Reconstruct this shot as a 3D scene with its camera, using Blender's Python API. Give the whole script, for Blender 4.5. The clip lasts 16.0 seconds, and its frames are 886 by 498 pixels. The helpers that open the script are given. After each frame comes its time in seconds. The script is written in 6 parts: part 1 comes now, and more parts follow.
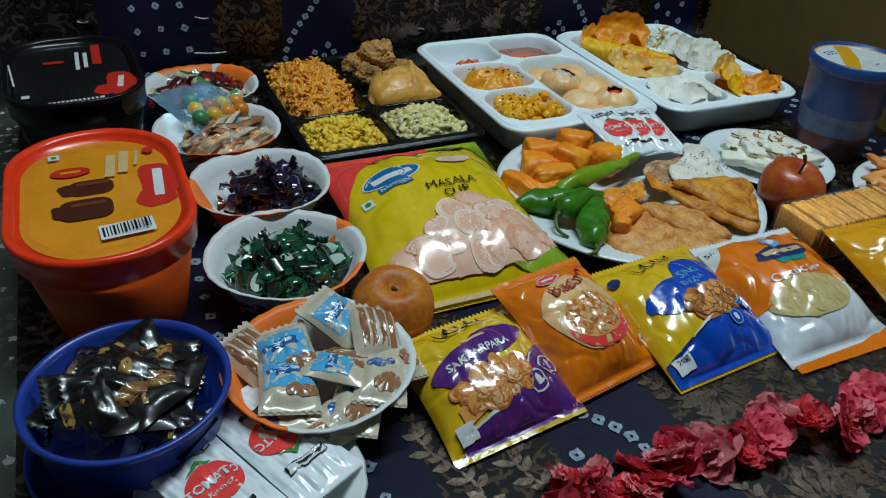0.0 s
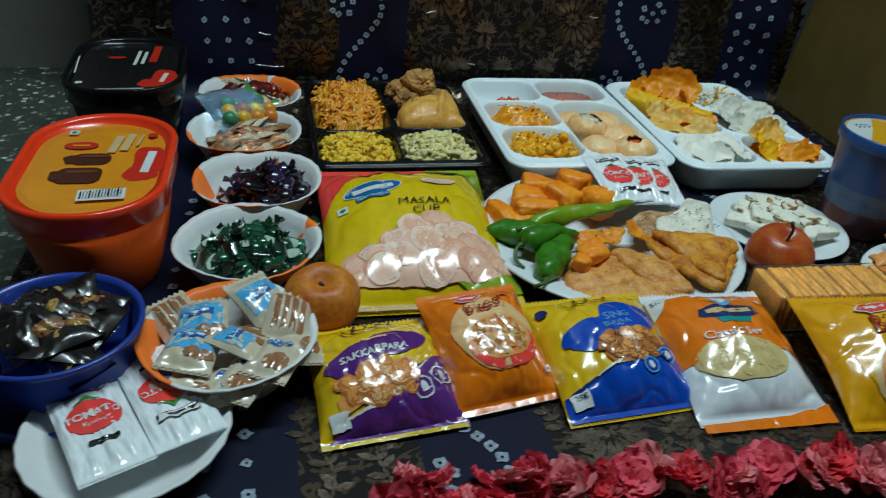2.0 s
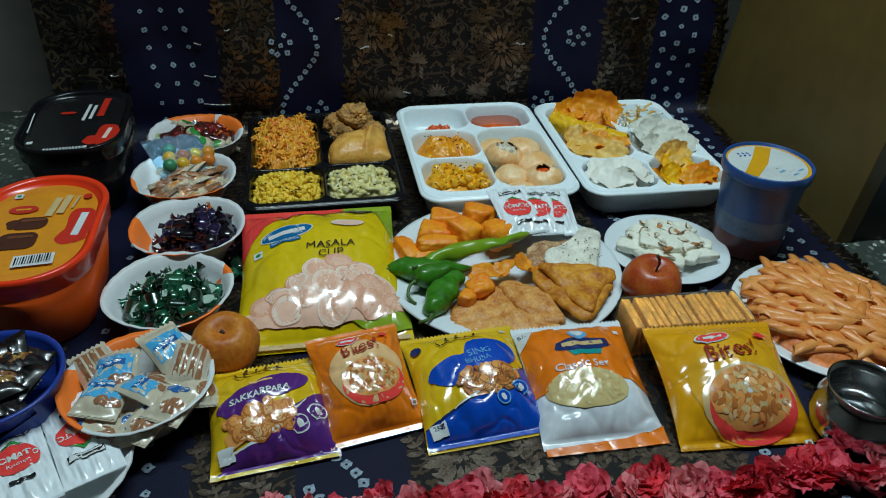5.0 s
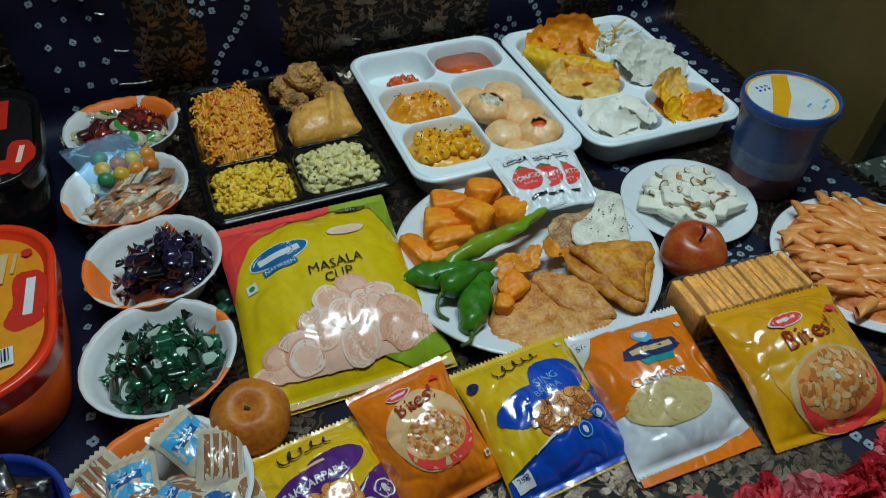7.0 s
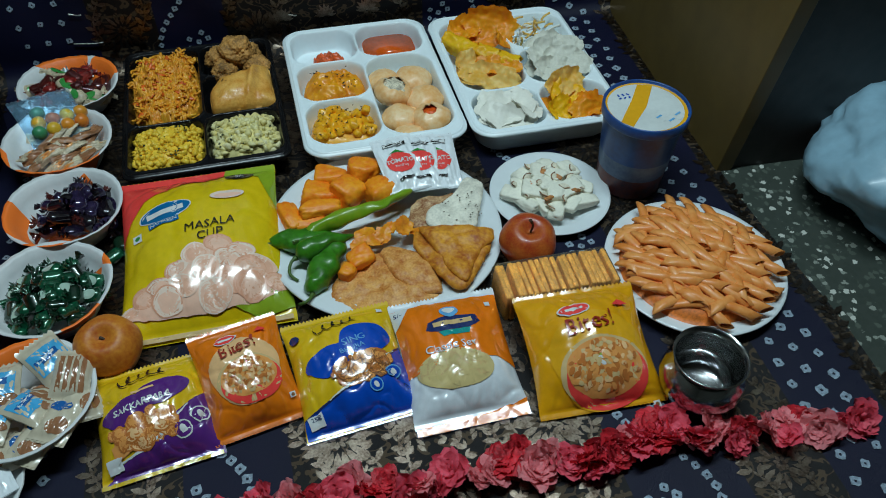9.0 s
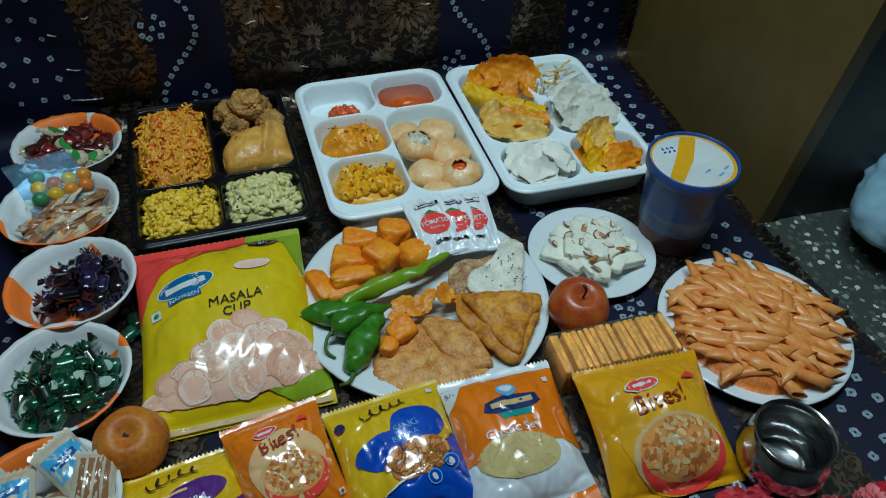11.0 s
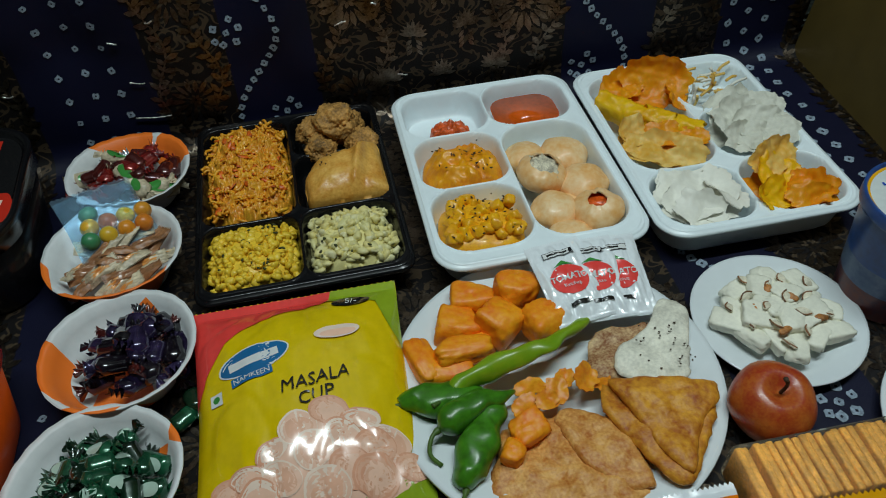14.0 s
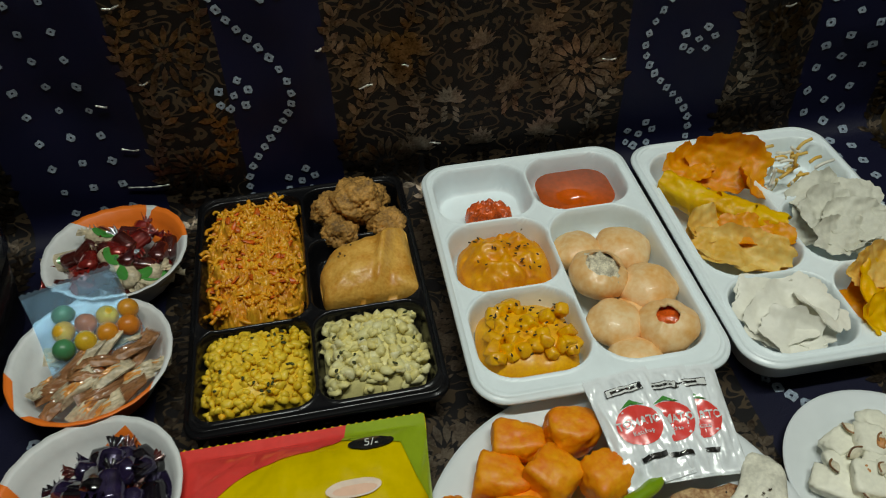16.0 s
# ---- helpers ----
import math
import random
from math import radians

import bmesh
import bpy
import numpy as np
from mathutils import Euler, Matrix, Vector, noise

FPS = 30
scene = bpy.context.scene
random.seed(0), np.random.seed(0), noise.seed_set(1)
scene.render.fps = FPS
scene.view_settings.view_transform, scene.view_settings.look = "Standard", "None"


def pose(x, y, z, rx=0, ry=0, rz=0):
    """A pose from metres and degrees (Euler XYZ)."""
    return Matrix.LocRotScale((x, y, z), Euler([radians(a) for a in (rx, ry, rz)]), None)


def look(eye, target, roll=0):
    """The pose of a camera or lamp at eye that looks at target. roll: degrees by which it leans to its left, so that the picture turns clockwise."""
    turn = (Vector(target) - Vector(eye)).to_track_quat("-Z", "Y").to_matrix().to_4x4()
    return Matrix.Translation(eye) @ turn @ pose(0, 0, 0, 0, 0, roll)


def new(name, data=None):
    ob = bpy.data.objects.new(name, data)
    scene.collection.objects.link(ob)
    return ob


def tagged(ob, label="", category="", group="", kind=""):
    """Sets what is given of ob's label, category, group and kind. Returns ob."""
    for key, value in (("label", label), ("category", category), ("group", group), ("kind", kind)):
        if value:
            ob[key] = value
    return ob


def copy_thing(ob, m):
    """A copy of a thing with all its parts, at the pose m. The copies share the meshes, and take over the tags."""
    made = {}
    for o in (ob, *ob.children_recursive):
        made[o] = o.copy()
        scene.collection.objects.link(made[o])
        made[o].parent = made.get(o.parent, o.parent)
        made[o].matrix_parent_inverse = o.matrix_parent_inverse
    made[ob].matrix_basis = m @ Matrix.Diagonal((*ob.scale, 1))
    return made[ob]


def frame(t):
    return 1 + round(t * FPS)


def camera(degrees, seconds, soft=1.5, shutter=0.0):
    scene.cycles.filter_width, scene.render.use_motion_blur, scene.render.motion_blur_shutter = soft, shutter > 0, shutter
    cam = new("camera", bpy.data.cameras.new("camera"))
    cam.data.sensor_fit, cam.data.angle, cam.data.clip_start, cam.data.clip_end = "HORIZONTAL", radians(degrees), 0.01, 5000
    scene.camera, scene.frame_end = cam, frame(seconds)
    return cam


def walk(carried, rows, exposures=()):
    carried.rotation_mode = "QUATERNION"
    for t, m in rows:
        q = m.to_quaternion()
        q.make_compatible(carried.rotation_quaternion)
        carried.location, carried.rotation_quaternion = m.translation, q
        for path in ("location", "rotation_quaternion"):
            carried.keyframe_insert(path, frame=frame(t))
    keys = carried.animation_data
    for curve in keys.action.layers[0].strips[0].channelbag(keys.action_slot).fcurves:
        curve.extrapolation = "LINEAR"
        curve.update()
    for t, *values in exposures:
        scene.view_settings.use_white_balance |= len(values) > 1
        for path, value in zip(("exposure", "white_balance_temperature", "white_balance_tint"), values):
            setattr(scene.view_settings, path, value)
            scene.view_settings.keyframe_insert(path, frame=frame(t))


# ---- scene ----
cam = camera(61.7, 16.0, 1.0, 0.3)
PATH = [
    (0, (0.065, 0.045, 0.396), (0.058, 1.696, -0.732), 3.7),
    (0.5, (0.067, 0.048, 0.399), (0.01, 1.718, -0.7), 3.5),
    (1, (0.09, 0.045, 0.405), (0.052, 1.704, -0.711), 4.0),
    (1.5, (0.123, 0.03, 0.4), (-0.039, 1.685, -0.712), 3.7),
    (2, (0.231, 0.028, 0.404), (-0.141, 1.686, -0.651), 5.3),
    (2.5, (0.262, 0.031, 0.410), (-0.008, 1.749, -0.578), 7.4),
    (3, (0.347, 0.039, 0.433), (-0.096, 1.673, -0.631), 2.0),
    (3.2, (0.398, 0.036, 0.450), (-0.128, 1.658, -0.586), 1.9),
    (5.3, (0.348, 0.03, 0.519), (-0.053, 1.601, -0.651), 1.5),
    (5.5, (0.319, 0.045, 0.517), (-0.049, 1.602, -0.683), 0.5),
    (6, (0.259, 0.098, 0.517), (0.002, 1.691, -0.664), -1.5),
    (6.5, (0.214, 0.137, 0.511), (0.04, 1.715, -0.705), -1.2),
    (7, (0.211, 0.164, 0.549), (0.088, 1.615, -0.822), 0.6),
    (7.5, (0.242, 0.167, 0.589), (0.141, 1.494, -0.904), 0.4),
    (8, (0.288, 0.173, 0.629), (0.105, 1.432, -0.914), -0.8),
    (8.5, (0.373, 0.154, 0.633), (0.135, 1.488, -0.838), 1.6),
    (9, (0.429, 0.142, 0.65), (0.181, 1.47, -0.825), 1.7),
    (9.2, (0.436, 0.141, 0.656), (0.176, 1.474, -0.813), 1.5),
    (11.3, (0.329, 0.21, 0.617), (0.158, 1.644, -0.767), 3.0),
    (11.5, (0.335, 0.222, 0.6), (0.098, 1.664, -0.766), 2.1),
    (12, (0.359, 0.252, 0.584), (0.013, 1.616, -0.837), 1.1),
    (12.5, (0.355, 0.287, 0.572), (-0.073, 1.604, -0.872), 0.1),
    (13, (0.344, 0.312, 0.545), (-0.041, 1.638, -0.902), -0.1),
    (13.5, (0.289, 0.345, 0.56), (-0.107, 1.661, -0.892), -2.0),
    (14, (0.268, 0.357, 0.539), (-0.136, 1.71, -0.877), -3.1),
    (14.5, (0.24, 0.379, 0.533), (-0.197, 1.72, -0.885), -4.2),
    (15, (0.217, 0.415, 0.528), (-0.252, 1.782, -0.855), -5.2),
    (15.5, (0.205, 0.448, 0.522), (-0.263, 1.823, -0.852), -4.3),
    (16, (0.205, 0.492, 0.522), (-0.228, 1.853, -0.878), -2.1),
]
EXPOSURE = [
    (0, 0.0, 6150, 8), (1.5, 0.0, 6200, 5), (2.5, 0.02, 6150, 3), (5.5, 0.0, 6120, 4), (7, -0.1, 6220, 6), (9, -0.13, 6050, 4), (11.5, -0.21, 5900, 3),
    (12.5, -0.26, 5950, 4), (13.5, -0.28, 6350, 7), (14.5, -0.22, 7050, 10), (16, -0.18, 7800, 13),
]
walk(cam, [(t, look(eye, target, roll)) for t, eye, target, roll in PATH], EXPOSURE)

# ---- light ----
TURN = 27.0
CT, ST = math.cos(radians(TURN)), math.sin(radians(TURN))


def at(u, v, z=0.0, rz=0.0, rx=0.0, ry=0.0):
    """Pose from places along the hung cloth (u) and towards it (v)."""
    return Matrix.Translation((u * CT - v * ST, u * ST + v * CT, z)) @ pose(0, 0, 0, 0, 0, TURN) @ pose(0, 0, 0, rx, ry, rz)


world = bpy.data.worlds.new("world")
world.use_nodes = True
world.node_tree.nodes["Background"].inputs[0].default_value = (0.55, 0.75, 1.0, 1)
world.node_tree.nodes["Background"].inputs[1].default_value = 0.018
scene.world = world

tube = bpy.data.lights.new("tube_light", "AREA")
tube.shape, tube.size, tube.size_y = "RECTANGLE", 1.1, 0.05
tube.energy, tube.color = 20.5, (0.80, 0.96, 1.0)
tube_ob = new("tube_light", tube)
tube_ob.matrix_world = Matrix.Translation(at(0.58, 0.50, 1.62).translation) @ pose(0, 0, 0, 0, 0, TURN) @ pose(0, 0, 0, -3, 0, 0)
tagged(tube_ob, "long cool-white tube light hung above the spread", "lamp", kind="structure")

# ---- materials ----


def principled(m):
    return m.node_tree.nodes["Principled BSDF"]


def mat(name, color, rough=0.5, metal=0.0, var=0.15, scale=40.0, bump=0.0, bscale=200.0, coat=0.0, color2=None, trans=0.0, sss=0.0, spec=0.5, thin_light=0.0):
    m = bpy.data.materials.new(name)
    m.use_nodes = True
    nt, p = m.node_tree, principled(m)
    p.inputs["Roughness"].default_value = rough
    p.inputs["Metallic"].default_value = metal
    p.inputs["Coat Weight"].default_value = coat
    p.inputs["Coat Roughness"].default_value = 0.12
    p.inputs["Transmission Weight"].default_value = trans
    p.inputs["Specular IOR Level"].default_value = spec
    if sss:
        p.inputs["Subsurface Weight"].default_value = sss
        p.inputs["Subsurface Radius"].default_value = (0.006, 0.003, 0.002)
    tc = nt.nodes.new("ShaderNodeTexCoord")
    oi = nt.nodes.new("ShaderNodeObjectInfo")
    add = nt.nodes.new("ShaderNodeVectorMath")
    add.operation = "ADD"
    nt.links.new(tc.outputs["Object"], add.inputs[0])
    nt.links.new(oi.outputs["Random"], add.inputs[1])
    n1, n2 = nt.nodes.new("ShaderNodeTexNoise"), nt.nodes.new("ShaderNodeTexNoise")
    n1.inputs["Scale"].default_value, n2.inputs["Scale"].default_value = scale, scale * 6
    n1.inputs["Detail"].default_value, n2.inputs["Detail"].default_value = 4, 3
    for n in (n1, n2):
        nt.links.new(add.outputs[0], n.inputs["Vector"])
    mid = nt.nodes.new("ShaderNodeMix")
    mid.data_type = "FLOAT"
    mid.inputs["Factor"].default_value = 0.4
    nt.links.new(n1.outputs["Fac"], mid.inputs[2])
    nt.links.new(n2.outputs["Fac"], mid.inputs[3])
    ramp = nt.nodes.new("ShaderNodeValToRGB")
    c = Vector(color)
    d = Vector(color2) if color2 else c * (1 - var * 2)
    e = c if color2 else c * (1 + var)
    ramp.color_ramp.elements[0].position, ramp.color_ramp.elements[1].position = 0.36, 0.64
    ramp.color_ramp.elements[0].color = (*[max(0, min(1, x)) for x in d], 1)
    ramp.color_ramp.elements[1].color = (*[max(0, min(1, x)) for x in e], 1)
    nt.links.new(mid.outputs[0], ramp.inputs["Fac"])
    nt.links.new(ramp.outputs["Color"], p.inputs["Base Color"])
    if bump:
        b = nt.nodes.new("ShaderNodeBump")
        nb = nt.nodes.new("ShaderNodeTexNoise")
        nb.inputs["Scale"].default_value, nb.inputs["Detail"].default_value = bscale, 4
        nt.links.new(add.outputs[0], nb.inputs["Vector"])
        nt.links.new(nb.outputs["Fac"], b.inputs["Height"])
        b.inputs["Strength"].default_value, b.inputs["Distance"].default_value = bump, 0.0007
        nt.links.new(b.outputs["Normal"], p.inputs["Normal"])
    if thin_light:
        tr, ms = nt.nodes.new("ShaderNodeBsdfTranslucent"), nt.nodes.new("ShaderNodeMixShader")
        ms.inputs[0].default_value = thin_light
        nt.links.new(ramp.outputs["Color"], tr.inputs["Color"])
        nt.links.new(p.outputs[0], ms.inputs[1])
        nt.links.new(tr.outputs[0], ms.inputs[2])
        nt.links.new(ms.outputs[0], nt.nodes["Material Output"].inputs["Surface"])
    return m


def per_piece(name, colours, rough=0.45, coat=0.15, bump=0.2, bscale=250):
    """Colour that varies from piece to piece of a joined heap."""
    m = mat(name, colours[0], rough, var=0.2, scale=120, bump=bump, bscale=bscale, coat=coat)
    nt, p = m.node_tree, principled(m)
    old = p.inputs["Base Color"].links[0].from_socket
    geo, ramp, mx = nt.nodes.new("ShaderNodeNewGeometry"), nt.nodes.new("ShaderNodeValToRGB"), nt.nodes.new("ShaderNodeMix")
    els = ramp.color_ramp.elements
    for k, c in enumerate(colours):
        e = els[k] if k < 2 else els.new(0.5)
        e.position = k / (len(colours) - 1)
        e.color = (*c, 1)
    nt.links.new(geo.outputs["Random Per Island"], ramp.inputs["Fac"])
    mx.data_type = "RGBA"
    mx.inputs["Factor"].default_value = 0.72
    nt.links.new(old, mx.inputs[6])
    nt.links.new(ramp.outputs["Color"], mx.inputs[7])
    nt.links.new(mx.outputs[2], p.inputs["Base Color"])
    return m


def film(name, color, rough=0.2, metal=0.0, var=0.05):
    """Glossy printed plastic film."""
    m = mat(name, color, rough, metal, var, 25, 0.16, 40, coat=0.7)
    principled(m).inputs["Coat Roughness"].default_value = 0.07
    principled(m).inputs["Specular IOR Level"].default_value = 0.75
    return m


# ---- building helpers ----


def link(name, bm, material, parent=None, label="", smooth=True):
    me = bpy.data.meshes.new(name)
    if smooth:
        for f in bm.faces:
            f.smooth = True
    bm.to_mesh(me)
    bm.free()
    for m in material if isinstance(material, (list, tuple)) else [material]:
        me.materials.append(m)
    ob = new(name, me)
    if parent:
        ob.parent = parent
    if label:
        ob["label"] = label
    return ob


part = link


def thing(name, m, label, category, group="", kind=""):
    ob = new(name)
    ob.empty_display_size = 0.02
    ob.matrix_world = m
    return tagged(ob, label, category, group, kind)


def solo(name, bm, material, m, label, category, group="", kind="", smooth=True):
    ob = link(name, bm, material, None, "", smooth)
    ob.matrix_world = m
    return tagged(ob, label, category, group, kind)


def from_grid(pts, closed_u=False):
    """bmesh from rows of points."""
    bm = bmesh.new()
    rows = [[bm.verts.new(p) for p in row] for row in pts]
    for a, b in zip(rows, rows[1:]):
        n = len(a)
        for i in range(n if closed_u else n - 1):
            j = (i + 1) % n
            bm.faces.new((a[i], a[j], b[j], b[i]))
    return bm


def lathe(profile, n=48, wob=None):
    """Turned body from (radius, height) pairs."""
    pts = []
    for k, (r, z) in enumerate(profile):
        row = []
        for i in range(n):
            t = 2 * math.pi * i / n
            rr, zz = (r, z) if wob is None else wob(r, z, t)
            row.append((rr * math.cos(t), rr * math.sin(t), zz))
        pts.append(row)
    bm = from_grid(pts, True)
    bmesh.ops.remove_doubles(bm, verts=bm.verts, dist=1e-6)
    bmesh.ops.recalc_face_normals(bm, faces=bm.faces)
    return bm


def rring(w, d, r, z, n=8):
    pts = []
    for cx, cy, a0 in ((1, 1, 0), (-1, 1, 90), (-1, -1, 180), (1, -1, 270)):
        for k in range(n + 1):
            a = radians(a0 + 90 * k / n)
            pts.append((cx * (w / 2 - r) + r * math.cos(a), cy * (d / 2 - r) + r * math.sin(a), z))
    return pts


def loft(rings, n=8, bottom=True, top=True):
    """Body lofted through rounded rectangles (width, depth, radius, height)."""
    bm = from_grid([rring(*r, n) for r in rings], True)
    bm.verts.ensure_lookup_table()
    k = 4 * (n + 1)
    if bottom:
        bm.faces.new([bm.verts[i] for i in range(k)][::-1])
    if top:
        bm.faces.new([bm.verts[len(bm.verts) - k + i] for i in range(k)])
    bmesh.ops.recalc_face_normals(bm, faces=bm.faces)
    return bm


def blob(rx, ry, rz, rough=0.15, freq=1.5, sub=3, seed=0.0, fine=0.0, base=None):
    """Lumpy body; base: flattened below that height."""
    bm = bmesh.new()
    bmesh.ops.create_icosphere(bm, subdivisions=sub, radius=1)
    off = Vector((seed * 7.3, seed * 3.1, seed * 5.7))
    for v in bm.verts:
        k = 1 + rough * noise.noise(v.co * freq + off) * 1.6 + fine * noise.noise(v.co * freq * 5 + off)
        v.co = Vector((v.co.x * rx * k, v.co.y * ry * k, v.co.z * rz * k))
        if base is not None:
            v.co.z = max(v.co.z, base)
    return bm


def tube_mesh(path, radii, n=8, cap=True, bm=None):
    """Tube through points; radii a number or a list."""
    own = bm is None
    bm = bmesh.new() if bm is None else bm
    path = [Vector(p) for p in path]
    rows = []
    up = Vector((0.13, 0.21, 0.97))
    for i, p in enumerate(path):
        t = (path[min(i + 1, len(path) - 1)] - path[max(i - 1, 0)]).normalized()
        a = t.cross(up)
        if a.length < 0.05:
            a = t.cross(Vector((1, 0, 0)))
        a.normalize()
        b = a.cross(t)
        r = radii[i] if isinstance(radii, (list, tuple)) else radii
        rows.append([bm.verts.new(p + r * (math.cos(2 * math.pi * k / n) * a + math.sin(2 * math.pi * k / n) * b)) for k in range(n)])
    for a, b in zip(rows, rows[1:]):
        for k in range(n):
            f = bm.faces.new((a[k], a[(k + 1) % n], b[(k + 1) % n], b[k]))
            f.smooth = True
    if cap:
        bm.faces.new(rows[0][::-1])
        bm.faces.new(rows[-1])
    return bm


def join_into(bm, other, m):
    """Adds the bmesh other at pose m to bm."""
    vm = {}
    for v in other.verts:
        vm[v] = bm.verts.new(m @ v.co)
    for f in other.faces:
        g = bm.faces.new([vm[v] for v in f.verts])
        g.smooth, g.material_index = True, f.material_index


def rnd(a, b):
    return random.uniform(a, b)


def curve3(pts, n=24):
    """Smooth path through points."""
    pts = [Vector(p) for p in pts]
    q = [pts[0] * 2 - pts[1]] + pts + [pts[-1] * 2 - pts[-2]]
    out = []
    segs = len(pts) - 1
    for i in range(n + 1):
        s = min(i / n * segs, segs - 1e-6)
        k = int(s)
        t = s - k
        a, b, c, d = q[k:k + 4]
        out.append(0.5 * (2 * b + (c - a) * t + (2 * a - 5 * b + 4 * c - d) * t * t + (3 * b - a - 3 * c + d) * t ** 3))
    return out

# ---- setting ----
WALL_V = 0.965


def cloth_material():
    m = bpy.data.materials.new("brocade_cloth")
    m.use_nodes = True
    nt, p = m.node_tree, principled(m)
    N, L = nt.nodes.new, nt.links.new
    tc = N("ShaderNodeTexCoord")
    sep = N("ShaderNodeSeparateXYZ")
    L(tc.outputs["UV"], sep.inputs[0])

    def math_(op, a, b=None):
        n = N("ShaderNodeMath")
        n.operation = op
        for k, x in enumerate((a, b)):
            if x is None:
                continue
            if isinstance(x, (int, float)):
                n.inputs[k].default_value = x
            else:
                L(x, n.inputs[k])
        return n.outputs[0]

    # bands of brocade and navy along the sheet
    ramp = N("ShaderNodeValToRGB")
    ramp.color_ramp.interpolation = "CONSTANT"
    els = ramp.color_ramp.elements
    edges = ((0.0, 1), (0.085, 0), (0.22, 1), (0.305, 0), (0.405, 1), (0.70, 0), (0.81, 1), (0.895, 0), (0.985, 1))
    els[0].position, els[0].color = 0.0, (1, 1, 1, 1)
    els[1].position, els[1].color = edges[1][0], (0, 0, 0, 1)
    for pos, val in edges[2:]:
        e = els.new(pos)
        e.color = (val, val, val, 1)
    L(sep.outputs[0], ramp.inputs["Fac"])
    band = ramp.outputs["Color"]
    # mirrored scrolls and petals
    mu = math_("PINGPONG", math_("SUBTRACT", sep.outputs[0], 0.552), 0.075)
    mv = math_("PINGPONG", sep.outputs[1], 0.11)
    comb = N("ShaderNodeCombineXYZ")
    L(mu, comb.inputs[0])
    L(mv, comb.inputs[1])
    nz = N("ShaderNodeTexNoise")
    nz.inputs["Scale"].default_value, nz.inputs["Detail"].default_value, nz.inputs["Distortion"].default_value = 34, 1.0, 1.6
    L(comb.outputs[0], nz.inputs["Vector"])
    vines = math_("LESS_THAN", math_("ABSOLUTE", math_("SUBTRACT", nz.outputs["Fac"], 0.5)), 0.035)
    vo = N("ShaderNodeTexVoronoi")
    vo.inputs["Scale"].default_value = 34
    L(comb.outputs[0], vo.inputs["Vector"])
    rings = math_("GREATER_THAN", math_("SINE", math_("MULTIPLY", vo.outputs["Distance"], 26.0)), 0.25)
    vo2 = N("ShaderNodeTexVoronoi")
    vo2.inputs["Scale"].default_value = 150
    L(comb.outputs[0], vo2.inputs["Vector"])
    leaf = math_("LESS_THAN", vo2.outputs["Distance"], 0.42)
    nz3 = N("ShaderNodeTexNoise")
    nz3.inputs["Scale"].default_value = 22
    L(comb.outputs[0], nz3.inputs["Vector"])
    where = math_("GREATER_THAN", nz3.outputs["Fac"], 0.5)
    motif = math_("MAXIMUM", vines, math_("MULTIPLY", math_("MULTIPLY", rings, leaf), where))
    gold = math_("MULTIPLY", motif, band)
    weave = N("ShaderNodeTexWave")
    weave.inputs["Scale"].default_value = 900
    L(tc.outputs["UV"], weave.inputs["Vector"])
    big = N("ShaderNodeTexNoise")
    big.inputs["Scale"].default_value = 9
    L(tc.outputs["UV"], big.inputs["Vector"])

    def mix(f, a, b):
        n = N("ShaderNodeMix")
        n.data_type = "RGBA"
        L(f, n.inputs["Factor"])
        for k, x in ((6, a), (7, b)):
            if isinstance(x, tuple):
                n.inputs[k].default_value = (*x, 1)
            else:
                L(x, n.inputs[k])
        return n.outputs[2]

    navy = mix(big.outputs["Fac"], (0.002, 0.0025, 0.014), (0.004, 0.005, 0.028))
    brown = mix(big.outputs["Fac"], (0.003, 0.0025, 0.003), (0.007, 0.005, 0.005))
    base = mix(band, navy, brown)
    gold_c = mix(big.outputs["Fac"], (0.26, 0.17, 0.09), (0.36, 0.25, 0.15))
    L(mix(math_("MULTIPLY", gold, 0.22), base, gold_c), p.inputs["Base Color"])
    p.inputs["Roughness"].default_value = 0.55
    p.inputs["Specular IOR Level"].default_value = 0.25
    L(math_("MULTIPLY", gold, 0.35), p.inputs["Metallic"])
    bump = N("ShaderNodeBump")
    bump.inputs["Strength"].default_value, bump.inputs["Distance"].default_value = 0.25, 0.0006
    L(math_("ADD", weave.outputs["Fac"], math_("MULTIPLY", gold, 0.6)), bump.inputs["Height"])
    L(bump.outputs["Normal"], p.inputs["Normal"])
    return m


def cloth_point(u, s, off=0.0):
    """The sheet: flat on the floor, then rising up the wall; u across, s along."""
    wr = 0.0022 * noise.noise(Vector((u * 7, s * 7, 0.3))) + 0.0010 * noise.noise(Vector((u * 25, s * 18, 4.1)))
    z0 = 0.0035 + wr * 0.5 + off - 0.002
    bend = WALL_V - 0.02
    if s < bend:
        v, z = s, z0
    else:
        k = s - bend
        R = 0.03
        arc = R * math.pi / 2
        if k < arc:
            a = k / R
            v, z = bend + (R - off) * math.sin(a), z0 + R * (1 - math.cos(a))
        else:
            h = k - arc
            fold = 0.006 * math.sin(u * 42 + 1.5 * math.sin(h * 9)) * min(1, h / 0.1) + 5 * wr * min(1, h / 0.1)
            v, z = bend + R - off + 0.05 * h + fold, z0 + R + h
    fan = 1 + 0.07 * max(0.0, min(1.0, (s - 0.55) / 0.4)) * max(0, u - 0.6)
    u2 = u * fan + 0.006 * noise.noise(Vector((s * 5, 0, 9))) * (1 if u > 0.9 else 0)
    return Vector((u2, v, z))


m_cloth = cloth_material()
m_floor = bpy.data.materials.new("terrazzo_floor")


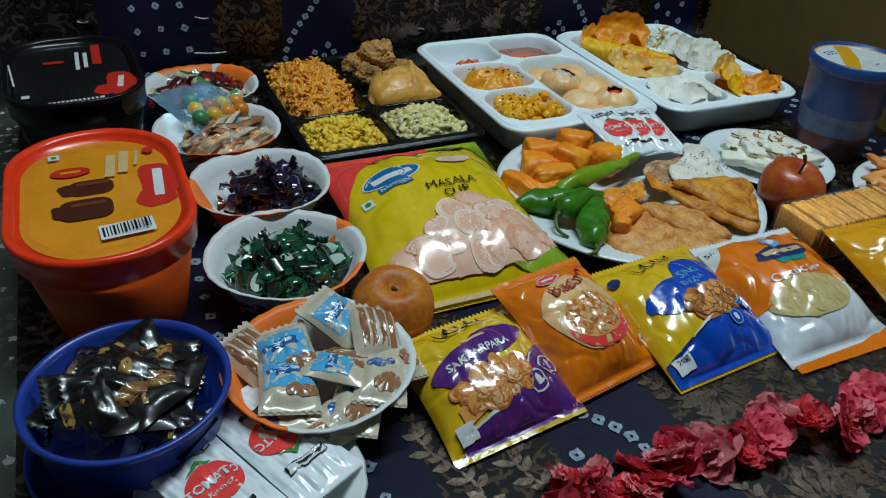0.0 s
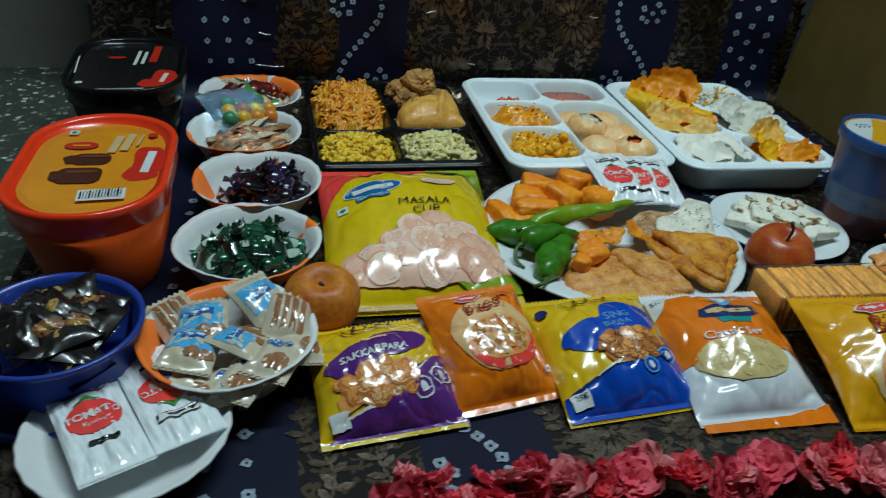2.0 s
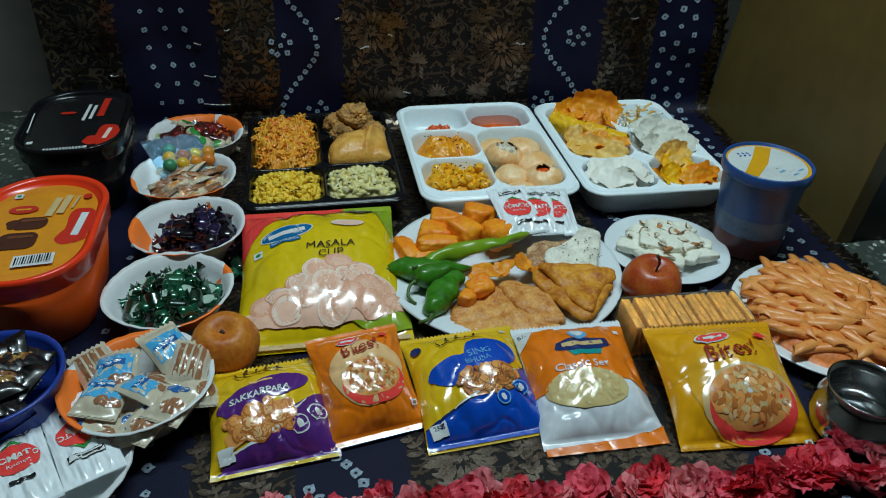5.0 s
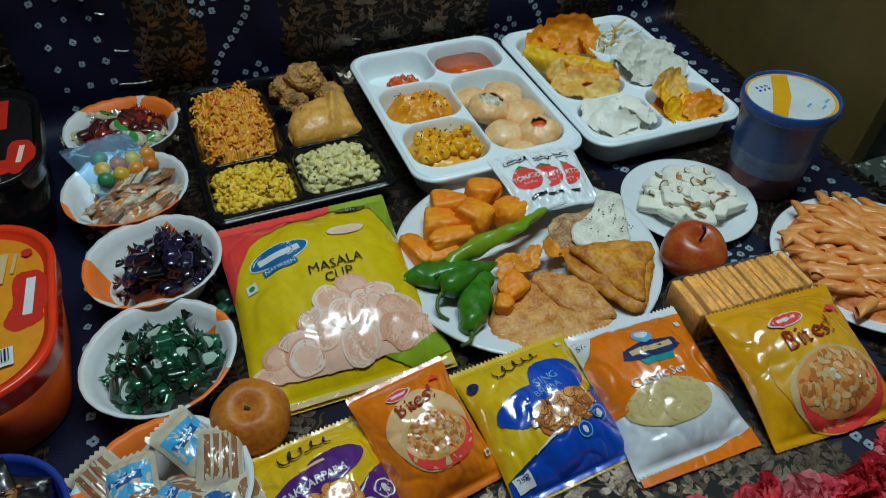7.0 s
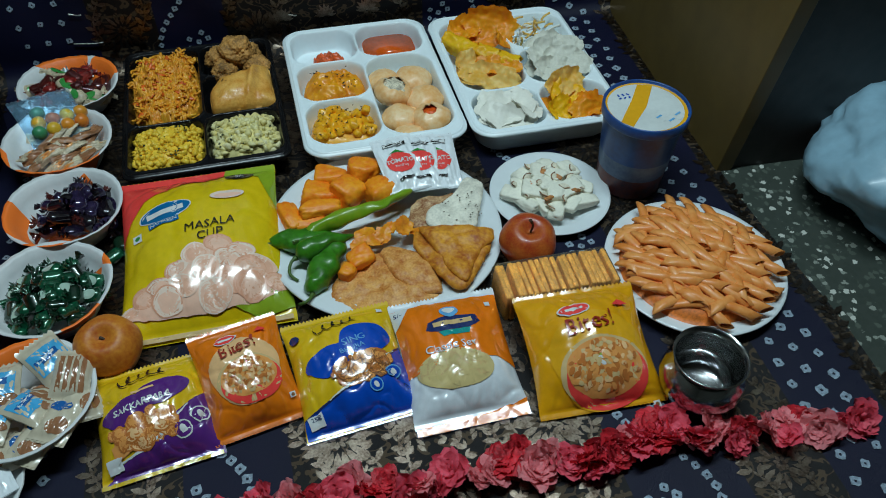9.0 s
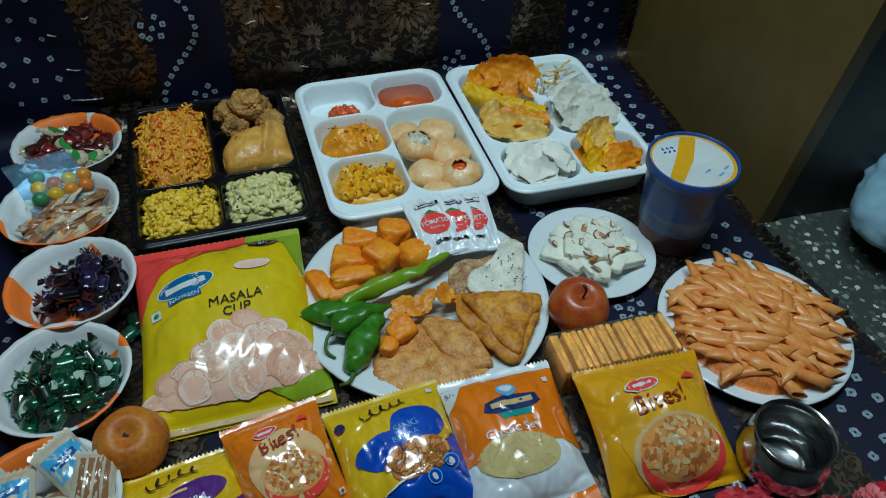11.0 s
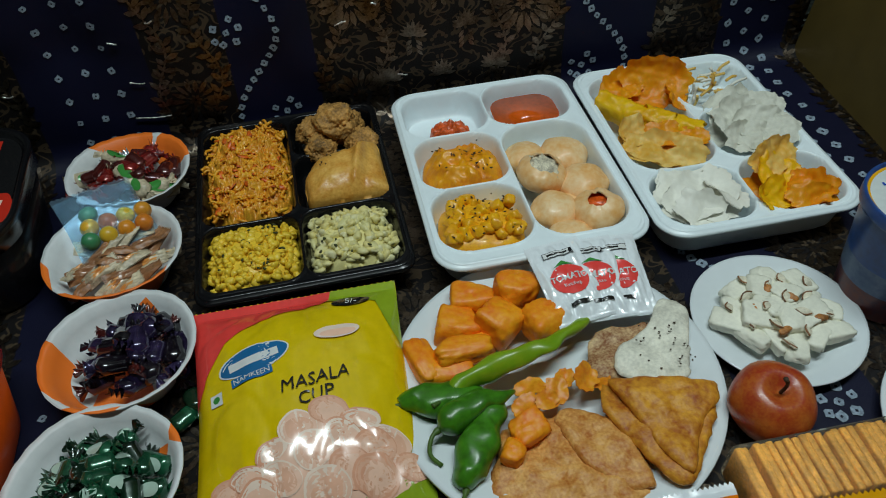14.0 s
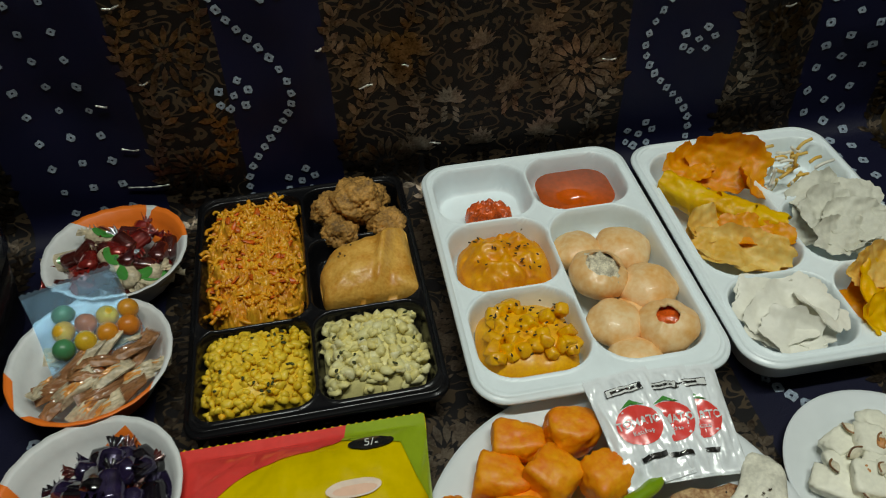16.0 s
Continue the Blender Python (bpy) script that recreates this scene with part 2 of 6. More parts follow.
def terrazzo(m):
    m.use_nodes = True
    nt, p = m.node_tree, principled(m)
    N, L = nt.nodes.new, nt.links.new
    tc = N("ShaderNodeTexCoord")
    vo = N("ShaderNodeTexVoronoi")
    vo.inputs["Scale"].default_value = 130
    L(tc.outputs["Object"], vo.inputs["Vector"])
    r = N("ShaderNodeValToRGB")
    r.color_ramp.interpolation = "CONSTANT"
    e = r.color_ramp.elements
    e[0].position, e[0].color = 0, (0.045, 0.055, 0.045, 1)
    e[1].position, e[1].color = 0.6, (0.09, 0.105, 0.085, 1)
    x = e.new(0.8)
    x.color = (0.26, 0.28, 0.24, 1)
    x = e.new(0.92)
    x.color = (0.55, 0.56, 0.50, 1)
    sep = N("ShaderNodeSeparateColor")
    L(vo.outputs["Color"], sep.inputs[0])
    L(sep.outputs[0], r.inputs["Fac"])
    edge = N("ShaderNodeTexNoise")
    edge.inputs["Scale"].default_value = 300
    L(tc.outputs["Object"], edge.inputs["Vector"])
    lt = N("ShaderNodeMath")
    lt.operation = "GREATER_THAN"
    lt.inputs[1].default_value = 0.42
    dist = N("ShaderNodeMath")
    dist.operation = "MULTIPLY"
    L(vo.outputs["Distance"], dist.inputs[0])
    L(edge.outputs["Fac"], dist.inputs[1])
    dd = N("ShaderNodeMath")
    dd.operation = "GREATER_THAN"
    dd.inputs[1].default_value = 0.24
    L(dist.outputs[0], dd.inputs[0])
    mx = N("ShaderNodeMix")
    mx.data_type = "RGBA"
    L(dd.outputs[0], mx.inputs["Factor"])
    L(r.outputs["Color"], mx.inputs[6])
    mx.inputs[7].default_value = (0.05, 0.06, 0.05, 1)
    L(mx.outputs[2], p.inputs["Base Color"])
    p.inputs["Roughness"].default_value = 0.35


terrazzo(m_floor)
m_plaster = mat("wall_plaster", (0.24, 0.23, 0.20), 0.8, var=0.08, scale=3, bump=0.2, bscale=120)
m_panel = mat("cabinet_panel", (0.118, 0.080, 0.020), 0.45, var=0.1, scale=6, bump=0.1, bscale=60)
# cabinet front lies in shadow; that darkness is put into its colour
m_panel_shade = mat("cabinet_front_shade", (0.035, 0.03, 0.028), 0.5, var=0.2, scale=10)


def box(w, d, h, bev=0.0):
    bm = bmesh.new()
    bmesh.ops.create_cube(bm, size=1)
    for v in bm.verts:
        v.co = Vector((v.co.x * w, v.co.y * d, (v.co.z + 0.5) * h))
    if bev:
        bmesh.ops.bevel(bm, geom=bm.edges[:], offset=bev, segments=2, affect="EDGES", profile=0.5)
    return bm


solo("floor", box(3.6, 3.6, 0.1), m_floor, at(0.5, -0.6, -0.1), "polished dark grey-green terrazzo floor with pale stone chips", "floor", kind="structure", smooth=False)
# unseen ceiling and walls, added to enclose the spread and return lamp light
solo("ceiling", box(3.6, 3.6, 0.1), m_plaster, at(0.5, -0.6, 2.6), "plain plastered ceiling, added out of view to bounce light", "ceiling", kind="structure", smooth=False)
for nm, u, v, w, d in (("wall_back", 0.5, 1.15, 3.6, 0.1), ("wall_front", 0.5, -2.35, 3.6, 0.1), ("wall_left", -1.25, -0.6, 0.1, 3.4), ("wall_right", 2.25, -0.6, 0.1, 3.4)):
    solo(nm, box(w, d, 2.6), m_plaster, at(u, v, 0.0), "plain dim plastered wall, added to close the room and bounce light", "wall", kind="structure", smooth=False)

cloth = thing("cloth", at(0, 0, 0), "navy and brown brocade sheet with white dots, wall to floor", "cloth")
NU, SS = 90, [-0.25 + 0.0125 * i for i in range(96)] + [0.95 + 0.006 * i for i in range(16)] + [1.046 + 0.0125 * i for i in range(80)]
rows_ = [[cloth_point(-0.02 + 1.03 * i / NU, s) for i in range(NU + 1)] for s in SS]
bm = from_grid(rows_)
uvl = bm.loops.layers.uv.new("UVMap")
bm.verts.index_update()
for f in bm.faces:
    for lp in f.loops:
        k = lp.vert.index
        lp[uvl].uv = (-0.02 + 1.03 * (k % (NU + 1)) / NU, SS[k // (NU + 1)])
bmesh.ops.recalc_face_normals(bm, faces=bm.faces)
sheet = link("sheet", bm, m_cloth, cloth)
m_dot = mat("tie_dye_dot", (0.28, 0.35, 0.43), 0.8, var=0.25, scale=300)


def dye_dot(bm, u, s, r, rot):
    """An uneven ring left undyed, on the sheet."""
    n = 10
    r *= 0.84 if s > 0.97 else 1.0
    outer, inner = [], []
    for k in range(n):
        a = rot + 2 * math.pi * k / n
        q = 1.0 + 0.16 * math.cos(4 * (a - rot)) + rnd(-0.1, 0.1)
        for lst, rr in ((outer, r * q), (inner, r * 0.27 * q)):
            lst.append(bm.verts.new(cloth_point(u + rr * math.cos(a), s + rr * math.sin(a), 0.0012)))
    for k in range(n):
        j = (k + 1) % n
        bm.faces.new((outer[k], outer[j], inner[j], inner[k]))


bm = bmesh.new()
for col in (0.130, 0.158, 0.186):
    s = -0.2 + (0.0 if col != 0.165 else 0.012)
    while s < 1.75:
        dye_dot(bm, col - 0.002 + 0.008 * math.sin(s * 9), s, rnd(0.0038, 0.0054), rnd(0, 1.5))
        s += 0.027
for col in (0.913, 0.936, 0.958):
    s = -0.2 + (0.0 if col != 0.936 else 0.013)
    while s < 1.75:
        dye_dot(bm, col + rnd(-0.003, 0.003), s, rnd(0.0045, 0.0065), rnd(0, 1.5))
        s += 0.027
for c0, sgn in ((0.338, 1), (0.752, -1)):
    s = -0.2
    while s < 1.75:
        ph = (s - 1.095) / 0.21 * 2 * math.pi + math.pi / 2
        dye_dot(bm, c0 + sgn * 0.030 * math.sin(ph), s, rnd(0.0042, 0.0054), rnd(0, 1.5))
        s += 0.0122 / math.sqrt(1 + (0.9 * math.cos(ph)) ** 2)
    for k in range(-13, 7):
        sc = 1.095 + k * 0.105
        side = -sgn if (k % 2) == 0 else sgn
        for du, dv in ((0, 0), (0.014, 0.004), (-0.013, 0.006), (0.006, 0.014), (-0.006, -0.013), (0.009, -0.011), (-0.014, -0.008)):
            dye_dot(bm, c0 + side * 0.024 + du, sc + dv, rnd(0.0042, 0.0056), rnd(0, 1.5))
dots = link("dot_pattern", bm, m_dot, cloth, "white tie-dye rings")
dots["kind"] = "stuff"

# glints off loose threads in the hanging part, modelled as silvery strands
m_glint = mat("silver_glint", (0.75, 0.74, 0.70), 0.3, 0.8, var=0.2, scale=200)
trng = random.Random(5)
for u, h_, L in ((0.233, 0.232, 0.014), (0.239, 0.159, 0.008), (0.194, 0.138, 0.010), (0.206, 0.090, 0.016), (0.211, 0.046, 0.040), (0.440, 0.124, 0.014), (0.683, 0.125, 0.014), (0.505, 0.052, 0.012), (0.480, 0.143, 0.006),
                 (0.400, 0.172, 0.006), (0.250, 0.300, 0.014), (0.690, 0.210, 0.010), (0.070, 0.095, 0.012), (0.860, 0.160, 0.012), (0.845, 0.250, 0.012), (0.600, 0.300, 0.010)):
    pts = [cloth_point(u + L * (k / 4 - 0.5), 0.945 + 0.017 + h_ + 0.0012 * math.sin(k * 0.9 + u * 40), 0.0030) for k in range(5)]
    link("loose_thread", tube_mesh(curve3(pts, 12), [trng.uniform(0.0005, 0.0013) for _ in range(13)], 5), m_glint, cloth, "silvery loose thread standing in for a glint")

# woven gold motifs of the brocade bands
m_zari = mat("gold_zari", (0.26, 0.210, 0.165), 0.28, 1.0, var=0.3, scale=70, color2=(0.07, 0.048, 0.034), bump=0.5, bscale=900)


def leaf(bm, u, s, a, L, W):
    """One woven leaf or petal pointing along a."""
    ca, sa = math.cos(a), math.sin(a)
    vs = []
    for x, y in ((0, 0), (0.3, 0.42), (0.65, 0.5), (1, 0.06), (1, -0.06), (0.65, -0.5), (0.3, -0.42)):
        x, y = x * L, y * W
        vs.append(bm.verts.new(cloth_point(u + x * ca - y * sa, s + x * sa + y * ca, 0.0009)))
    bm.faces.new(vs)


def wheel(bm, u, s, R, n=18):
    for k in range(n):
        a = 2 * math.pi * k / n
        leaf(bm, u + 0.36 * R * math.cos(a), s + 0.36 * R * math.sin(a), a, 0.64 * R * rnd(0.85, 1.1), 0.20 * R)
    for k in range(7):
        a = 2 * math.pi * k / 7
        leaf(bm, u + 0.05 * R * math.cos(a), s + 0.05 * R * math.sin(a), a, 0.24 * R, 0.14 * R)


def palmette(bm, u, s, R, flip=1):
    for k in range(-4, 5):
        a = math.pi / 2 * flip + k * 0.36
        leaf(bm, u, s, a, R * (1 - 0.05 * abs(k)) * rnd(0.9, 1.05), 0.24 * R)
    for sd in (-1, 1):
        for j in range(3):
            leaf(bm, u + sd * 0.12 * R, s - flip * (0.25 + 0.3 * j) * R, -math.pi / 2 * flip + sd * 0.7, 0.5 * R, 0.22 * R)


def vine(bm, u0, s0, s1, amp, wave, ph):
    s = s0
    k = 0
    while s < s1:
        x = u0 + amp * math.sin(s / wave * 2 * math.pi + ph)
        d = math.atan2(1, amp * 2 * math.pi / wave * math.cos(s / wave * 2 * math.pi + ph))
        leaf(bm, x, s, d, 0.009, 0.003)
        leaf(bm, x, s, d + (1.0 if k % 2 else -1.0), rnd(0.011, 0.017), 0.0065)
        if k % 3 == 0:
            leaf(bm, x, s, d + (-0.8 if k % 2 else 0.8), 0.010, 0.005)
        s += 0.0075
        k += 1


bm = bmesh.new()
for k in range(-2, 14):
    s = 0.02 + 0.118 * k
    wheel(bm, 0.452, s + 0.03, 0.034)
    wheel(bm, 0.655, s, 0.036)
    wheel(bm, 0.262, s + 0.06, 0.027, 14)
    wheel(bm, 0.853, s + 0.02, 0.027, 14)
    wheel(bm, 0.040, s + 0.04, 0.030, 16)
for k in range(-4, 30):
    s = 0.056 * k
    for u in ((0.522, 0.586) if k % 2 else (0.554, 0.618, 0.49)):
        palmette(bm, u, s, 0.021)
for u0, amp, wave, ph in ((0.425, 0.014, 0.118, 0.4), (0.482, 0.010, 0.118, 2.0), (0.682, 0.012, 0.118, 1.0), (0.625, 0.008, 0.118, 3.0), (0.236, 0.010, 0.118, 0.0), (0.288, 0.010, 0.118, 2.2), (0.826, 0.010, 0.118, 1.4), (0.879, 0.010, 0.118, 3.4), (0.008, 0.010, 0.118, 1.4), (0.070, 0.010, 0.118, 3.1), (0.998, 0.008, 0.1, 1.4)):
    vine(bm, u0, -0.24, 1.5, amp, wave, ph)
for u0, amp, wave, ph in ((0.452, 0.020, 0.059, 0.2), (0.655, 0.020, 0.059, 1.2), (0.505, 0.008, 0.118, 1.0), (0.602, 0.008, 0.118, 2.6), (0.555, 0.014, 0.059, 0.4)):
    vine(bm, u0, -0.24, 0.95, amp, wave, ph)
zari = link("woven_pattern", bm, m_zari, cloth, "tan-gold woven flowers and leaves", smooth=False)
zari["kind"] = "stuff"

cab = thing("cabinet", at(1.028, 0.757, 0, -4), "tan-sided wooden cabinet, front coloured dark for its shade, on the floor", "cabinet")
bm = box(0.022, 0.42, 1.1, 0.001)
for v in bm.verts:
    v.co.x += 0.10 * v.co.z
part("side_panel", bm, m_panel, cab, "tan laminate side panel", smooth=False)
bm = box(0.62, 0.02, 1.1, 0.001)
for v in bm.verts:
    v.co.x += 0.322 + 0.10 * v.co.z
    v.co.y -= 0.196
part("front_panel", bm, m_panel_shade, cab, "front panel, its shade put into a dark colour", smooth=False)
o = part("top", box(0.66, 0.44, 0.02, 0.001), m_panel, cab, smooth=False)
o.location = (0.42, 0.0, 1.1)

# ---- trays, plates, bowls ----
m_white = mat("white_plastic", (0.83, 0.92, 0.95), 0.30, var=0.02, scale=20, sss=0.0)
m_black = mat("black_plastic", (0.006, 0.006, 0.007), 0.2, var=0.1, scale=30, spec=0.3)
m_porc = mat("white_melamine", (0.74, 0.79, 0.81), 0.25, var=0.02, scale=12, coat=0.2)


def sdf_rr(x, y, cx, cy, w, d, r):
    qx, qy = abs(x - cx) - w / 2 + r, abs(y - cy) - d / 2 + r
    return math.hypot(max(qx, 0), max(qy, 0)) + min(max(qx, qy), 0) - r


def smooth01(x):
    x = max(0.0, min(1.0, x))
    return x * x * (3 - 2 * x)


def meal_tray(name, m, w, d, h, cells, material, label, corner=0.03, depth=None, step=0.0016, clear=False):
    """Tray moulded from one sheet, with rounded wells; cells as (centre x, y, width, depth, radius)."""
    depth = depth or h - 0.009
    tr = thing(name, m, label, "food tray")
    nx, ny = int(w / step) + 3, int(d / step) + 3
    grid, keep = [], {}
    bm = bmesh.new()
    for j in range(ny):
        for i in range(nx):
            x, y = (i - (nx - 1) / 2) * step, (j - (ny - 1) / 2) * step
            s = sdf_rr(x, y, 0, 0, w, d, corner)
            out = s > step * 1.45
            if s > 0 and not out:
                e = 1e-5
                gx = (sdf_rr(x + e, y, 0, 0, w, d, corner) - s) / e
                gy = (sdf_rr(x, y + e, 0, 0, w, d, corner) - s) / e
                x, y = x - s * gx, y - s * gy
                s = 0
            c = min(sdf_rr(x, y, *k) for k in cells)
            z = h - depth * smooth01((-c + 0.0024) / 0.0056) + 0.0020 * math.exp(-((c - 0.0038) / 0.0009) ** 2)
            z += 0.0018 * math.exp(-((s + 0.0045) / 0.0014) ** 2) - 0.004 * smooth01((s + 0.003) / 0.003)
            keep[i, j] = None if out else bm.verts.new((x, y, z))
    for j in range(ny - 1):
        for i in range(nx - 1):
            q = [keep[i, j], keep[i + 1, j], keep[i + 1, j + 1], keep[i, j + 1]]
            q = [v for v in q if v]
            if len(q) >= 3:
                bm.faces.new(q)
    bmesh.ops.remove_doubles(bm, verts=bm.verts, dist=1e-5)
    part("tray_top", bm, material, tr)
    bm = loft([(w - 0.002, d - 0.002, corner, h - 0.0035), (w - 0.002, d - 0.002, corner, h - 0.006), (w - 0.014, d - 0.014, corner, h - 0.006),
               (w - 0.022, d - 0.022, corner, 0.006), (w - 0.030, d - 0.030, corner, 0.0)][::-1], 8, True, False)
    part("tray_body", bm, material, tr)
    bm = loft([(w + 0.0006, d + 0.0006, corner, h - 0.0052), (w + 0.0024, d + 0.0024, corner, h - 0.0036), (w + 0.0020, d + 0.0020, corner, h - 0.0018), (w - 0.001, d - 0.001, corner, h - 0.0006), (w - 0.006, d - 0.006, corner, h + 0.0002), (w - 0.0085, d - 0.0085, corner, h + 0.0018), (w - 0.0105, d - 0.0105, corner, h + 0.0004)], 10, False, False)
    part("rim", bm, material, tr)
    return tr


CELLS1 = [(-0.0500, 0.0965, 0.090, 0.078, 0.026), (-0.0500, 0.0085, 0.090, 0.082, 0.024), (-0.0500, -0.0830, 0.090, 0.086, 0.028),
          (0.0475, 0.0965, 0.091, 0.078, 0.026), (0.0475, -0.0385, 0.091, 0.176, 0.030)]
meal_tray("meal_tray", at(0.588, 0.802, 0.002, -0.5), 0.213, 0.297, 0.04, CELLS1, m_white, "white plastic meal tray with five food wells, on the cloth")
CELLS2 = [(-x, -y, w, d, r) for x, y, w, d, r in CELLS1]
meal_tray("meal_tray", at(0.807, 0.789, 0.002, -1.0), 0.213, 0.296, 0.04, CELLS2, m_white, "white plastic meal tray filled with crisps and papad, on the cloth")
CELLSB = [(-0.049, 0.046, 0.090, 0.162, 0.014), (-0.049, -0.084, 0.090, 0.086, 0.014), (0.049, 0.094, 0.090, 0.070, 0.014), (0.049, 0.010, 0.090, 0.086, 0.014), (0.049, -0.084, 0.090, 0.086, 0.014)]
meal_tray("meal_tray", at(0.360, 0.818, 0.002, 0), 0.206, 0.283, 0.032, CELLSB, m_black, "glossy black plastic meal tray with five food wells", corner=0.016)

PLATE = [(0.0, 0.0), (0.55, 0.0), (0.62, 0.004), (0.66, 0.004), (0.72, 0.05), (0.80, 0.085), (0.97, 0.115), (1.0, 0.125), (0.995, 0.14), (0.96, 0.135), (0.80, 0.105), (0.70, 0.07), (0.64, 0.03), (0.5, 0.025), (0.0, 0.025)]


def plate(m, r, label, z=0.12):
    solo("plate", lathe([(a * r, b * r * 1.0) for a, b in PLATE], 72), m_porc, m, label, "plate")


plate(at(0.552, 0.532, 0.0045), 0.138, "large round white plate holding fritters, chillies and flatbread")
plate(at(0.767, 0.552, 0.0045), 0.076, "small round white plate with white sweets and almond slivers")
plate(at(0.884, 0.395, 0.0045), 0.103, "round white plate heaped with orange penne pasta")


def bowl_material():
    """White paper with uneven orange print."""
    m = mat("printed_paper_bowl", (0.70, 0.72, 0.72), 0.5, var=0.03, scale=30, bump=0.1)
    nt, p = m.node_tree, principled(m)
    N, L = nt.nodes.new, nt.links.new
    old = p.inputs["Base Color"].links[0].from_socket
    tc, oi, add = N("ShaderNodeTexCoord"), N("ShaderNodeObjectInfo"), N("ShaderNodeVectorMath")
    add.operation = "ADD"
    L(tc.outputs["Object"], add.inputs[0])
    L(oi.outputs["Location"], add.inputs[1])
    vo = N("ShaderNodeTexVoronoi")
    vo.inputs["Scale"].default_value = 13
    L(add.outputs[0], vo.inputs["Vector"])
    sp = N("ShaderNodeSeparateColor")
    L(vo.outputs["Color"], sp.inputs[0])
    th = N("ShaderNodeMath")
    th.operation = "GREATER_THAN"
    th.inputs[1].default_value = 0.74
    L(sp.outputs[0], th.inputs[0])
    mx = N("ShaderNodeMix")
    mx.data_type = "RGBA"
    L(th.outputs[0], mx.inputs["Factor"])
    L(old, mx.inputs[6])
    mx.inputs[7].default_value = (0.95, 0.20, 0.02, 1)
    L(mx.outputs[2], p.inputs["Base Color"])
    return m


m_bowl = bowl_material()


def bowl(m, r, label, h=0.038):
    def wob(rr, z, t):
        k = rr / r
        return rr * (1 + 0.0025 * k * math.sin(24 * t) + 0.006 * k * math.sin(2 * t + 1)), z + 0.0004 * k * math.sin(24 * t + 1) + 0.0015 * k * k * math.sin(3 * t)
    prof = [(0, 0), (0.60 * r, 0), (0.66 * r, 0.002), (0.86 * r, 0.7 * h), (0.93 * r, 0.93 * h), (1.0 * r, h), (1.0 * r, h + 0.0012), (0.925 * r, 0.93 * h + 0.0014), (0.85 * r, 0.7 * h + 0.001), (0.65 * r, 0.0035), (0, 0.0035)]
    return solo("paper_bowl", lathe(prof, 96, wob), m_bowl, m, label, "bowl", "paper bowls of sweets")


BOWLS = dict(red=(0.185, 0.891), mix=(0.180, 0.765), purple=(0.196, 0.638), green=(0.188, 0.514), choc=(0.176, 0.381))
for nm, txt in (("red", "white and orange paper bowl of red-wrapped candies"), ("mix", "white and orange paper bowl of small toffees and a clear pouch"), ("purple", "white and orange paper bowl of purple foil candies"),
                ("green", "white and orange paper bowl of green foil candies"), ("choc", "white and orange paper bowl of cream and blue wrapped chocolates")):
    bowl(at(*BOWLS[nm], 0.0045, 40 * len(nm)), 0.066, txt)
solo("paper_plate", lathe([(0, 0), (0.045, 0), (0.05, 0.003), (0.066, 0.02), (0.068, 0.021), (0.0655, 0.0215), (0.049, 0.0045), (0, 0.003)], 96, lambda rr, z, t: (rr * (1 + 0.006 * math.sin(24 * t) * rr / 0.066), z)), m_bowl, at(0.112, 0.308, 0.0045, 80), "shallow white and orange paper bowl under ketchup sachets", "bowl", "paper bowls of sweets")

# ---- tubs ----
m_red = mat("red_plastic", (0.88, 0.045, 0.008), 0.24, var=0.05, scale=12, coat=0.2)
m_orange = mat("orange_plastic", (0.80, 0.10, 0.008), 0.35, var=0.06, scale=10)
m_blue = mat("blue_plastic", (0.020, 0.050, 0.32), 0.30, var=0.08, scale=10)


def oval_tub(m, w, d, h, body, lid, label, r=0.055):
    t = thing("ice_cream_tub", m, label, "tub")
    part("body", loft([(w * 0.72, d * 0.76, r * 0.75, 0), (w * 0.74, d * 0.78, r * 0.77, 0.003), (w * 0.95, d * 0.955, r * 0.95, h - 0.016)], 12, True, True), body, t)
    lid_ = part("lid", loft([(w * 0.965, d * 0.975, r * 0.97, h - 0.024), (w * 0.985, d * 0.99, r, h - 0.023), (w * 0.99, d * 0.993, r, h - 0.010), (w * 1.0, d * 1.0, r, h - 0.008), (w * 1.008, d * 1.006, r, h - 0.004), (w * 1.0, d * 1.0, r, h - 0.001),
                      (w * 0.975, d * 0.985, r * 0.98, h), (w * 0.93, d * 0.95, r * 0.95, h - 0.001), (w * 0.905, d * 0.93, r * 0.92, h - 0.003), (w * 0.89, d * 0.92, r * 0.90, h - 0.0075), (w * 0.3, d * 0.3, r * 0.3, h - 0.0075)], 16, True, True), lid, t)
    return lid_


lid_red = oval_tub(at(0.0590, 0.565, 0.003, 0), 0.130, 0.208, 0.099, m_orange, m_red, "orange ice-cream tub with a glossy red lid", 0.0615)
lid_black = oval_tub(at(0.052, 0.815, 0.003, 2), 0.126, 0.19, 0.104, m_black, m_black, "black ice-cream tub with a printed black lid", 0.05)

t = thing("round_tub", at(0.055, 0.385, 0.003), "open round blue plastic tub of dark chocolates on its lid", "tub")
part("body", lathe([(0, 0.006), (0.050, 0.006), (0.053, 0.009), (0.060, 0.052), (0.0625, 0.053), (0.0625, 0.056), (0.0595, 0.0565), (0.0575, 0.052), (0.0505, 0.0085), (0, 0.008)], 64), m_blue, t)
part("lid", lathe([(0, 0), (0.066, 0), (0.068, 0.002), (0.068, 0.011), (0.0665, 0.0115), (0.0655, 0.006), (0.05, 0.0055), (0, 0.0055)], 64), m_blue, t)

# ---- printed packs ----


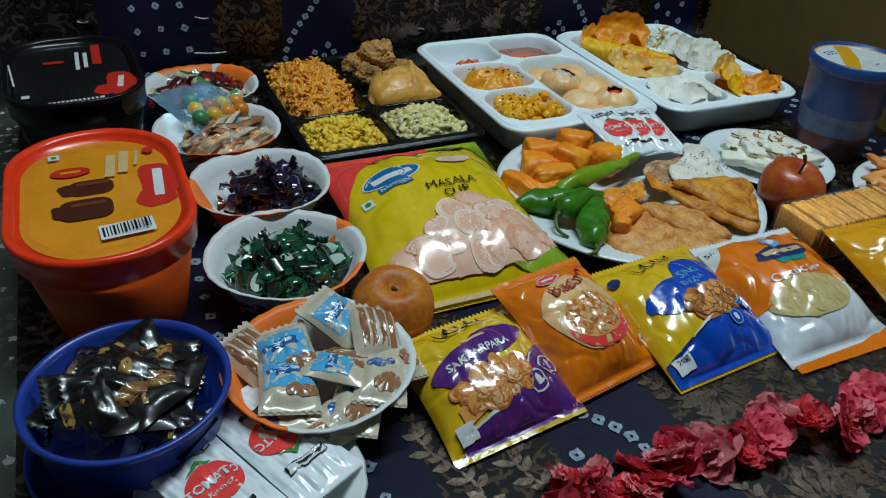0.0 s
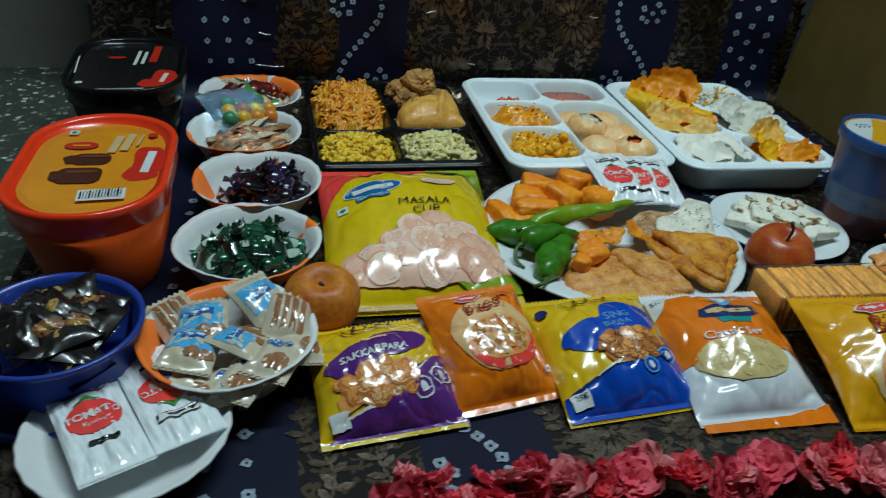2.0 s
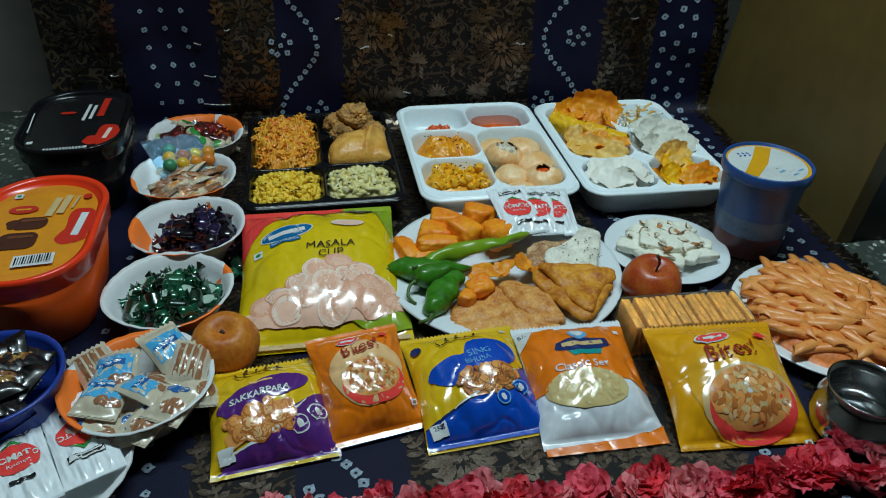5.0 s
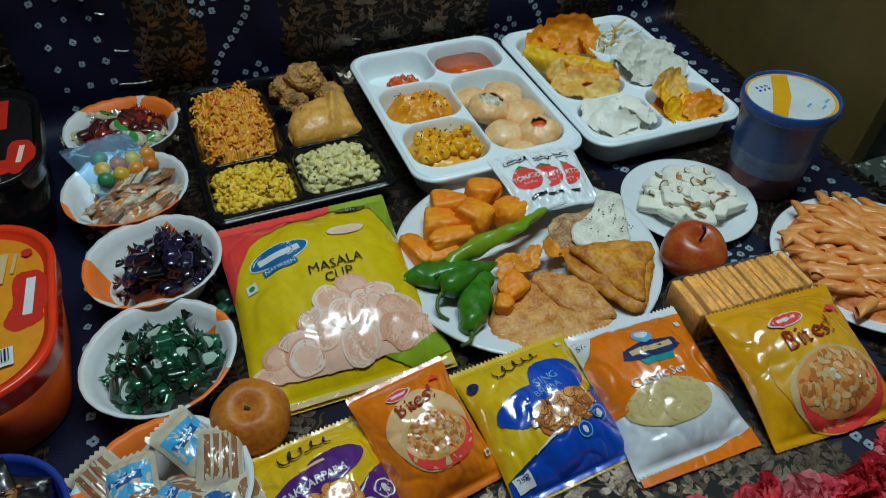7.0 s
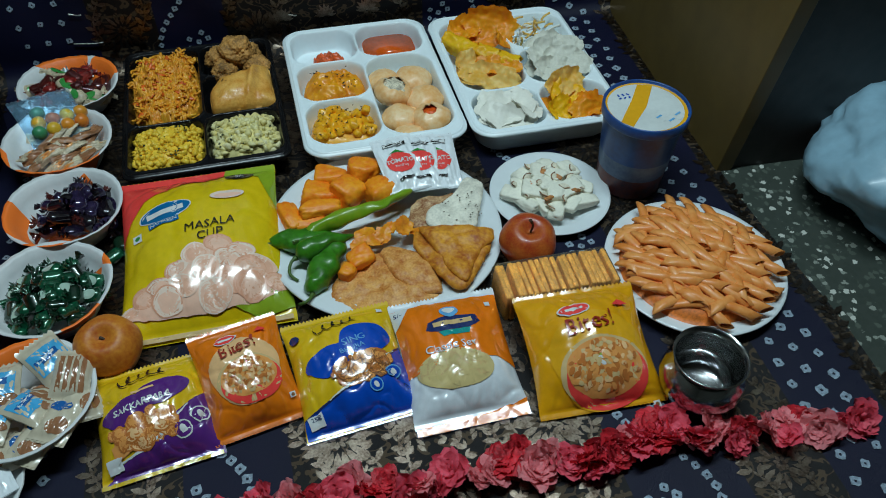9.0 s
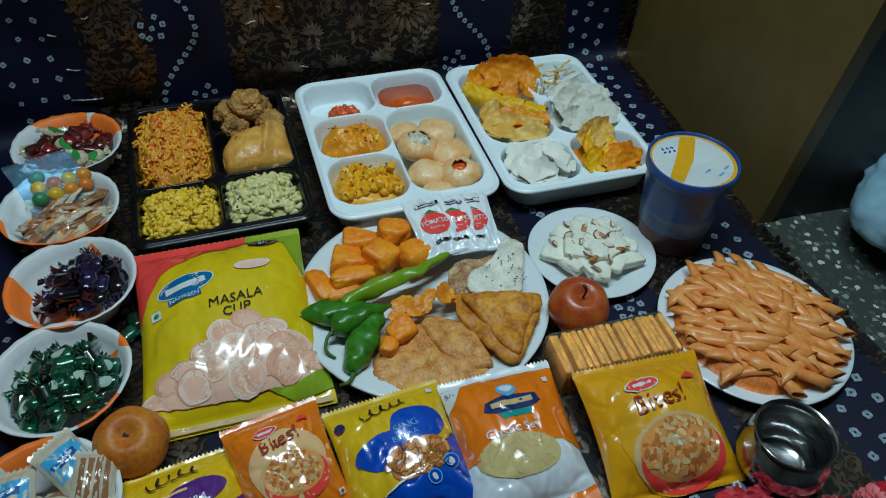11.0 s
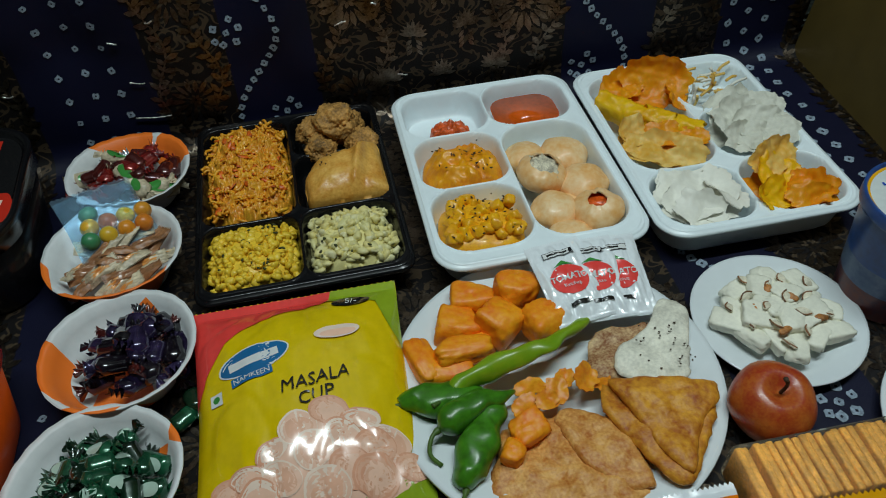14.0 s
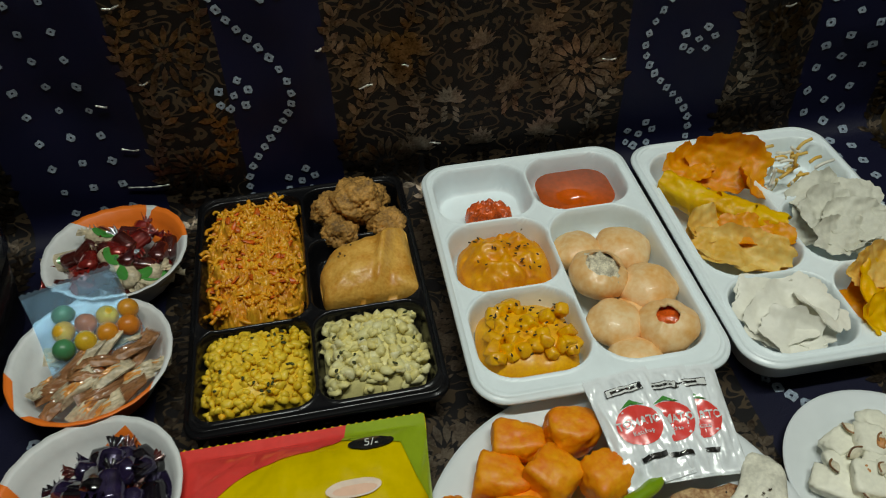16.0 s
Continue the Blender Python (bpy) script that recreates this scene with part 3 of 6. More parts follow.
def pillow(w, l, h, seed=0.0, seal=0.09, pinch=0.06):
    """Surface of a filled pouch: returns point(x, y, off) in metres from its centre."""
    def height(x, y):
        a, b = x / (w / 2), y / (l / 2)
        bb = min(1.0, abs(b) / (1 - seal))
        k = max(0.0, 1 - min(1, abs(a)) ** 2.4) ** 0.7 * max(0.0, 1 - bb ** 2.6) ** 0.75
        wr = 0.0024 * noise.noise(Vector((a * 3.2 + seed, b * 2.2, seed))) + 0.0012 * noise.noise(Vector((a * 8 + seed, b * 4, seed)))
        edge = max(0.0, 1 - abs(bb - 0.8) / 0.25)
        wr += 0.0012 * math.sin(a * 13 + seed * 3) * edge * (1 - min(1, abs(a)) ** 4)
        # sharp creases running in from the seals and corners
        c1 = max(0.0, 1 - abs(noise.noise(Vector((a * 1.7 + b * 0.9 + seed * 2, b * 1.3 - a * 0.6, seed + 3)))) * 9)
        c2 = max(0.0, 1 - abs(noise.noise(Vector((a * 2.6 - b * 1.4 - seed, b * 2.0 + a, seed + 8)))) * 8)
        wr -= min(1.0, h / 0.02) * (0.0020 * c1 + 0.0013 * c2) * (0.35 + 0.65 * max(abs(a), abs(b)) ** 1.5)
        return 0.0022 + h * k + wr * min(1.0, k * 3 + 0.15)

    def point(x, y, off=0.0):
        b = y / (l / 2)
        bb = min(1.0, abs(b) / (1 - seal))
        z = height(x, y)
        e = 0.0008
        n = Vector((-(height(x + e, y) - z) / e, -(height(x, y + e) - z) / e, 1)).normalized()
        return Vector((x * (1 - pinch * (1 - bb * bb)), y, z)) + n * off
    return point


def pack_mesh(point, w, l, nx=60, ny=72):
    rows = []
    for j in range(ny + 1):
        row = []
        for i in range(nx + 1):
            x, y = (i / nx - 0.5) * w, (j / ny - 0.5) * l
            p = point(x, y)
            if j in (0, ny):
                p.y += (0.0012 if i % 2 else -0.0012)
            row.append(p)
        rows.append(row)
    bm = from_grid(rows)
    back = [[Vector((p.x, p.y, min(p.z, 0.0012))) for p in row] for row in rows]
    b2 = from_grid([r[::4] for r in back[::4]])
    for f in b2.faces:
        f.normal_flip()
    join_into(bm, b2, Matrix())
    b2.free()
    return bm


def resample(pts, closed=True, step=0.003):
    out = []
    n = len(pts)
    for i in range(n if closed else n - 1):
        a, b = Vector((*pts[i], 0)), Vector((*pts[(i + 1) % n], 0))
        k = max(1, int((b - a).length / step))
        for j in range(k):
            p = a.lerp(b, j / k)
            out.append((p.x, p.y))
    return out


def patch(point, outline, off, rings=7, bm=None):
    """A printed area with this outline, lying on the surface."""
    bm = bmesh.new() if bm is None else bm
    o = resample(outline)
    cx, cy = sum(p[0] for p in o) / len(o), sum(p[1] for p in o) / len(o)
    if rings == 7:
        rings = max(2, int(max(math.hypot(x - cx, y - cy) for x, y in o) / 0.003))
    c = bm.verts.new(point(cx, cy, off))
    prev = None
    for r in range(1, rings + 1):
        k = r / rings
        ring = [bm.verts.new(point(cx + (x - cx) * k, cy + (y - cy) * k, off)) for x, y in o]
        n = len(ring)
        for i in range(n):
            j = (i + 1) % n
            bm.faces.new((c, ring[i], ring[j]) if prev is None else (prev[i], ring[i], ring[j], prev[j]))
        prev = ring
    return bm


def oval(cx, cy, rx, ry, rot=0.0, n=28, lump=0.0, seed=0):
    a0 = radians(rot)
    out = []
    for i in range(n):
        t = 2 * math.pi * i / n
        k = 1 + lump * math.sin(3 * t + seed) + lump * 0.6 * math.sin(5 * t + 2 * seed)
        x, y = rx * k * math.cos(t), ry * k * math.sin(t)
        out.append((cx + x * math.cos(a0) - y * math.sin(a0), cy + x * math.sin(a0) + y * math.cos(a0)))
    return out


def quad(cx, cy, w, h, rot=0.0):
    a = radians(rot)
    return [(cx + x * math.cos(a) - y * math.sin(a), cy + x * math.sin(a) + y * math.cos(a)) for x, y in ((-w / 2, -h / 2), (w / 2, -h / 2), (w / 2, h / 2), (-w / 2, h / 2))]


def lettering(point, body, cx, cy, size, off, rot=0.0, shear=0.0, fat=0.0):
    cu = bpy.data.curves.new("lettering", "FONT")
    cu.body, cu.size, cu.align_x, cu.align_y, cu.shear, cu.offset = body, size, "CENTER", "CENTER", shear, fat
    cu.resolution_u = 2
    ob = bpy.data.objects.new("lettering", cu)
    me = ob.to_mesh()
    bm = bmesh.new()
    bm.from_mesh(me)
    ob.to_mesh_clear()
    bpy.data.objects.remove(ob)
    bpy.data.curves.remove(cu)
    for _ in range(3):
        long_ = [e for e in bm.edges if e.calc_length() > max(0.0016, size * 0.16)]
        if long_:
            bmesh.ops.subdivide_edges(bm, edges=long_, cuts=1)
            bmesh.ops.triangulate(bm, faces=[f for f in bm.faces if len(f.verts) > 3])
    a = radians(rot)
    for v in bm.verts:
        x, y = v.co.x, v.co.y
        v.co = point(cx + x * math.cos(a) - y * math.sin(a), cy + x * math.sin(a) + y * math.cos(a), off)
    return bm


INK = {}


def ink(name, color):
    if name not in INK:
        INK[name] = film("ink_" + name, color)
    return INK[name]


ink("black", (0.012, 0.012, 0.012)), ink("white", (0.75, 0.77, 0.76)), ink("red", (0.90, 0.065, 0.055)), ink("blue", (0.008, 0.07, 0.48)), ink("logoblue", (0.015, 0.15, 0.36)), ink("navy", (0.015, 0.03, 0.13))
ink("green", (0.05, 0.28, 0.05)), ink("lime", (0.30, 0.42, 0.02)), ink("purple", (0.10, 0.022, 0.20)), ink("brown", (0.25, 0.10, 0.035)), ink("orange", (0.86, 0.20, 0.004))
ink("pink", (0.92, 0.57, 0.42)), ink("pink_mid", (0.87, 0.48, 0.33)), ink("pink_pale", (0.95, 0.74, 0.61)), ink("pink_dark", (0.80, 0.39, 0.25)), ink("tan", (0.80, 0.34, 0.09)), ink("tan_dark", (0.55, 0.18, 0.04)), ink("cream", (0.68, 0.48, 0.22))
ink("sev", (0.70, 0.55, 0.24)), ink("textred", (0.34, 0.03, 0.015)), ink("teal", (0.02, 0.30, 0.28)), ink("skyblue", (0.16, 0.42, 0.72)), ink("pale", (0.86, 0.52, 0.24)), ink("yellow", (0.62, 0.42, 0.01)), ink("amber", (0.80, 0.40, 0.012))


class Pack:
    """A filled foil pouch with its print."""

    def __init__(self, m, w, l, h, material, label, seed, category="snack packet", name="snack_packet", group="snack packets", squash=1.0, shift=0.0, across=1.0, lift=0.00013, **kw):
        self.t = thing(name, m, label, category, group)
        f0 = pillow(w, l, h, seed, **kw)
        self.f, self.n = (lambda x, y, off=0.0: f0(x * across, y * squash + shift, off)), 0
        self.lift = lift
        self.pouch = part("pouch", pack_mesh(f0, w, l), material, self.t)

    def area(self, outline, colour, name="printed_panel"):
        self.n += 1
        return part(name, patch(self.f, outline, 0.0007 + self.lift * self.n), INK[colour], self.pouch)

    def text(self, body, x, y, size, colour, rot=0.0, shear=0.0, fat=0.0):
        self.n += 1
        return part("printed_text", lettering(self.f, body, x, y, size, 0.0010 + self.lift * self.n, rot, shear, fat), INK[colour], self.pouch)

    def pile(self, cx, cy, rx, ry, n, size, colours, ratio=0.7, rot=None, rim=None):
        """Printed picture of a heap."""
        bms = {c: bmesh.new() for c in colours + ([rim] if rim else [])}
        for i in range(n):
            a, r = rnd(0, 6.283), math.sqrt(rnd(0, 1))
            c = colours[i % len(colours)]
            s = size * rnd(0.75, 1.2)
            x, y, turn_ = cx + rx * r * math.cos(a), cy + ry * r * math.sin(a), rnd(0, 180) if rot is None else rot + rnd(-25, 25)
            lift = 0.0008 + self.lift * self.n + 0.000004 * i
            if rim:
                lift += 0.000012 * i
                patch(self.f, oval(x, y - 0.0006, s * 1.10, s * ratio * 1.12, turn_, 12, 0.05, i), lift, 2, bms[rim])
                patch(self.f, oval(x, y, s * 0.96, s * ratio * 0.94, turn_, 12, 0.05, i), lift + 0.000010, 2, bms[c])
            else:
                patch(self.f, oval(x, y, s, s * ratio, turn_, 10, 0.06, i), lift, 2, bms[c])
        self.n += 1
        for c in bms:
            part("printed_picture", bms[c], INK[c], self.pouch)["kind"] = "stuff"

    def band(self, pts, w, colour):
        """A printed ribbon along a path, tapered at its ends."""
        bm = bmesh.new()
        self.n += 1
        path = curve3([(x, y, 0) for x, y in pts], 36)
        prev = None
        for i, p in enumerate(path):
            d = (path[min(i + 1, 36)] - path[max(i - 1, 0)]).normalized()
            hw = w / 2 * (0.25 + 0.75 * math.sin(math.pi * i / 36))
            q = [bm.verts.new(self.f(p.x - k * d.y * hw, p.y + k * d.x * hw, 0.0008 + self.lift * self.n)) for k in (-1, -0.33, 0.33, 1)]
            if prev:
                for k in range(3):
                    bm.faces.new((prev[k], q[k], q[k + 1], prev[k + 1]))
            prev = q
        part("printed_band", bm, INK[colour], self.pouch)

    def strokes(self, cx, cy, w, h, colour, rot=0.0):
        """A flowing mark in place of a brand."""
        bm = bmesh.new()
        a = radians(rot)
        self.n += 1
        off = 0.0006 + self.lift * self.n
        prev = None
        for i in range(91):
            t = i / 90
            ph = t * 2 * math.pi * 4.5
            x, y = (t - 0.5) * w - 0.07 * w * math.sin(ph), h * 0.5 * math.cos(ph) * (1 - 0.45 * t) + 0.1 * h * t
            hw = 0.0012 + 0.0006 * math.cos(ph)
            q = []
            for dy in (-hw, hw):
                xx, yy = x + dy * 0.4, y + dy
                q.append(bm.verts.new(self.f(cx + xx * math.cos(a) - yy * math.sin(a), cy + xx * math.sin(a) + yy * math.cos(a), off)))
            if prev:
                bm.faces.new((prev[0], q[0], q[1], prev[1]))
            prev = q
        part("printed_mark", bm, INK[colour], self.pouch)


m_gopal = film("yellow_foil", (0.78, 0.55, 0.004))
g = Pack(at(0.345, 0.5525, 0.017, -1, 6.3), 0.184, 0.230, 0.034, m_gopal, "large yellow and red foil bag of snack cups lying flat", 1.3, lift=0.00008)
g.area([(-0.0915, 0.1145), (-0.0915, 0.078), (-0.03, 0.084), (0.0, 0.092), (0.028, 0.098), (0.032, 0.1145)], "red")
g.area([(-0.0915, 0.090), (-0.0915, 0.012), (-0.088, 0.020), (-0.080, 0.040), (-0.062, 0.066), (-0.03, 0.088)], "red")
g.area([(0.028, 0.098), (0.055, 0.098), (0.080, 0.092), (0.082, 0.060), (0.0915, 0.040), (0.0915, 0.1145), (0.032, 0.1145)], "lime")
g.area(oval(-0.037, 0.0405, 0.032, 0.0140, 9), "white")
g.area(oval(-0.037, 0.0405, 0.0305, 0.0128, 9), "logoblue")
g.area(quad(-0.037, 0.0400, 0.044, 0.0080, 9), "white")
g.area(quad(-0.039, 0.0240, 0.036, 0.0078, 8), "logoblue")
g.text("NAMKEEN", -0.039, 0.0240, 0.0070, "white", 8)
g.area(quad(-0.071, 0.0135, 0.011, 0.011, 4), "white")
g.area(oval(-0.071, 0.0135, 0.0032, 0.0032), "green")
g.text("MASALA", 0.013, 0.0090, 0.0158, "black", 8, 0.2, 0.0)
g.text("CUP", 0.012, -0.0055, 0.0158, "black", 8, 0.2, 0.0)
g.area(oval(0.050, 0.091, 0.017, 0.0058, 2), "black")
g.text("5/-", 0.050, 0.091, 0.0095, "white", 2)
g.area(oval(0.036, 0.0535, 0.020, 0.0072, 4), "pink_pale")
g.area(oval(0.037, 0.0520, 0.016, 0.0040, 4), "pink")
g.area([(0.022, -0.088), (0.05, -0.084), (0.075, -0.078), (0.0915, -0.062), (0.0915, -0.100), (0.055, -0.106)], "lime")
g.area([(-0.088, -0.0845), (-0.07, -0.0725), (-0.042, -0.0625), (-0.02, -0.0365), (0.010, -0.0225), (0.036, -0.0225), (0.062, -0.0425), (0.088, -0.0785), (0.06, -0.0905), (0.0, -0.0945), (-0.05, -0.0925)], "pink")
g.n, g.lift = g.n * 4, 0.00002
heap_rng = random.Random(21)
CUPS = [(x, y + 0.008, r) for x, y, r in [(-0.080, -0.0865, 0.012), (-0.062, -0.0745, 0.015), (-0.026, -0.0525, 0.014), (-0.004, -0.0385, 0.016), (0.022, -0.0285, 0.017), (0.046, -0.0385, 0.016), (0.066, -0.0585, 0.016), (0.078, -0.0785, 0.013), (0.030, -0.0485, 0.017),
        (0.006, -0.0565, 0.016), (0.052, -0.0625, 0.017), (-0.044, -0.0685, 0.017), (-0.020, -0.0725, 0.016), (0.032, -0.0745, 0.017), (-0.038, -0.0845, 0.017), (0.012, -0.0865, 0.019), (0.050, -0.0825, 0.018)]]
for i, (x, y, r) in enumerate(CUPS):
    k, turn_ = heap_rng.uniform(0.55, 0.92) if i < 14 else 0.92, heap_rng.uniform(-40, 40)
    g.area(oval(x, y, r, r * k, turn_, 24, 0.03, i), "pink_dark" if i % 3 else "pink_pale", "printed_picture")
    g.area(oval(x + 0.0006, y - 0.0005, r * 0.93, r * k * 0.92, turn_, 24, 0.03, i), ("pink", "pink_mid", "pink_pale")[i % 3], "printed_picture")
    g.area(oval(x + 0.001, y - 0.0012, r * 0.70, r * k * 0.66, turn_, 20, 0.06, i + 4), ("pink_mid", "pink", "pink")[i % 3], "printed_picture")
g.area(quad(0.0, -0.1115, 0.176, 0.006), "cream")

m_y2 = film("golden_foil", (0.76, 0.48, 0.008))
p = Pack(at(0.2885, 0.349, 0.012, 6, 12), 0.110, 0.107, 0.026, m_y2, "yellow and purple foil packet of sakkarpara sweets", 2.1, squash=0.91, across=0.97)
p.area(oval(-0.022, 0.004, 0.026, 0.014, 12, 32, 0.04), "purple")
p.area(oval(0.014, 0.016, 0.026, 0.014, 8, 32, 0.04, 1), "purple")
p.text("SAKKARPARA", -0.007, 0.007, 0.0094, "white", 6, 0.15, 0.0002)
p.area(quad(-0.004, 0.021, 0.022, 0.0024, 5), "pale")
p.area([(-0.057, -0.062), (-0.04, -0.047), (0.0, -0.030), (0.035, -0.004), (0.057, 0.008), (0.057, -0.062)], "purple")
p.area([(-0.04, -0.042), (-0.042, -0.028), (-0.02, -0.008), (0.014, -0.004), (0.022, -0.010), (0.004, -0.026)], "tan")
p.pile(-0.008, -0.018, 0.029, 0.016, 44, 0.0068, ["tan", "pale", "tan"], 0.8, rim="tan_dark")
p.band([(-0.040, -0.044), (-0.014, -0.038), (0.012, -0.026), (0.036, -0.004)], 0.0028, "white")
for x, y in ((0.026, -0.030), (0.044, -0.018)):
    p.area(oval(x, y, 0.0085, 0.0085), "white")
    p.area(oval(x, y, 0.0072, 0.0072), "purple")
    p.area(oval(x, y, 0.0028, 0.0042, 20), "white")
p.area(quad(-0.041, -0.043, 0.014, 0.012, 5), "white")
p.strokes(-0.004, 0.037, 0.044, 0.010, "black", 4)
p.area(quad(0.048, 0.046, 0.006, 0.006, 0), "white")
p.area(quad(-0.001, -0.0605, 0.112, 0.004), "yellow")


def bites(m, w, l, h, material, seed, label, gold):
    q = Pack(m, w, l, h, material, label, seed, lift=0.00022, shift=-0.018 if gold else 0.0)
    k = w / 0.13
    q.area(oval(0.002 * k, 0.0, 0.050 * k, 0.048 * k, 0, 36, 0.03), "amber" if gold else "pale")
    q.area(oval(0.004 * k, -0.013 * k, 0.046 * k, 0.033 * k, 0, 32), "cream")
    q.area(oval(0.006 * k, -0.017 * k, 0.043 * k, 0.031 * k, 0, 32), "red")
    q.area(oval(0.004 * k, -0.010 * k, 0.040 * k, 0.027 * k, 0, 32), "tan")
    q.pile(0.004 * k, -0.009 * k, 0.036 * k, 0.023 * k, 170, 0.0036 * k, ["tan", "cream", "tan_dark", "pale", "tan_dark"], 0.6)
    if gold:
        q.pile(0.0, -0.004, 0.008, 0.006, 8, 0.004, ["lime", "white"], 0.5)
    q.area(oval(-0.013 * k, 0.050 * k, 0.017 * k, 0.0065 * k, 4), "white")
    q.area(oval(-0.013 * k, 0.050 * k, 0.0155 * k, 0.0055 * k, 4), "red")
    q.area(quad(-0.013 * k, 0.050 * k, 0.020 * k, 0.0030 * k, 4), "white")
    q.text("Bites!", -0.002 * k, 0.033 * k, 0.024 * k, "textred", 8, 0.1, 0.0)
    q.area([(0.028 * k, 0.050 * k), (0.036 * k, 0.056 * k), (0.046 * k, 0.050 * k), (0.036 * k, 0.0495 * k)], "red")
    q.area(quad(0.052 * k, -0.05 * k, 0.007 * k, 0.007 * k, 5), "white")
    q.area(oval(0.052 * k, -0.05 * k, 0.002 * k, 0.002 * k), "brown")
    return q


m_or = film("orange_foil", (0.84, 0.20, 0.005))
m_gold = film("amber_foil", (0.78, 0.36, 0.004))
b1 = bites(at(0.3765, 0.366, 0.022, 9, 18), 0.090, 0.112, 0.026, m_or, 3.7, "orange foil packet of peanut bites", False)
b2 = bites(at(0.717, 0.314, 0.022, -4, 16), 0.132, 0.130, 0.030, m_gold, 4.4, "golden yellow foil packet leaning on a biscuit pack", True)

p = Pack(at(0.477, 0.354, 0.015, 4, 11), 0.115, 0.126, 0.026, m_y2, "yellow and blue foil packet of fried peanuts", 5.2, squash=0.84, across=0.97)
p.area([(-0.058, -0.074), (-0.058, -0.050), (-0.02, -0.036), (0.02, -0.02), (0.057, 0.008), (0.058, -0.074)], "navy")
p.area([(-0.058, -0.074), (-0.058, -0.052), (-0.02, -0.039), (0.02, -0.023), (0.057, 0.004), (0.058, -0.074)], "blue")
p.area(oval(-0.016, 0.004, 0.030, 0.019, 10, 28, 0.05), "blue", "printed_picture")
p.area(oval(0.020, 0.020, 0.028, 0.024, 10, 28, 0.05, 2), "blue", "printed_picture")
p.text("SING", 0.010, 0.022, 0.012, "skyblue", 8)
p.text("BHUJIA", 0.006, 0.011, 0.009, "skyblue", 8)
p.area(oval(0.012, -0.014, 0.032, 0.016, 22), "tan_dark", "printed_picture")
p.pile(0.012, -0.013, 0.030, 0.015, 64, 0.0054, ["tan", "tan_dark", "tan"], 0.8, rim="brown")
p.band([(-0.030, -0.040), (-0.008, -0.031), (0.02, -0.018), (0.048, 0.001)], 0.0028, "white")
p.strokes(-0.004, 0.050, 0.046, 0.010, "black", 5)
p.area(oval(-0.049, 0.047, 0.0055, 0.0055), "navy")
p.area(quad(0.046, 0.060, 0.006, 0.006, 0), "white")
p.area(quad(-0.046, -0.056, 0.015, 0.014, 8), "white")
p.text("25 g", -0.046, -0.053, 0.0062, "navy", 8)
for x, y in ((0.020, -0.037), (0.041, -0.026)):
    p.area(oval(x, y, 0.0075, 0.0075), "skyblue")
    p.area(oval(x, y, 0.0062, 0.0062), "blue")
    p.area(oval(x, y, 0.0022, 0.0036, 20), "white")

m_silver = film("white_foil", (0.76, 0.80, 0.84), 0.22)
p = Pack(at(0.585, 0.343, 0.015, -1, 10.6), 0.116, 0.137, 0.027, m_silver, "orange and white foil packet of classic sev", 6.6, squash=0.865, shift=-0.009, across=0.95)
p.area([(-0.060, 0.0785), (-0.060, -0.012), (-0.035, -0.010), (0.0, -0.006), (0.04, -0.010), (0.060, -0.022), (0.060, 0.0785)], "orange")
p.area(oval(-0.008, -0.016, 0.042, 0.022, -6, 32), "sev")
p.pile(-0.008, -0.016, 0.038, 0.019, 110, 0.0055, ["sev", "cream", "sev"], 0.18)
p.area([(-0.030, 0.036), (-0.026, 0.046), (0.0, 0.050), (0.028, 0.046), (0.032, 0.036), (0.02, 0.030), (-0.018, 0.030)], "navy")
p.area(quad(0.001, 0.040, 0.044, 0.0065, 0), "cream")
p.area([(-0.018, 0.0295), (0.02, 0.0295), (0.016, 0.0225), (-0.013, 0.0225)], "teal")
p.area(oval(0.0, 0.056, 0.0105, 0.008, 0), "skyblue")
p.area(oval(0.0, 0.058, 0.0075, 0.004, 0), "white")
p.text("Classic Sev", -0.008, 0.0095, 0.0128, "white", 0, 0, 0.0001)
p.area([(-0.060, 0.077), (-0.060, 0.050), (-0.052, 0.058), (-0.040, 0.077)], "white")
p.text("5/-", -0.0535, 0.069, 0.008, "navy", 0)
p.area(quad(0.047, 0.062, 0.006, 0.006, 0), "white")
p.area([(-0.060, -0.0785), (0.060, -0.0785), (0.060, -0.058), (0.02, -0.067), (-0.060, -0.070)], "orange")

# biscuits on edge in clear wrap
m_bisc = mat("baked_biscuit", (0.78, 0.35, 0.045), 0.6, var=0.2, scale=60, bump=0.4, bscale=300)
m_wrap = mat("clear_wrap", (0.9, 0.85, 0.7), 0.08, trans=0.95, var=0.01)
m_wrap.node_tree.nodes["Principled BSDF"].inputs["IOR"].default_value = 1.03
t = thing("biscuit_pack", at(0.714, 0.402, 0.004, -2), "clear-wrapped row of golden square biscuits standing on edge", "biscuits")
proto = None
for i in range(20):
    if proto is None:
        bm = box(0.0056, 0.047, 0.038, 0.0016)
        proto = part("biscuit", bm, m_bisc, t)
        proto.location = (-0.06, 0, 0.001)
        me = proto.data
    else:
        o = new("biscuit", me)
        o.parent = t
        o.location = (-0.06 + 0.0063 * i, rnd(-0.001, 0.001), 0.001)
        o.rotation_euler = (0, rnd(-0.08, 0.08), rnd(-0.02, 0.02))
o = part("wrapper", loft([(0.128, 0.049, 0.004, 0.0004), (0.133, 0.053, 0.006, 0.006), (0.133, 0.053, 0.006, 0.036), (0.128, 0.049, 0.004, 0.0405)], 4), m_wrap, t, "clear plastic wrap")
o.visible_shadow = False

# ---- ketchup sachets ----
m_sach = film("sachet_film", (0.86, 0.91, 0.94), 0.2)


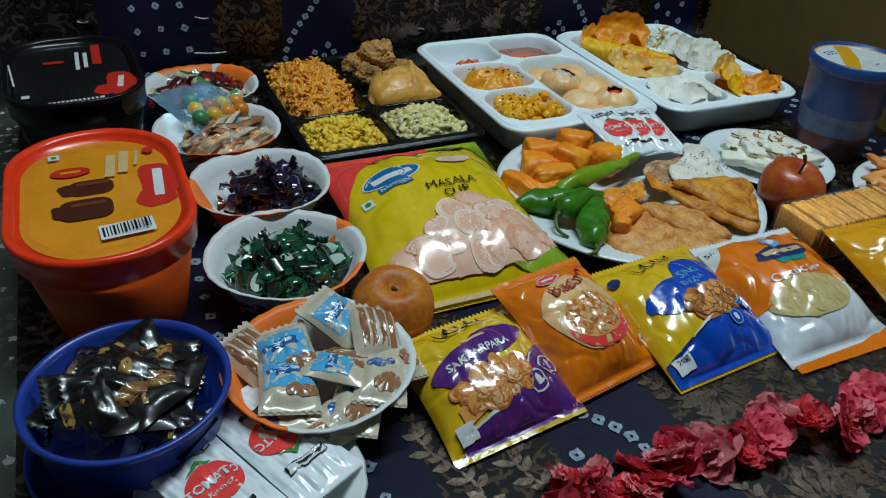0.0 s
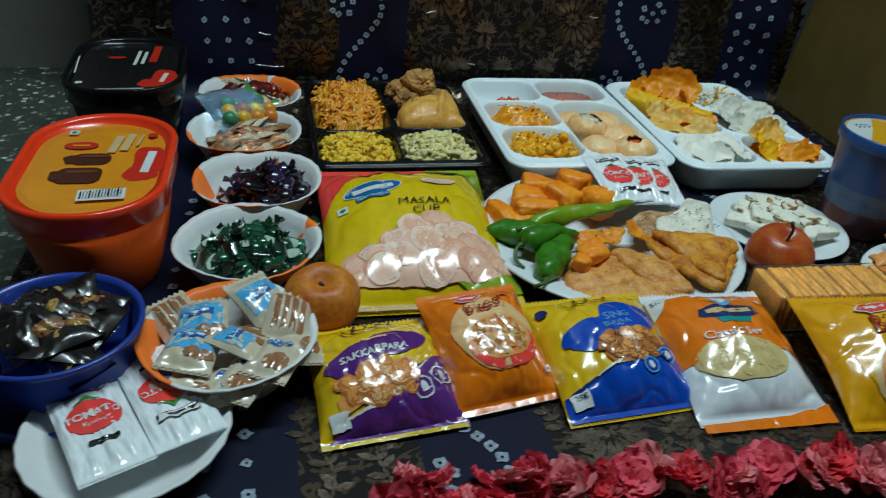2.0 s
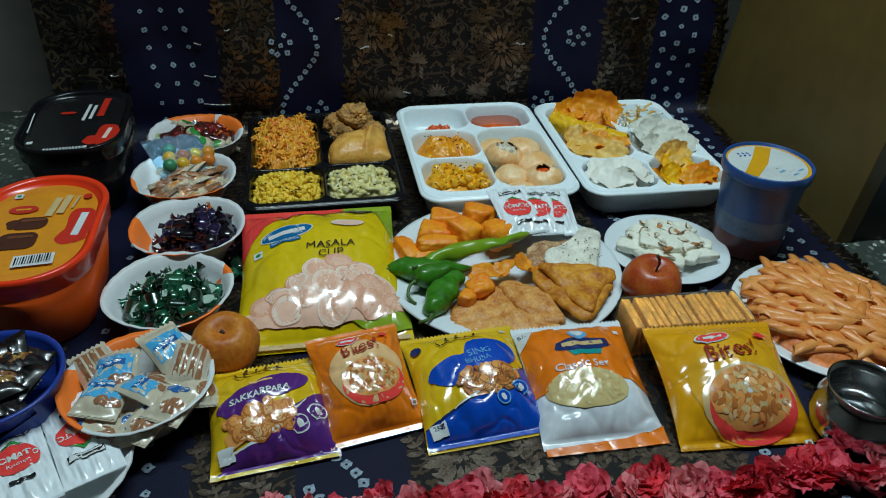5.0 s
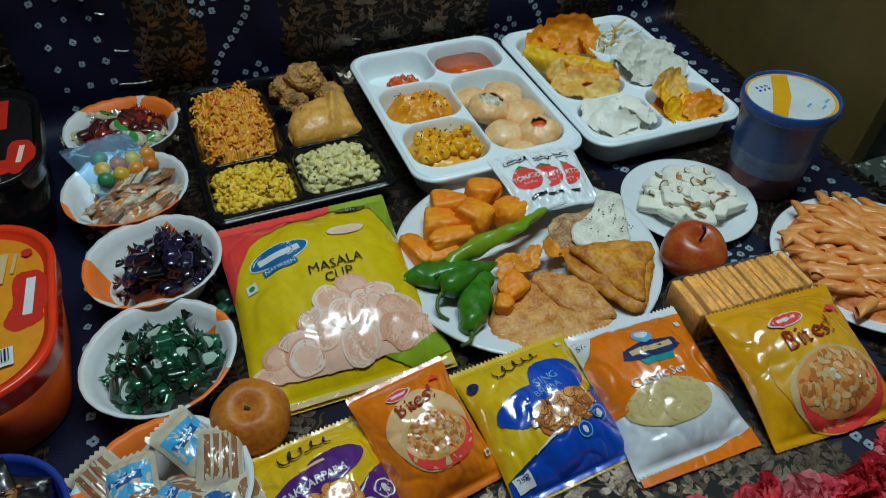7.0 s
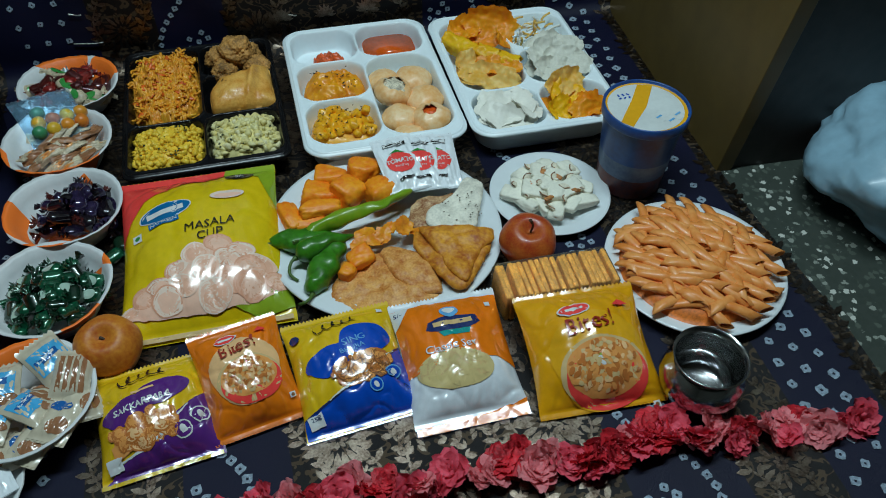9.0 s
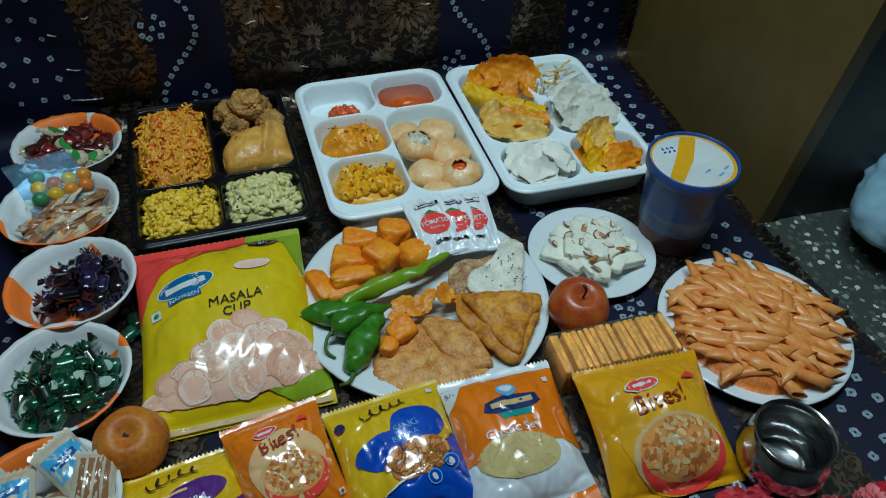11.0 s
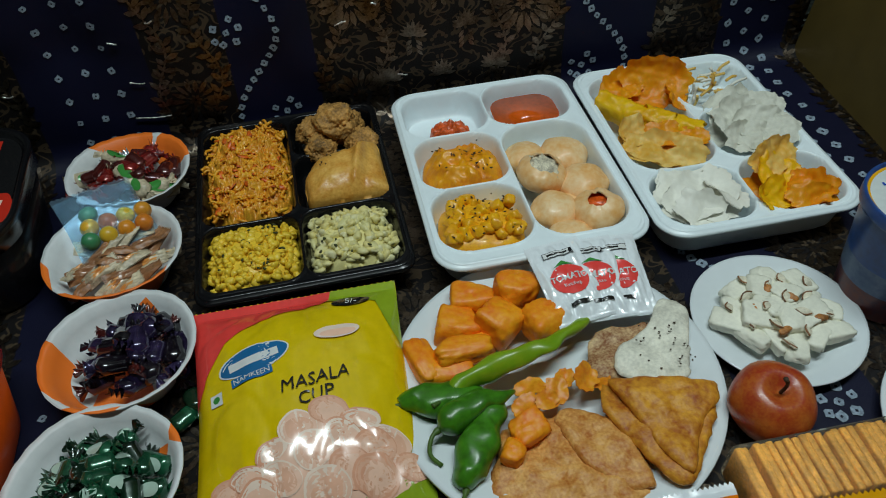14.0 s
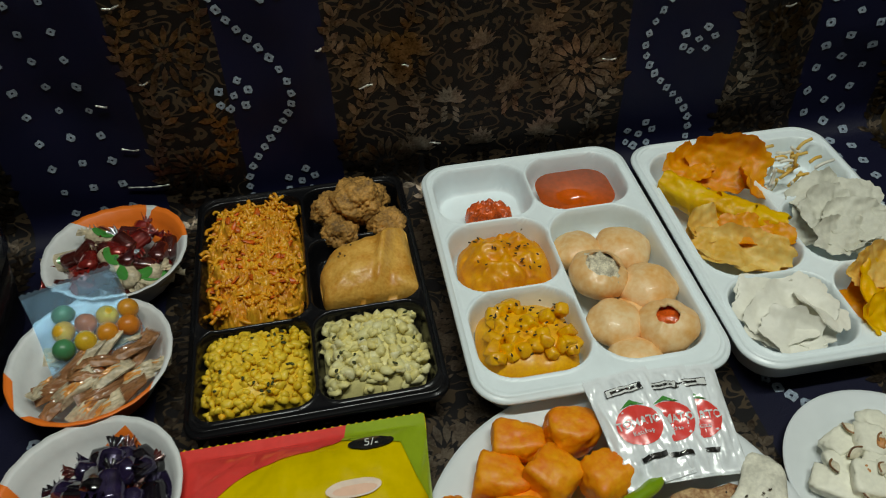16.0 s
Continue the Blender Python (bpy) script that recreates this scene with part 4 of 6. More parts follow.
def sachet(m, w, l, seed, label, k=None):
    s = Pack(m, w, l, 0.005, m_sach, label, seed, "sachet", "ketchup_sachet", "ketchup sachets", seal=0.07, pinch=0.02)
    k = k or w / 0.062
    s.area(oval(0, -0.002 * k, 0.021 * k, 0.0175 * k), "red", "printed_picture")
    s.area([(-0.012 * k, 0.014 * k), (0.0, 0.017 * k), (0.012 * k, 0.014 * k), (0.0, 0.0215 * k)], "green")
    s.text("TOMATO", 0, 0.0, 0.0098 * k, "white", 0, 0, 0.0002)
    s.text("Ketchup", 0, -0.009 * k, 0.0058 * k, "white")
    s.area(quad(0, 0.031 * k, 0.034 * k, 0.0075 * k), "black")
    s.area(quad(0, 0.031 * k, 0.0325 * k, 0.0062 * k), "white")
    s.area(quad(0, 0.031 * k, 0.026 * k, 0.0025 * k), "black")
    s.area(quad(0, -0.030 * k, 0.022 * k, 0.004 * k), "black")
    return s


sachet(at(0.080, 0.348, 0.0195, 72, 0, 2), 0.050, 0.080, 1.1, "white ketchup sachet with a red tomato print, in a paper bowl")
sachet(at(0.0910, 0.3130, 0.0265, 25, 0, 0), 0.0475, 0.104, 2.2, "white ketchup sachet with a red tomato print, joined to another", 0.86)
sachet(at(0.1342, 0.3332, 0.0268, 205, 0, 0), 0.0475, 0.104, 3.3, "upturned white ketchup sachet with a red tomato print, joined to another", 0.86)
for u, rz, s in ((0.636, -4, 0.9), (0.614, -2, 1.9), (0.589, 6, 2.9)):
    sachet(at(u, 0.613, 0.036 + 0.003 * s, rz, 12), 0.053, 0.084, s, "small white ketchup sachet leaning between plate and tray")

# ---- tub lids ----


def flat(z):
    return lambda x, y, off=0.0: Vector((x, y, z + off))


def printed(parent, z, kx=1.0):
    """Printing on a flat lid: returns area() and text()."""
    f0, n = flat(z), [0]
    f = lambda x, y, off=0.0: f0(x * kx, y, off)

    def area(outline, colour, name="printed_panel"):
        n[0] += 1
        return part(name, patch(f, outline, 0.0003 + 0.00015 * n[0]), INK[colour], parent)

    def text(body, x, y, size, colour, rot=0.0):
        n[0] += 1
        return part("printed_text", lettering(f, body, x, y, size, 0.0003 + 0.00015 * n[0], rot), INK[colour], parent)
    return area, text


ink("choc_light", (0.16, 0.05, 0.02)), ink("lid_orange", (0.78, 0.27, 0.015)), ink("choc", (0.075, 0.018, 0.008)), ink("lid_red", (0.62, 0.03, 0.015)), ink("char", (0.01, 0.01, 0.011)), ink("lid_amber", (0.80, 0.30, 0.012))
area, text = printed(lid_red, 0.0916, 0.93)
area([(x, y) for x, y, z in rring(0.118, 0.182, 0.0575, 0, 16)], "lid_orange")
area([(-0.052, 0.02), (-0.045, 0.06), (0.0, 0.080), (0.04, 0.06), (0.05, 0.02), (0.04, -0.02), (0.05, -0.06), (0.03, -0.08), (-0.03, -0.08), (-0.052, -0.05)], "lid_amber")
area(oval(0.048, 0.004, 0.017, 0.034, 0, 28, 0.10, 1), "lid_red")
area(oval(0.042, -0.02, 0.016, 0.014, 0, 28, 0.08, 2), "lid_red")
area(quad(0.047, 0.004, 0.008, 0.044, -4), "white")
for k in range(2):
    area([(x - 0.006 - 0.005 * k, y + 0.010 - 0.033 * k) for x, y, z in rring(0.036 + 0.004 * k, 0.024 + 0.006 * k, 0.010, 0)], "choc", "printed_picture")
    area(oval(-0.024 - 0.006 * k, 0.010 - 0.033 * k, 0.007, 0.009, 0, 20, 0.12, k), "choc", "printed_picture")
    area([(x - 0.004 - 0.005 * k, y + 0.016 - 0.032 * k) for x, y, z in rring(0.026, 0.005, 0.002, 0)], "choc_light", "printed_picture")
area(oval(-0.020, 0.038, 0.016, 0.008, 0), "lid_red")
area(quad(-0.020, 0.038, 0.016, 0.003, 0), "amber")
for k in range(2):
    area(quad(0.012 + 0.011 * k, 0.040 + 0.004 * k, 0.008, 0.038, -6), "cream")
area(quad(0.034, 0.048, 0.003, 0.026, -8), "cream")
area(quad(-0.032, 0.066, 0.009, 0.009, 0), "white")
area(oval(-0.032, 0.066, 0.0025, 0.0025, 0), "green")
area(oval(0.045, 0.058, 0.005, 0.005, 0), "lid_red")
area(quad(0.016, -0.062, 0.040, 0.019, 4), "white")
for k in range(14):
    area(quad(-0.001 + 0.0026 * k, -0.0632 + 0.0002 * k, 0.0008 + 0.0008 * (k * 7 % 3 == 0), 0.013, 4), "char", "barcode_bar")

area, text = printed(lid_black, 0.0966, 0.88)
area([(x, y) for x, y, z in rring(0.122, 0.170, 0.042, 0)], "char")
area(oval(0.046, -0.040, 0.016, 0.030, -10, 28, 0.10, 1), "lid_red")
area(oval(0.032, -0.056, 0.016, 0.012, 0, 28, 0.10, 2), "lid_red")
area(quad(0.047, -0.038, 0.006, 0.030, -10), "pink_pale")
area(quad(0.030, 0.045, 0.010, 0.060, -3), "lid_red")
for k in range(2):
    area(quad(0.008 + 0.009 * k, 0.030, 0.0045, 0.052 - 0.008 * k, -3), "white")
area(oval(-0.018, 0.03, 0.012, 0.004, 0), "lid_red")
area(quad(-0.002, -0.078, 0.056, 0.008, 2), "white")
for k in range(12):
    area(quad(-0.026 + 0.0042 * k, -0.078, 0.0014, 0.0085, 2), "char", "barcode_bar")
area(quad(-0.05, -0.06, 0.008, 0.007, 0), "white")
area(quad(-0.062, 0.0, 0.002, 0.06, 4), "white")

# ---- cup of ice cream, steel pot, apples ----
m_cupblue = mat("cup_print_blue", (0.018, 0.085, 0.32), 0.35, var=0.15, scale=25, color2=(0.02, 0.05, 0.17))
m_cuplow = mat("cup_print_red", (0.16, 0.035, 0.02), 0.4, var=0.3, scale=30, color2=(0.03, 0.03, 0.06))
m_cupmid = mat("cup_print_pale", (0.14, 0.20, 0.30), 0.4, var=0.3, scale=25, color2=(0.05, 0.09, 0.2))
t = thing("ice_cream_cup", at(0.880, 0.562, 0.004), "tall blue printed paper cup with a white and yellow lid", "cup")


def frustum(z0, z1, n=4, r0=0.0405, r1=0.0495, h=0.115):
    return [(r0 + (r1 - r0) * (z0 + (z1 - z0) * k / n) / h, z0 + (z1 - z0) * k / n) for k in range(n + 1)]


part("cup_wall", lathe([(0, 0.002), (0.040, 0.002), (0.0405, 0)] + frustum(0.0005, 0.03), 64), m_cuplow, t, "printed red-brown swirl")
part("cup_wall", lathe(frustum(0.03, 0.055), 64), m_cupmid, t, "pale printed band")
part("cup_wall", lathe(frustum(0.055, 0.108), 64), m_cupblue, t, "blue printed wall")
part("lid_rim", lathe([(0.049, 0.104), (0.0520, 0.104), (0.0523, 0.106), (0.0523, 0.116), (0.0510, 0.1175), (0.0495, 0.1165), (0.049, 0.113), (0, 0.113)], 64), m_cupblue, t)
f = flat(0.1132)
INK["lidwhite"] = film("lid_white", (0.66, 0.70, 0.68), 0.4)
part("lid_print", patch(f, oval(0, 0, 0.0488, 0.0488, 0, 48), 0.0003), INK["amber"], t)
part("lid_print", patch(f, oval(-0.001, 0.0, 0.0455, 0.0455, 0, 48), 0.0005), INK["lidwhite"], t)
part("lid_print", patch(f, [(-0.042, -0.020), (-0.032, -0.032), (0.0, 0.0), (0.026, 0.038), (0.008, 0.044), (-0.012, 0.016)], 0.0007), INK["amber"], t)
for k in range(6):
    part("printed_mark", patch(f, quad(-0.024 + 0.006 * (k % 3), 0.022 + 0.006 * (k // 3), 0.004, 0.0022, 30 + 20 * k), 0.0009, 2), INK["blue"], t)
for k in range(7):
    part("printed_mark", patch(f, quad(0.006 + 0.012 * (k % 3), -0.030 + 0.009 * (k // 3), 0.009, 0.0025, 25), 0.0009, 2), INK["skyblue" if k % 2 else "lidwhite"], t)

m_steel = mat("steel", (0.55, 0.56, 0.56), 0.16, 1.0, var=0.06, scale=20, bump=0.05, bscale=40)
t = thing("steel_pot", at(0.811, 0.250, 0.004) @ Matrix.Scale(0.9, 4), "small round-bellied stainless steel water pot, empty", "pot")
part("belly", lathe([(0, 0.0), (0.028, 0.0), (0.034, 0.003), (0.0435, 0.016), (0.0465, 0.029), (0.0435, 0.043), (0.0365, 0.052), (0.0345, 0.0555), (0.0335, 0.0555), (0.0355, 0.0515), (0.0425, 0.042), (0.0452, 0.029), (0.0425, 0.0165), (0.033, 0.0045), (0.027, 0.0015), (0, 0.0015)], 72), m_steel, t)
part("rim", lathe([(0.0346, 0.055), (0.0365, 0.060), (0.0398, 0.0645), (0.0405, 0.0662), (0.0392, 0.0664), (0.0355, 0.0612), (0.0336, 0.055)], 72), m_steel, t)

m_apple = mat("apple_skin", (0.36, 0.035, 0.010), 0.34, var=0.2, scale=70, color2=(0.50, 0.13, 0.02), coat=0.08, bump=0.15, bscale=300)
m_apple2 = mat("apple_skin_golden", (0.62, 0.24, 0.025), 0.45, var=0.2, scale=40, color2=(0.41, 0.085, 0.009), spec=0.35, bump=0.15, bscale=300)
m_stem = mat("stem", (0.05, 0.03, 0.015), 0.7)


def apple(m, r, skin, label, stem_len):
    t = thing("apple", m, label, "apple", "apples")
    prof = []
    for k in range(25):
        a = math.pi * k / 24
        rr = r * math.sin(a) * (1.02 + 0.06 * math.cos(a)) * (1 if k not in (0, 24) else 0)
        z = r * 0.98 * math.cos(a) - 0.40 * r * math.exp(-(rr / (0.34 * r)) ** 2) * (1 if a < 1.5 else -0.5)
        prof.append((rr, z + r * 0.92))
    part("flesh", lathe(prof, 40, lambda rr, z, th: (rr * (1 + 0.02 * math.sin(5 * th)), z)), skin, t)
    if stem_len:
        part("stem", tube_mesh(curve3([(0, 0, r * 1.45), (0.001, 0, r * 1.45 + stem_len * 0.6), (-0.003, 0.002, r * 1.45 + stem_len)], 8), [0.0014] * 6 + [0.0018, 0.002, 0.002], 6), m_stem, t)


apple(at(0.703, 0.466, 0.005, 0, 10), 0.0318, m_apple, "shiny dark red apple with its stem, on the cloth", 0.024)
apple(at(0.249, 0.434, 0.004, 0, 12), 0.0315, m_apple2, "yellowish red apple without stem, on the cloth", 0.003)

# ---- food in the trays ----
T1 = at(0.588, 0.805, 0.008, -0.5)
T2 = at(0.807, 0.791, 0.008, -1.0)
TB = at(0.360, 0.822, 0.005)


def heap(u, v, w, d, h, z0, n=26, lump=0.004, seed=0.0, freq=60, power=3.0):
    """Rounded mound with a lumpy top, as a closed body."""
    rows = []
    for j in range(n + 1):
        row = []
        for i in range(n + 1):
            a, b = 2 * i / n - 1, 2 * j / n - 1
            x, y = a * math.sqrt(1 - 0.30 * b * b) * w / 2, b * math.sqrt(1 - 0.30 * a * a) * d / 2
            k = max(0.0, 1 - abs(a) ** power) ** 0.6 * max(0.0, 1 - abs(b) ** power) ** 0.6
            nz = noise.noise(Vector((x * freq, y * freq, seed))) + 0.5 * noise.noise(Vector((x * freq * 2.3, y * freq * 2.3, seed + 5)))
            row.append((u + x, v + y, z0 + h * k + lump * nz * min(1, 2 * k)))
        rows.append(row)
    return from_grid(rows)


def chunk(a, b, c, seed, cuts=11, fine=4):
    """Rounded fritter with a few flattened sides, like a battered cube."""
    q = random.Random(seed)
    planes = [Vector((sx, sy, sz)) for sx, sy, sz in ((1, 0, 0), (-1, 0, 0), (0, 1, 0), (0, -1, 0), (0, 0, 1), (0, 0, -1))]
    planes = [(n, q.uniform(0.80, 0.95)) for n in planes]
    for _ in range(cuts):
        n = Vector((q.gauss(0, 1), q.gauss(0, 1), q.gauss(0, 1))).normalized()
        planes.append((n, q.uniform(0.86, 1.05)))
    bm = bmesh.new()
    bmesh.ops.create_icosphere(bm, subdivisions=fine, radius=1)
    o = Vector((seed * 3.7, seed * 1.3, seed * 5.1))
    for v in bm.verts:
        p = v.co.normalized()
        k = sum(max(0.0, p.dot(n) / d) ** 14 for n, d in planes) ** (-1 / 14)
        crease = abs(noise.noise(p * 1.9 + o * 2))
        k *= 1 - 0.10 * max(0, 0.10 - crease) / 0.10 + 0.05 * noise.noise(p * 3 + o) + 0.02 * noise.noise(p * 11 + o)
        v.co = Vector((p.x * a * k, p.y * b * k, p.z * c * k))
    return bm


m_noodle = mat("fried_noodles", (0.88, 0.45, 0.03), 0.42, var=0.3, scale=70, color2=(0.62, 0.19, 0.012), coat=0.2, bump=0.6, bscale=350)
m_veg_red = mat("cooked_tomato", (0.78, 0.14, 0.01), 0.4, var=0.25, scale=90)
bm = heap(-0.049, 0.044, 0.092, 0.162, 0.034, 0.008, 110, 0.011, 1.0, 62)
for v in bm.verts:
    v.co.z += 0.0032 * (1 - abs(noise.noise(v.co * 190)) * 3) + 0.0016 * noise.noise(v.co * 420)
solo("noodles", bm, m_noodle, TB, "orange fried noodles heaped in a black tray well", "noodles", kind="stuff")
bm = bmesh.new()
for i in range(330):
    x, y = rnd(-0.040, 0.040), rnd(-0.074, 0.076)
    k = max(0, 1 - abs(x / 0.046) ** 3) ** 0.6 * max(0, 1 - abs(y / 0.082) ** 3) ** 0.6
    lump_ = noise.noise(Vector((x * 62, (y + 0.002) * 62, 1.0)))
    c = Vector((-0.049 + x, 0.046 + y, 0.009 + 0.034 * k + 0.011 * lump_ * min(1, 2 * k) + rnd(-0.002, 0.0015)))
    a, r, bend_ = rnd(0, 6.28), rnd(0.004, 0.009), rnd(0.2, 0.5)
    pts = [c + Vector((r * (math.cos(a + s_ * bend_) - math.cos(a)), r * (math.sin(a + s_ * bend_) - math.sin(a)), 0.0012 * math.sin(s_ * 1.7 + i))) for s_ in range(5)]
    tube_mesh(curve3(pts, 9), rnd(0.0010, 0.0024), 5, True, bm)
solo("noodle_strands", bm, per_piece("noodle_strand", ((0.90, 0.44, 0.025), (0.74, 0.26, 0.015), (0.95, 0.56, 0.06), (0.84, 0.34, 0.02)), 0.38), TB, "loose curled strands of orange fried noodles", "noodles", kind="stuff")
bm = bmesh.new()
for i in range(40):
    x, y = rnd(-0.036, 0.036), rnd(-0.070, 0.070)
    k = max(0, 1 - abs(x / 0.046) ** 3) ** 0.6 * max(0, 1 - abs(y / 0.082) ** 3) ** 0.6
    b = blob(rnd(0.003, 0.0065), rnd(0.002, 0.004), 0.0010, 0.5, 1.5, 2, i)
    join_into(bm, b, pose(-0.049 + x, 0.046 + y, 0.0105 + 0.034 * k + 0.010 * noise.noise(Vector((x * 62, (y + 0.002) * 62, 1.0))), rnd(-35, 35), rnd(-35, 35), rnd(0, 180)))
    b.free()
solo("vegetable_bits", bm, m_veg_red, TB, "red cooked vegetable bits in the noodles", "vegetables", kind="stuff")

m_corn = per_piece("yellow_corn", ((0.94, 0.58, 0.03), (0.76, 0.48, 0.03), (0.96, 0.48, 0.03), (0.94, 0.66, 0.06)), 0.5, 0.05)
m_corn2 = per_piece("pale_macaroni", ((0.84, 0.78, 0.46), (0.66, 0.60, 0.24), (0.86, 0.82, 0.58), (0.80, 0.66, 0.20)), 0.5, 0.05)


def grains(u, v, w, d, z0, h, n, material, m, label, cat, size, stretch=1.2):
    bm = heap(u, v, w, d, h, z0, 20, 0.003, u)
    for i in range(n):
        x, y = rnd(-0.46, 0.46) * w, rnd(-0.46, 0.46) * d
        k = max(0, 1 - abs(2 * x / w) ** 3) ** 0.6 * max(0, 1 - abs(2 * y / d) ** 3) ** 0.6
        s = size * rnd(0.65, 1.3)
        b = blob(s * stretch, s, s * 0.8, 0.4, 1.2, 2, i * 0.37)
        join_into(bm, b, pose(u + x, v + y, z0 + h * k + rnd(-0.0005, 0.0022), rnd(0, 90), rnd(0, 90), rnd(0, 180)))
        b.free()
    solo("food_grains", bm, material, m, label, cat, kind="stuff")


grains(-0.049, -0.084, 0.090, 0.086, 0.007, 0.025, 260, m_corn, TB, "yellow spiced sweetcorn kernels in a black tray well", "sweetcorn", 0.0036, 1.1)
grains(0.049, -0.084, 0.088, 0.084, 0.007, 0.025, 190, m_corn2, TB, "pale creamy chopped salad in a black tray well", "salad", 0.0042, 1.45)
bm = bmesh.new()
for i in range(46):
    b = blob(rnd(0.0016, 0.003), 0.0014, 0.001, 0.3, 1.5, 1, i)
    s = -1 if i < 26 else 1
    join_into(bm, b, pose(0.049 * s + rnd(-0.034, 0.034), -0.084 + rnd(-0.034, 0.034), 0.0345, 0, 0, rnd(0, 180)))
    b.free()
solo("herb_bits", bm, mat("herb_green", (0.06, 0.07, 0.015), 0.6, var=0.4, scale=200), TB, "dark green herb bits on the food", "herbs", kind="stuff")

m_fry = mat("brown_fritter", (0.50, 0.25, 0.06), 0.7, var=0.35, scale=70, bump=0.8, bscale=260)
for i, (x, y, z, r) in enumerate(((0.056, 0.086, 0.043, 0.0245), (0.030, 0.092, 0.029, 0.020), (0.034, 0.062, 0.026, 0.019), (0.080, 0.062, 0.027, 0.019), (0.070, 0.110, 0.022, 0.017))):
    solo("fried_dumpling", blob(r, r * 0.95, r * 0.85, 0.20, 1.6, 5, i, 0.16), m_fry, TB @ pose(x, y, z, 0, 0, 50 * i), "brown coarse fried dumpling in a black tray well", "dumpling", "fried dumplings")

m_pastry = mat("fried_pastry", (0.84, 0.48, 0.11), 0.42, var=0.2, scale=60, bump=1.0, bscale=210, color2=(0.60, 0.24, 0.025), coat=0.1)


def samosa():
    """Puffed pastry folded to three corners, with a raised fold across."""
    o = resample([(-0.044, 0.000), (-0.030, 0.026), (0.000, 0.032), (0.043, 0.044), (0.043, 0.000), (0.046, -0.034), (0.000, -0.036), (-0.042, -0.034)], True, 0.004)
    for _ in range(2):
        o = [((o[i - 1][0] + 2 * o[i][0] + o[(i + 1) % len(o)][0]) / 4, (o[i - 1][1] + 2 * o[i][1] + o[(i + 1) % len(o)][1]) / 4) for i in range(len(o))]
    rows = []
    for top in (1, -1):
        for j in range(21):
            r = j / 20 if top > 0 else 1 - j / 20
            row = []
            for x, y in o:
                x, y = x * r, y * r
                n = noise.noise(Vector((x * 45, y * 45, 2))) + 0.5 * noise.noise(Vector((x * 120, y * 120, 5)))
                fold = 0.005 * math.exp(-((x - 0.016 - 0.25 * y) / 0.004) ** 2) - 0.006 * smooth01((x - 0.018 - 0.25 * y) / 0.01)
                row.append((x, y, ((0.026 + fold) * (1 - r ** 3) ** 0.5 + 0.003 * n) if top > 0 else -0.012 * (1 - r ** 3) ** 0.5 + 0.002 * n))
            rows.append(row)
    bm = from_grid(rows, True)
    bmesh.ops.remove_doubles(bm, verts=bm.verts, dist=1e-6)
    bmesh.ops.recalc_face_normals(bm, faces=bm.faces)
    return bm


solo("samosa", samosa(), m_pastry, TB @ pose(0.053, 0.000, 0.027, 8, -2, 0), "golden puffed folded pastry in a black tray well", "pastry")
bm = bmesh.new()
for i in range(14):
    b = blob(0.0013, 0.0009, 0.0006, 0.2, 1.5, 1, i)
    join_into(bm, b, pose(0.049 + rnd(-0.02, 0.02), 0.002 + rnd(-0.018, 0.018), 0.0515, 0, 0, rnd(0, 180)))
    b.free()
solo("seeds", bm, m_stem, TB, "black seeds on fried pastry", "seeds", kind="stuff")

# white tray with puris
m_chut = mat("red_chutney", (0.82, 0.11, 0.012), 0.35, var=0.3, scale=130, coat=0.3)
m_sauce = mat("red_sauce", (0.84, 0.125, 0.008), 0.12, var=0.12, scale=30, coat=0.4)
m_curry = mat("orange_curry", (0.90, 0.40, 0.004), 0.42, var=0.22, scale=50, color2=(0.74, 0.22, 0.006), coat=0.2)
m_potato = mat("yellow_potato", (0.95, 0.50, 0.008), 0.42, var=0.2, scale=70, color2=(0.76, 0.32, 0.008), coat=0.2)
m_puri = mat("puffed_puri", (0.93, 0.66, 0.36), 0.45, var=0.14, scale=34, bump=0.35, bscale=150, color2=(0.84, 0.42, 0.12), coat=0.1)
m_filling = mat("puri_filling", (0.80, 0.70, 0.52), 0.6, var=0.3, scale=120, bump=0.6, bscale=300)
solo("red_chutney", heap(-0.045, 0.083, 0.048, 0.034, 0.016, 0.008, 26, 0.008, 3, 160), m_chut, T1, "small heap of coarse red chutney in a white well", "chutney")
solo("red_sauce", loft([(0.066, 0.050, 0.02, 0.006), (0.077, 0.062, 0.022, 0.020), (0.0775, 0.0625, 0.022, 0.0205)], 6), m_sauce, T1 @ pose(0.0475, 0.094, 0), "bright red sauce pooled in a white tray well", "sauce")
solo("orange_curry", heap(-0.048, 0.006, 0.088, 0.076, 0.032, 0.008, 44, 0.008, 7, 75, 2.4), m_curry, T1, "thick orange potato mash in a white tray well", "curry")
bm = heap(-0.050, -0.083, 0.086, 0.082, 0.022, 0.008, 24, 0.003, 9, 60)
for i in range(34):
    b = chunk(rnd(0.006, 0.010), rnd(0.006, 0.008), rnd(0.005, 0.007), 200 + i, 6, 3)
    x, y = rnd(-0.034, 0.034), rnd(-0.031, 0.031)
    join_into(bm, b, pose(-0.050 + x, -0.083 + y, 0.028 + rnd(-0.003, 0.004), rnd(0, 60), rnd(0, 60), rnd(0, 180)))
    b.free()
solo("potato_curry", bm, m_potato, T1, "yellow potato curry pieces in a white tray well", "curry", kind="stuff")
bm = bmesh.new()
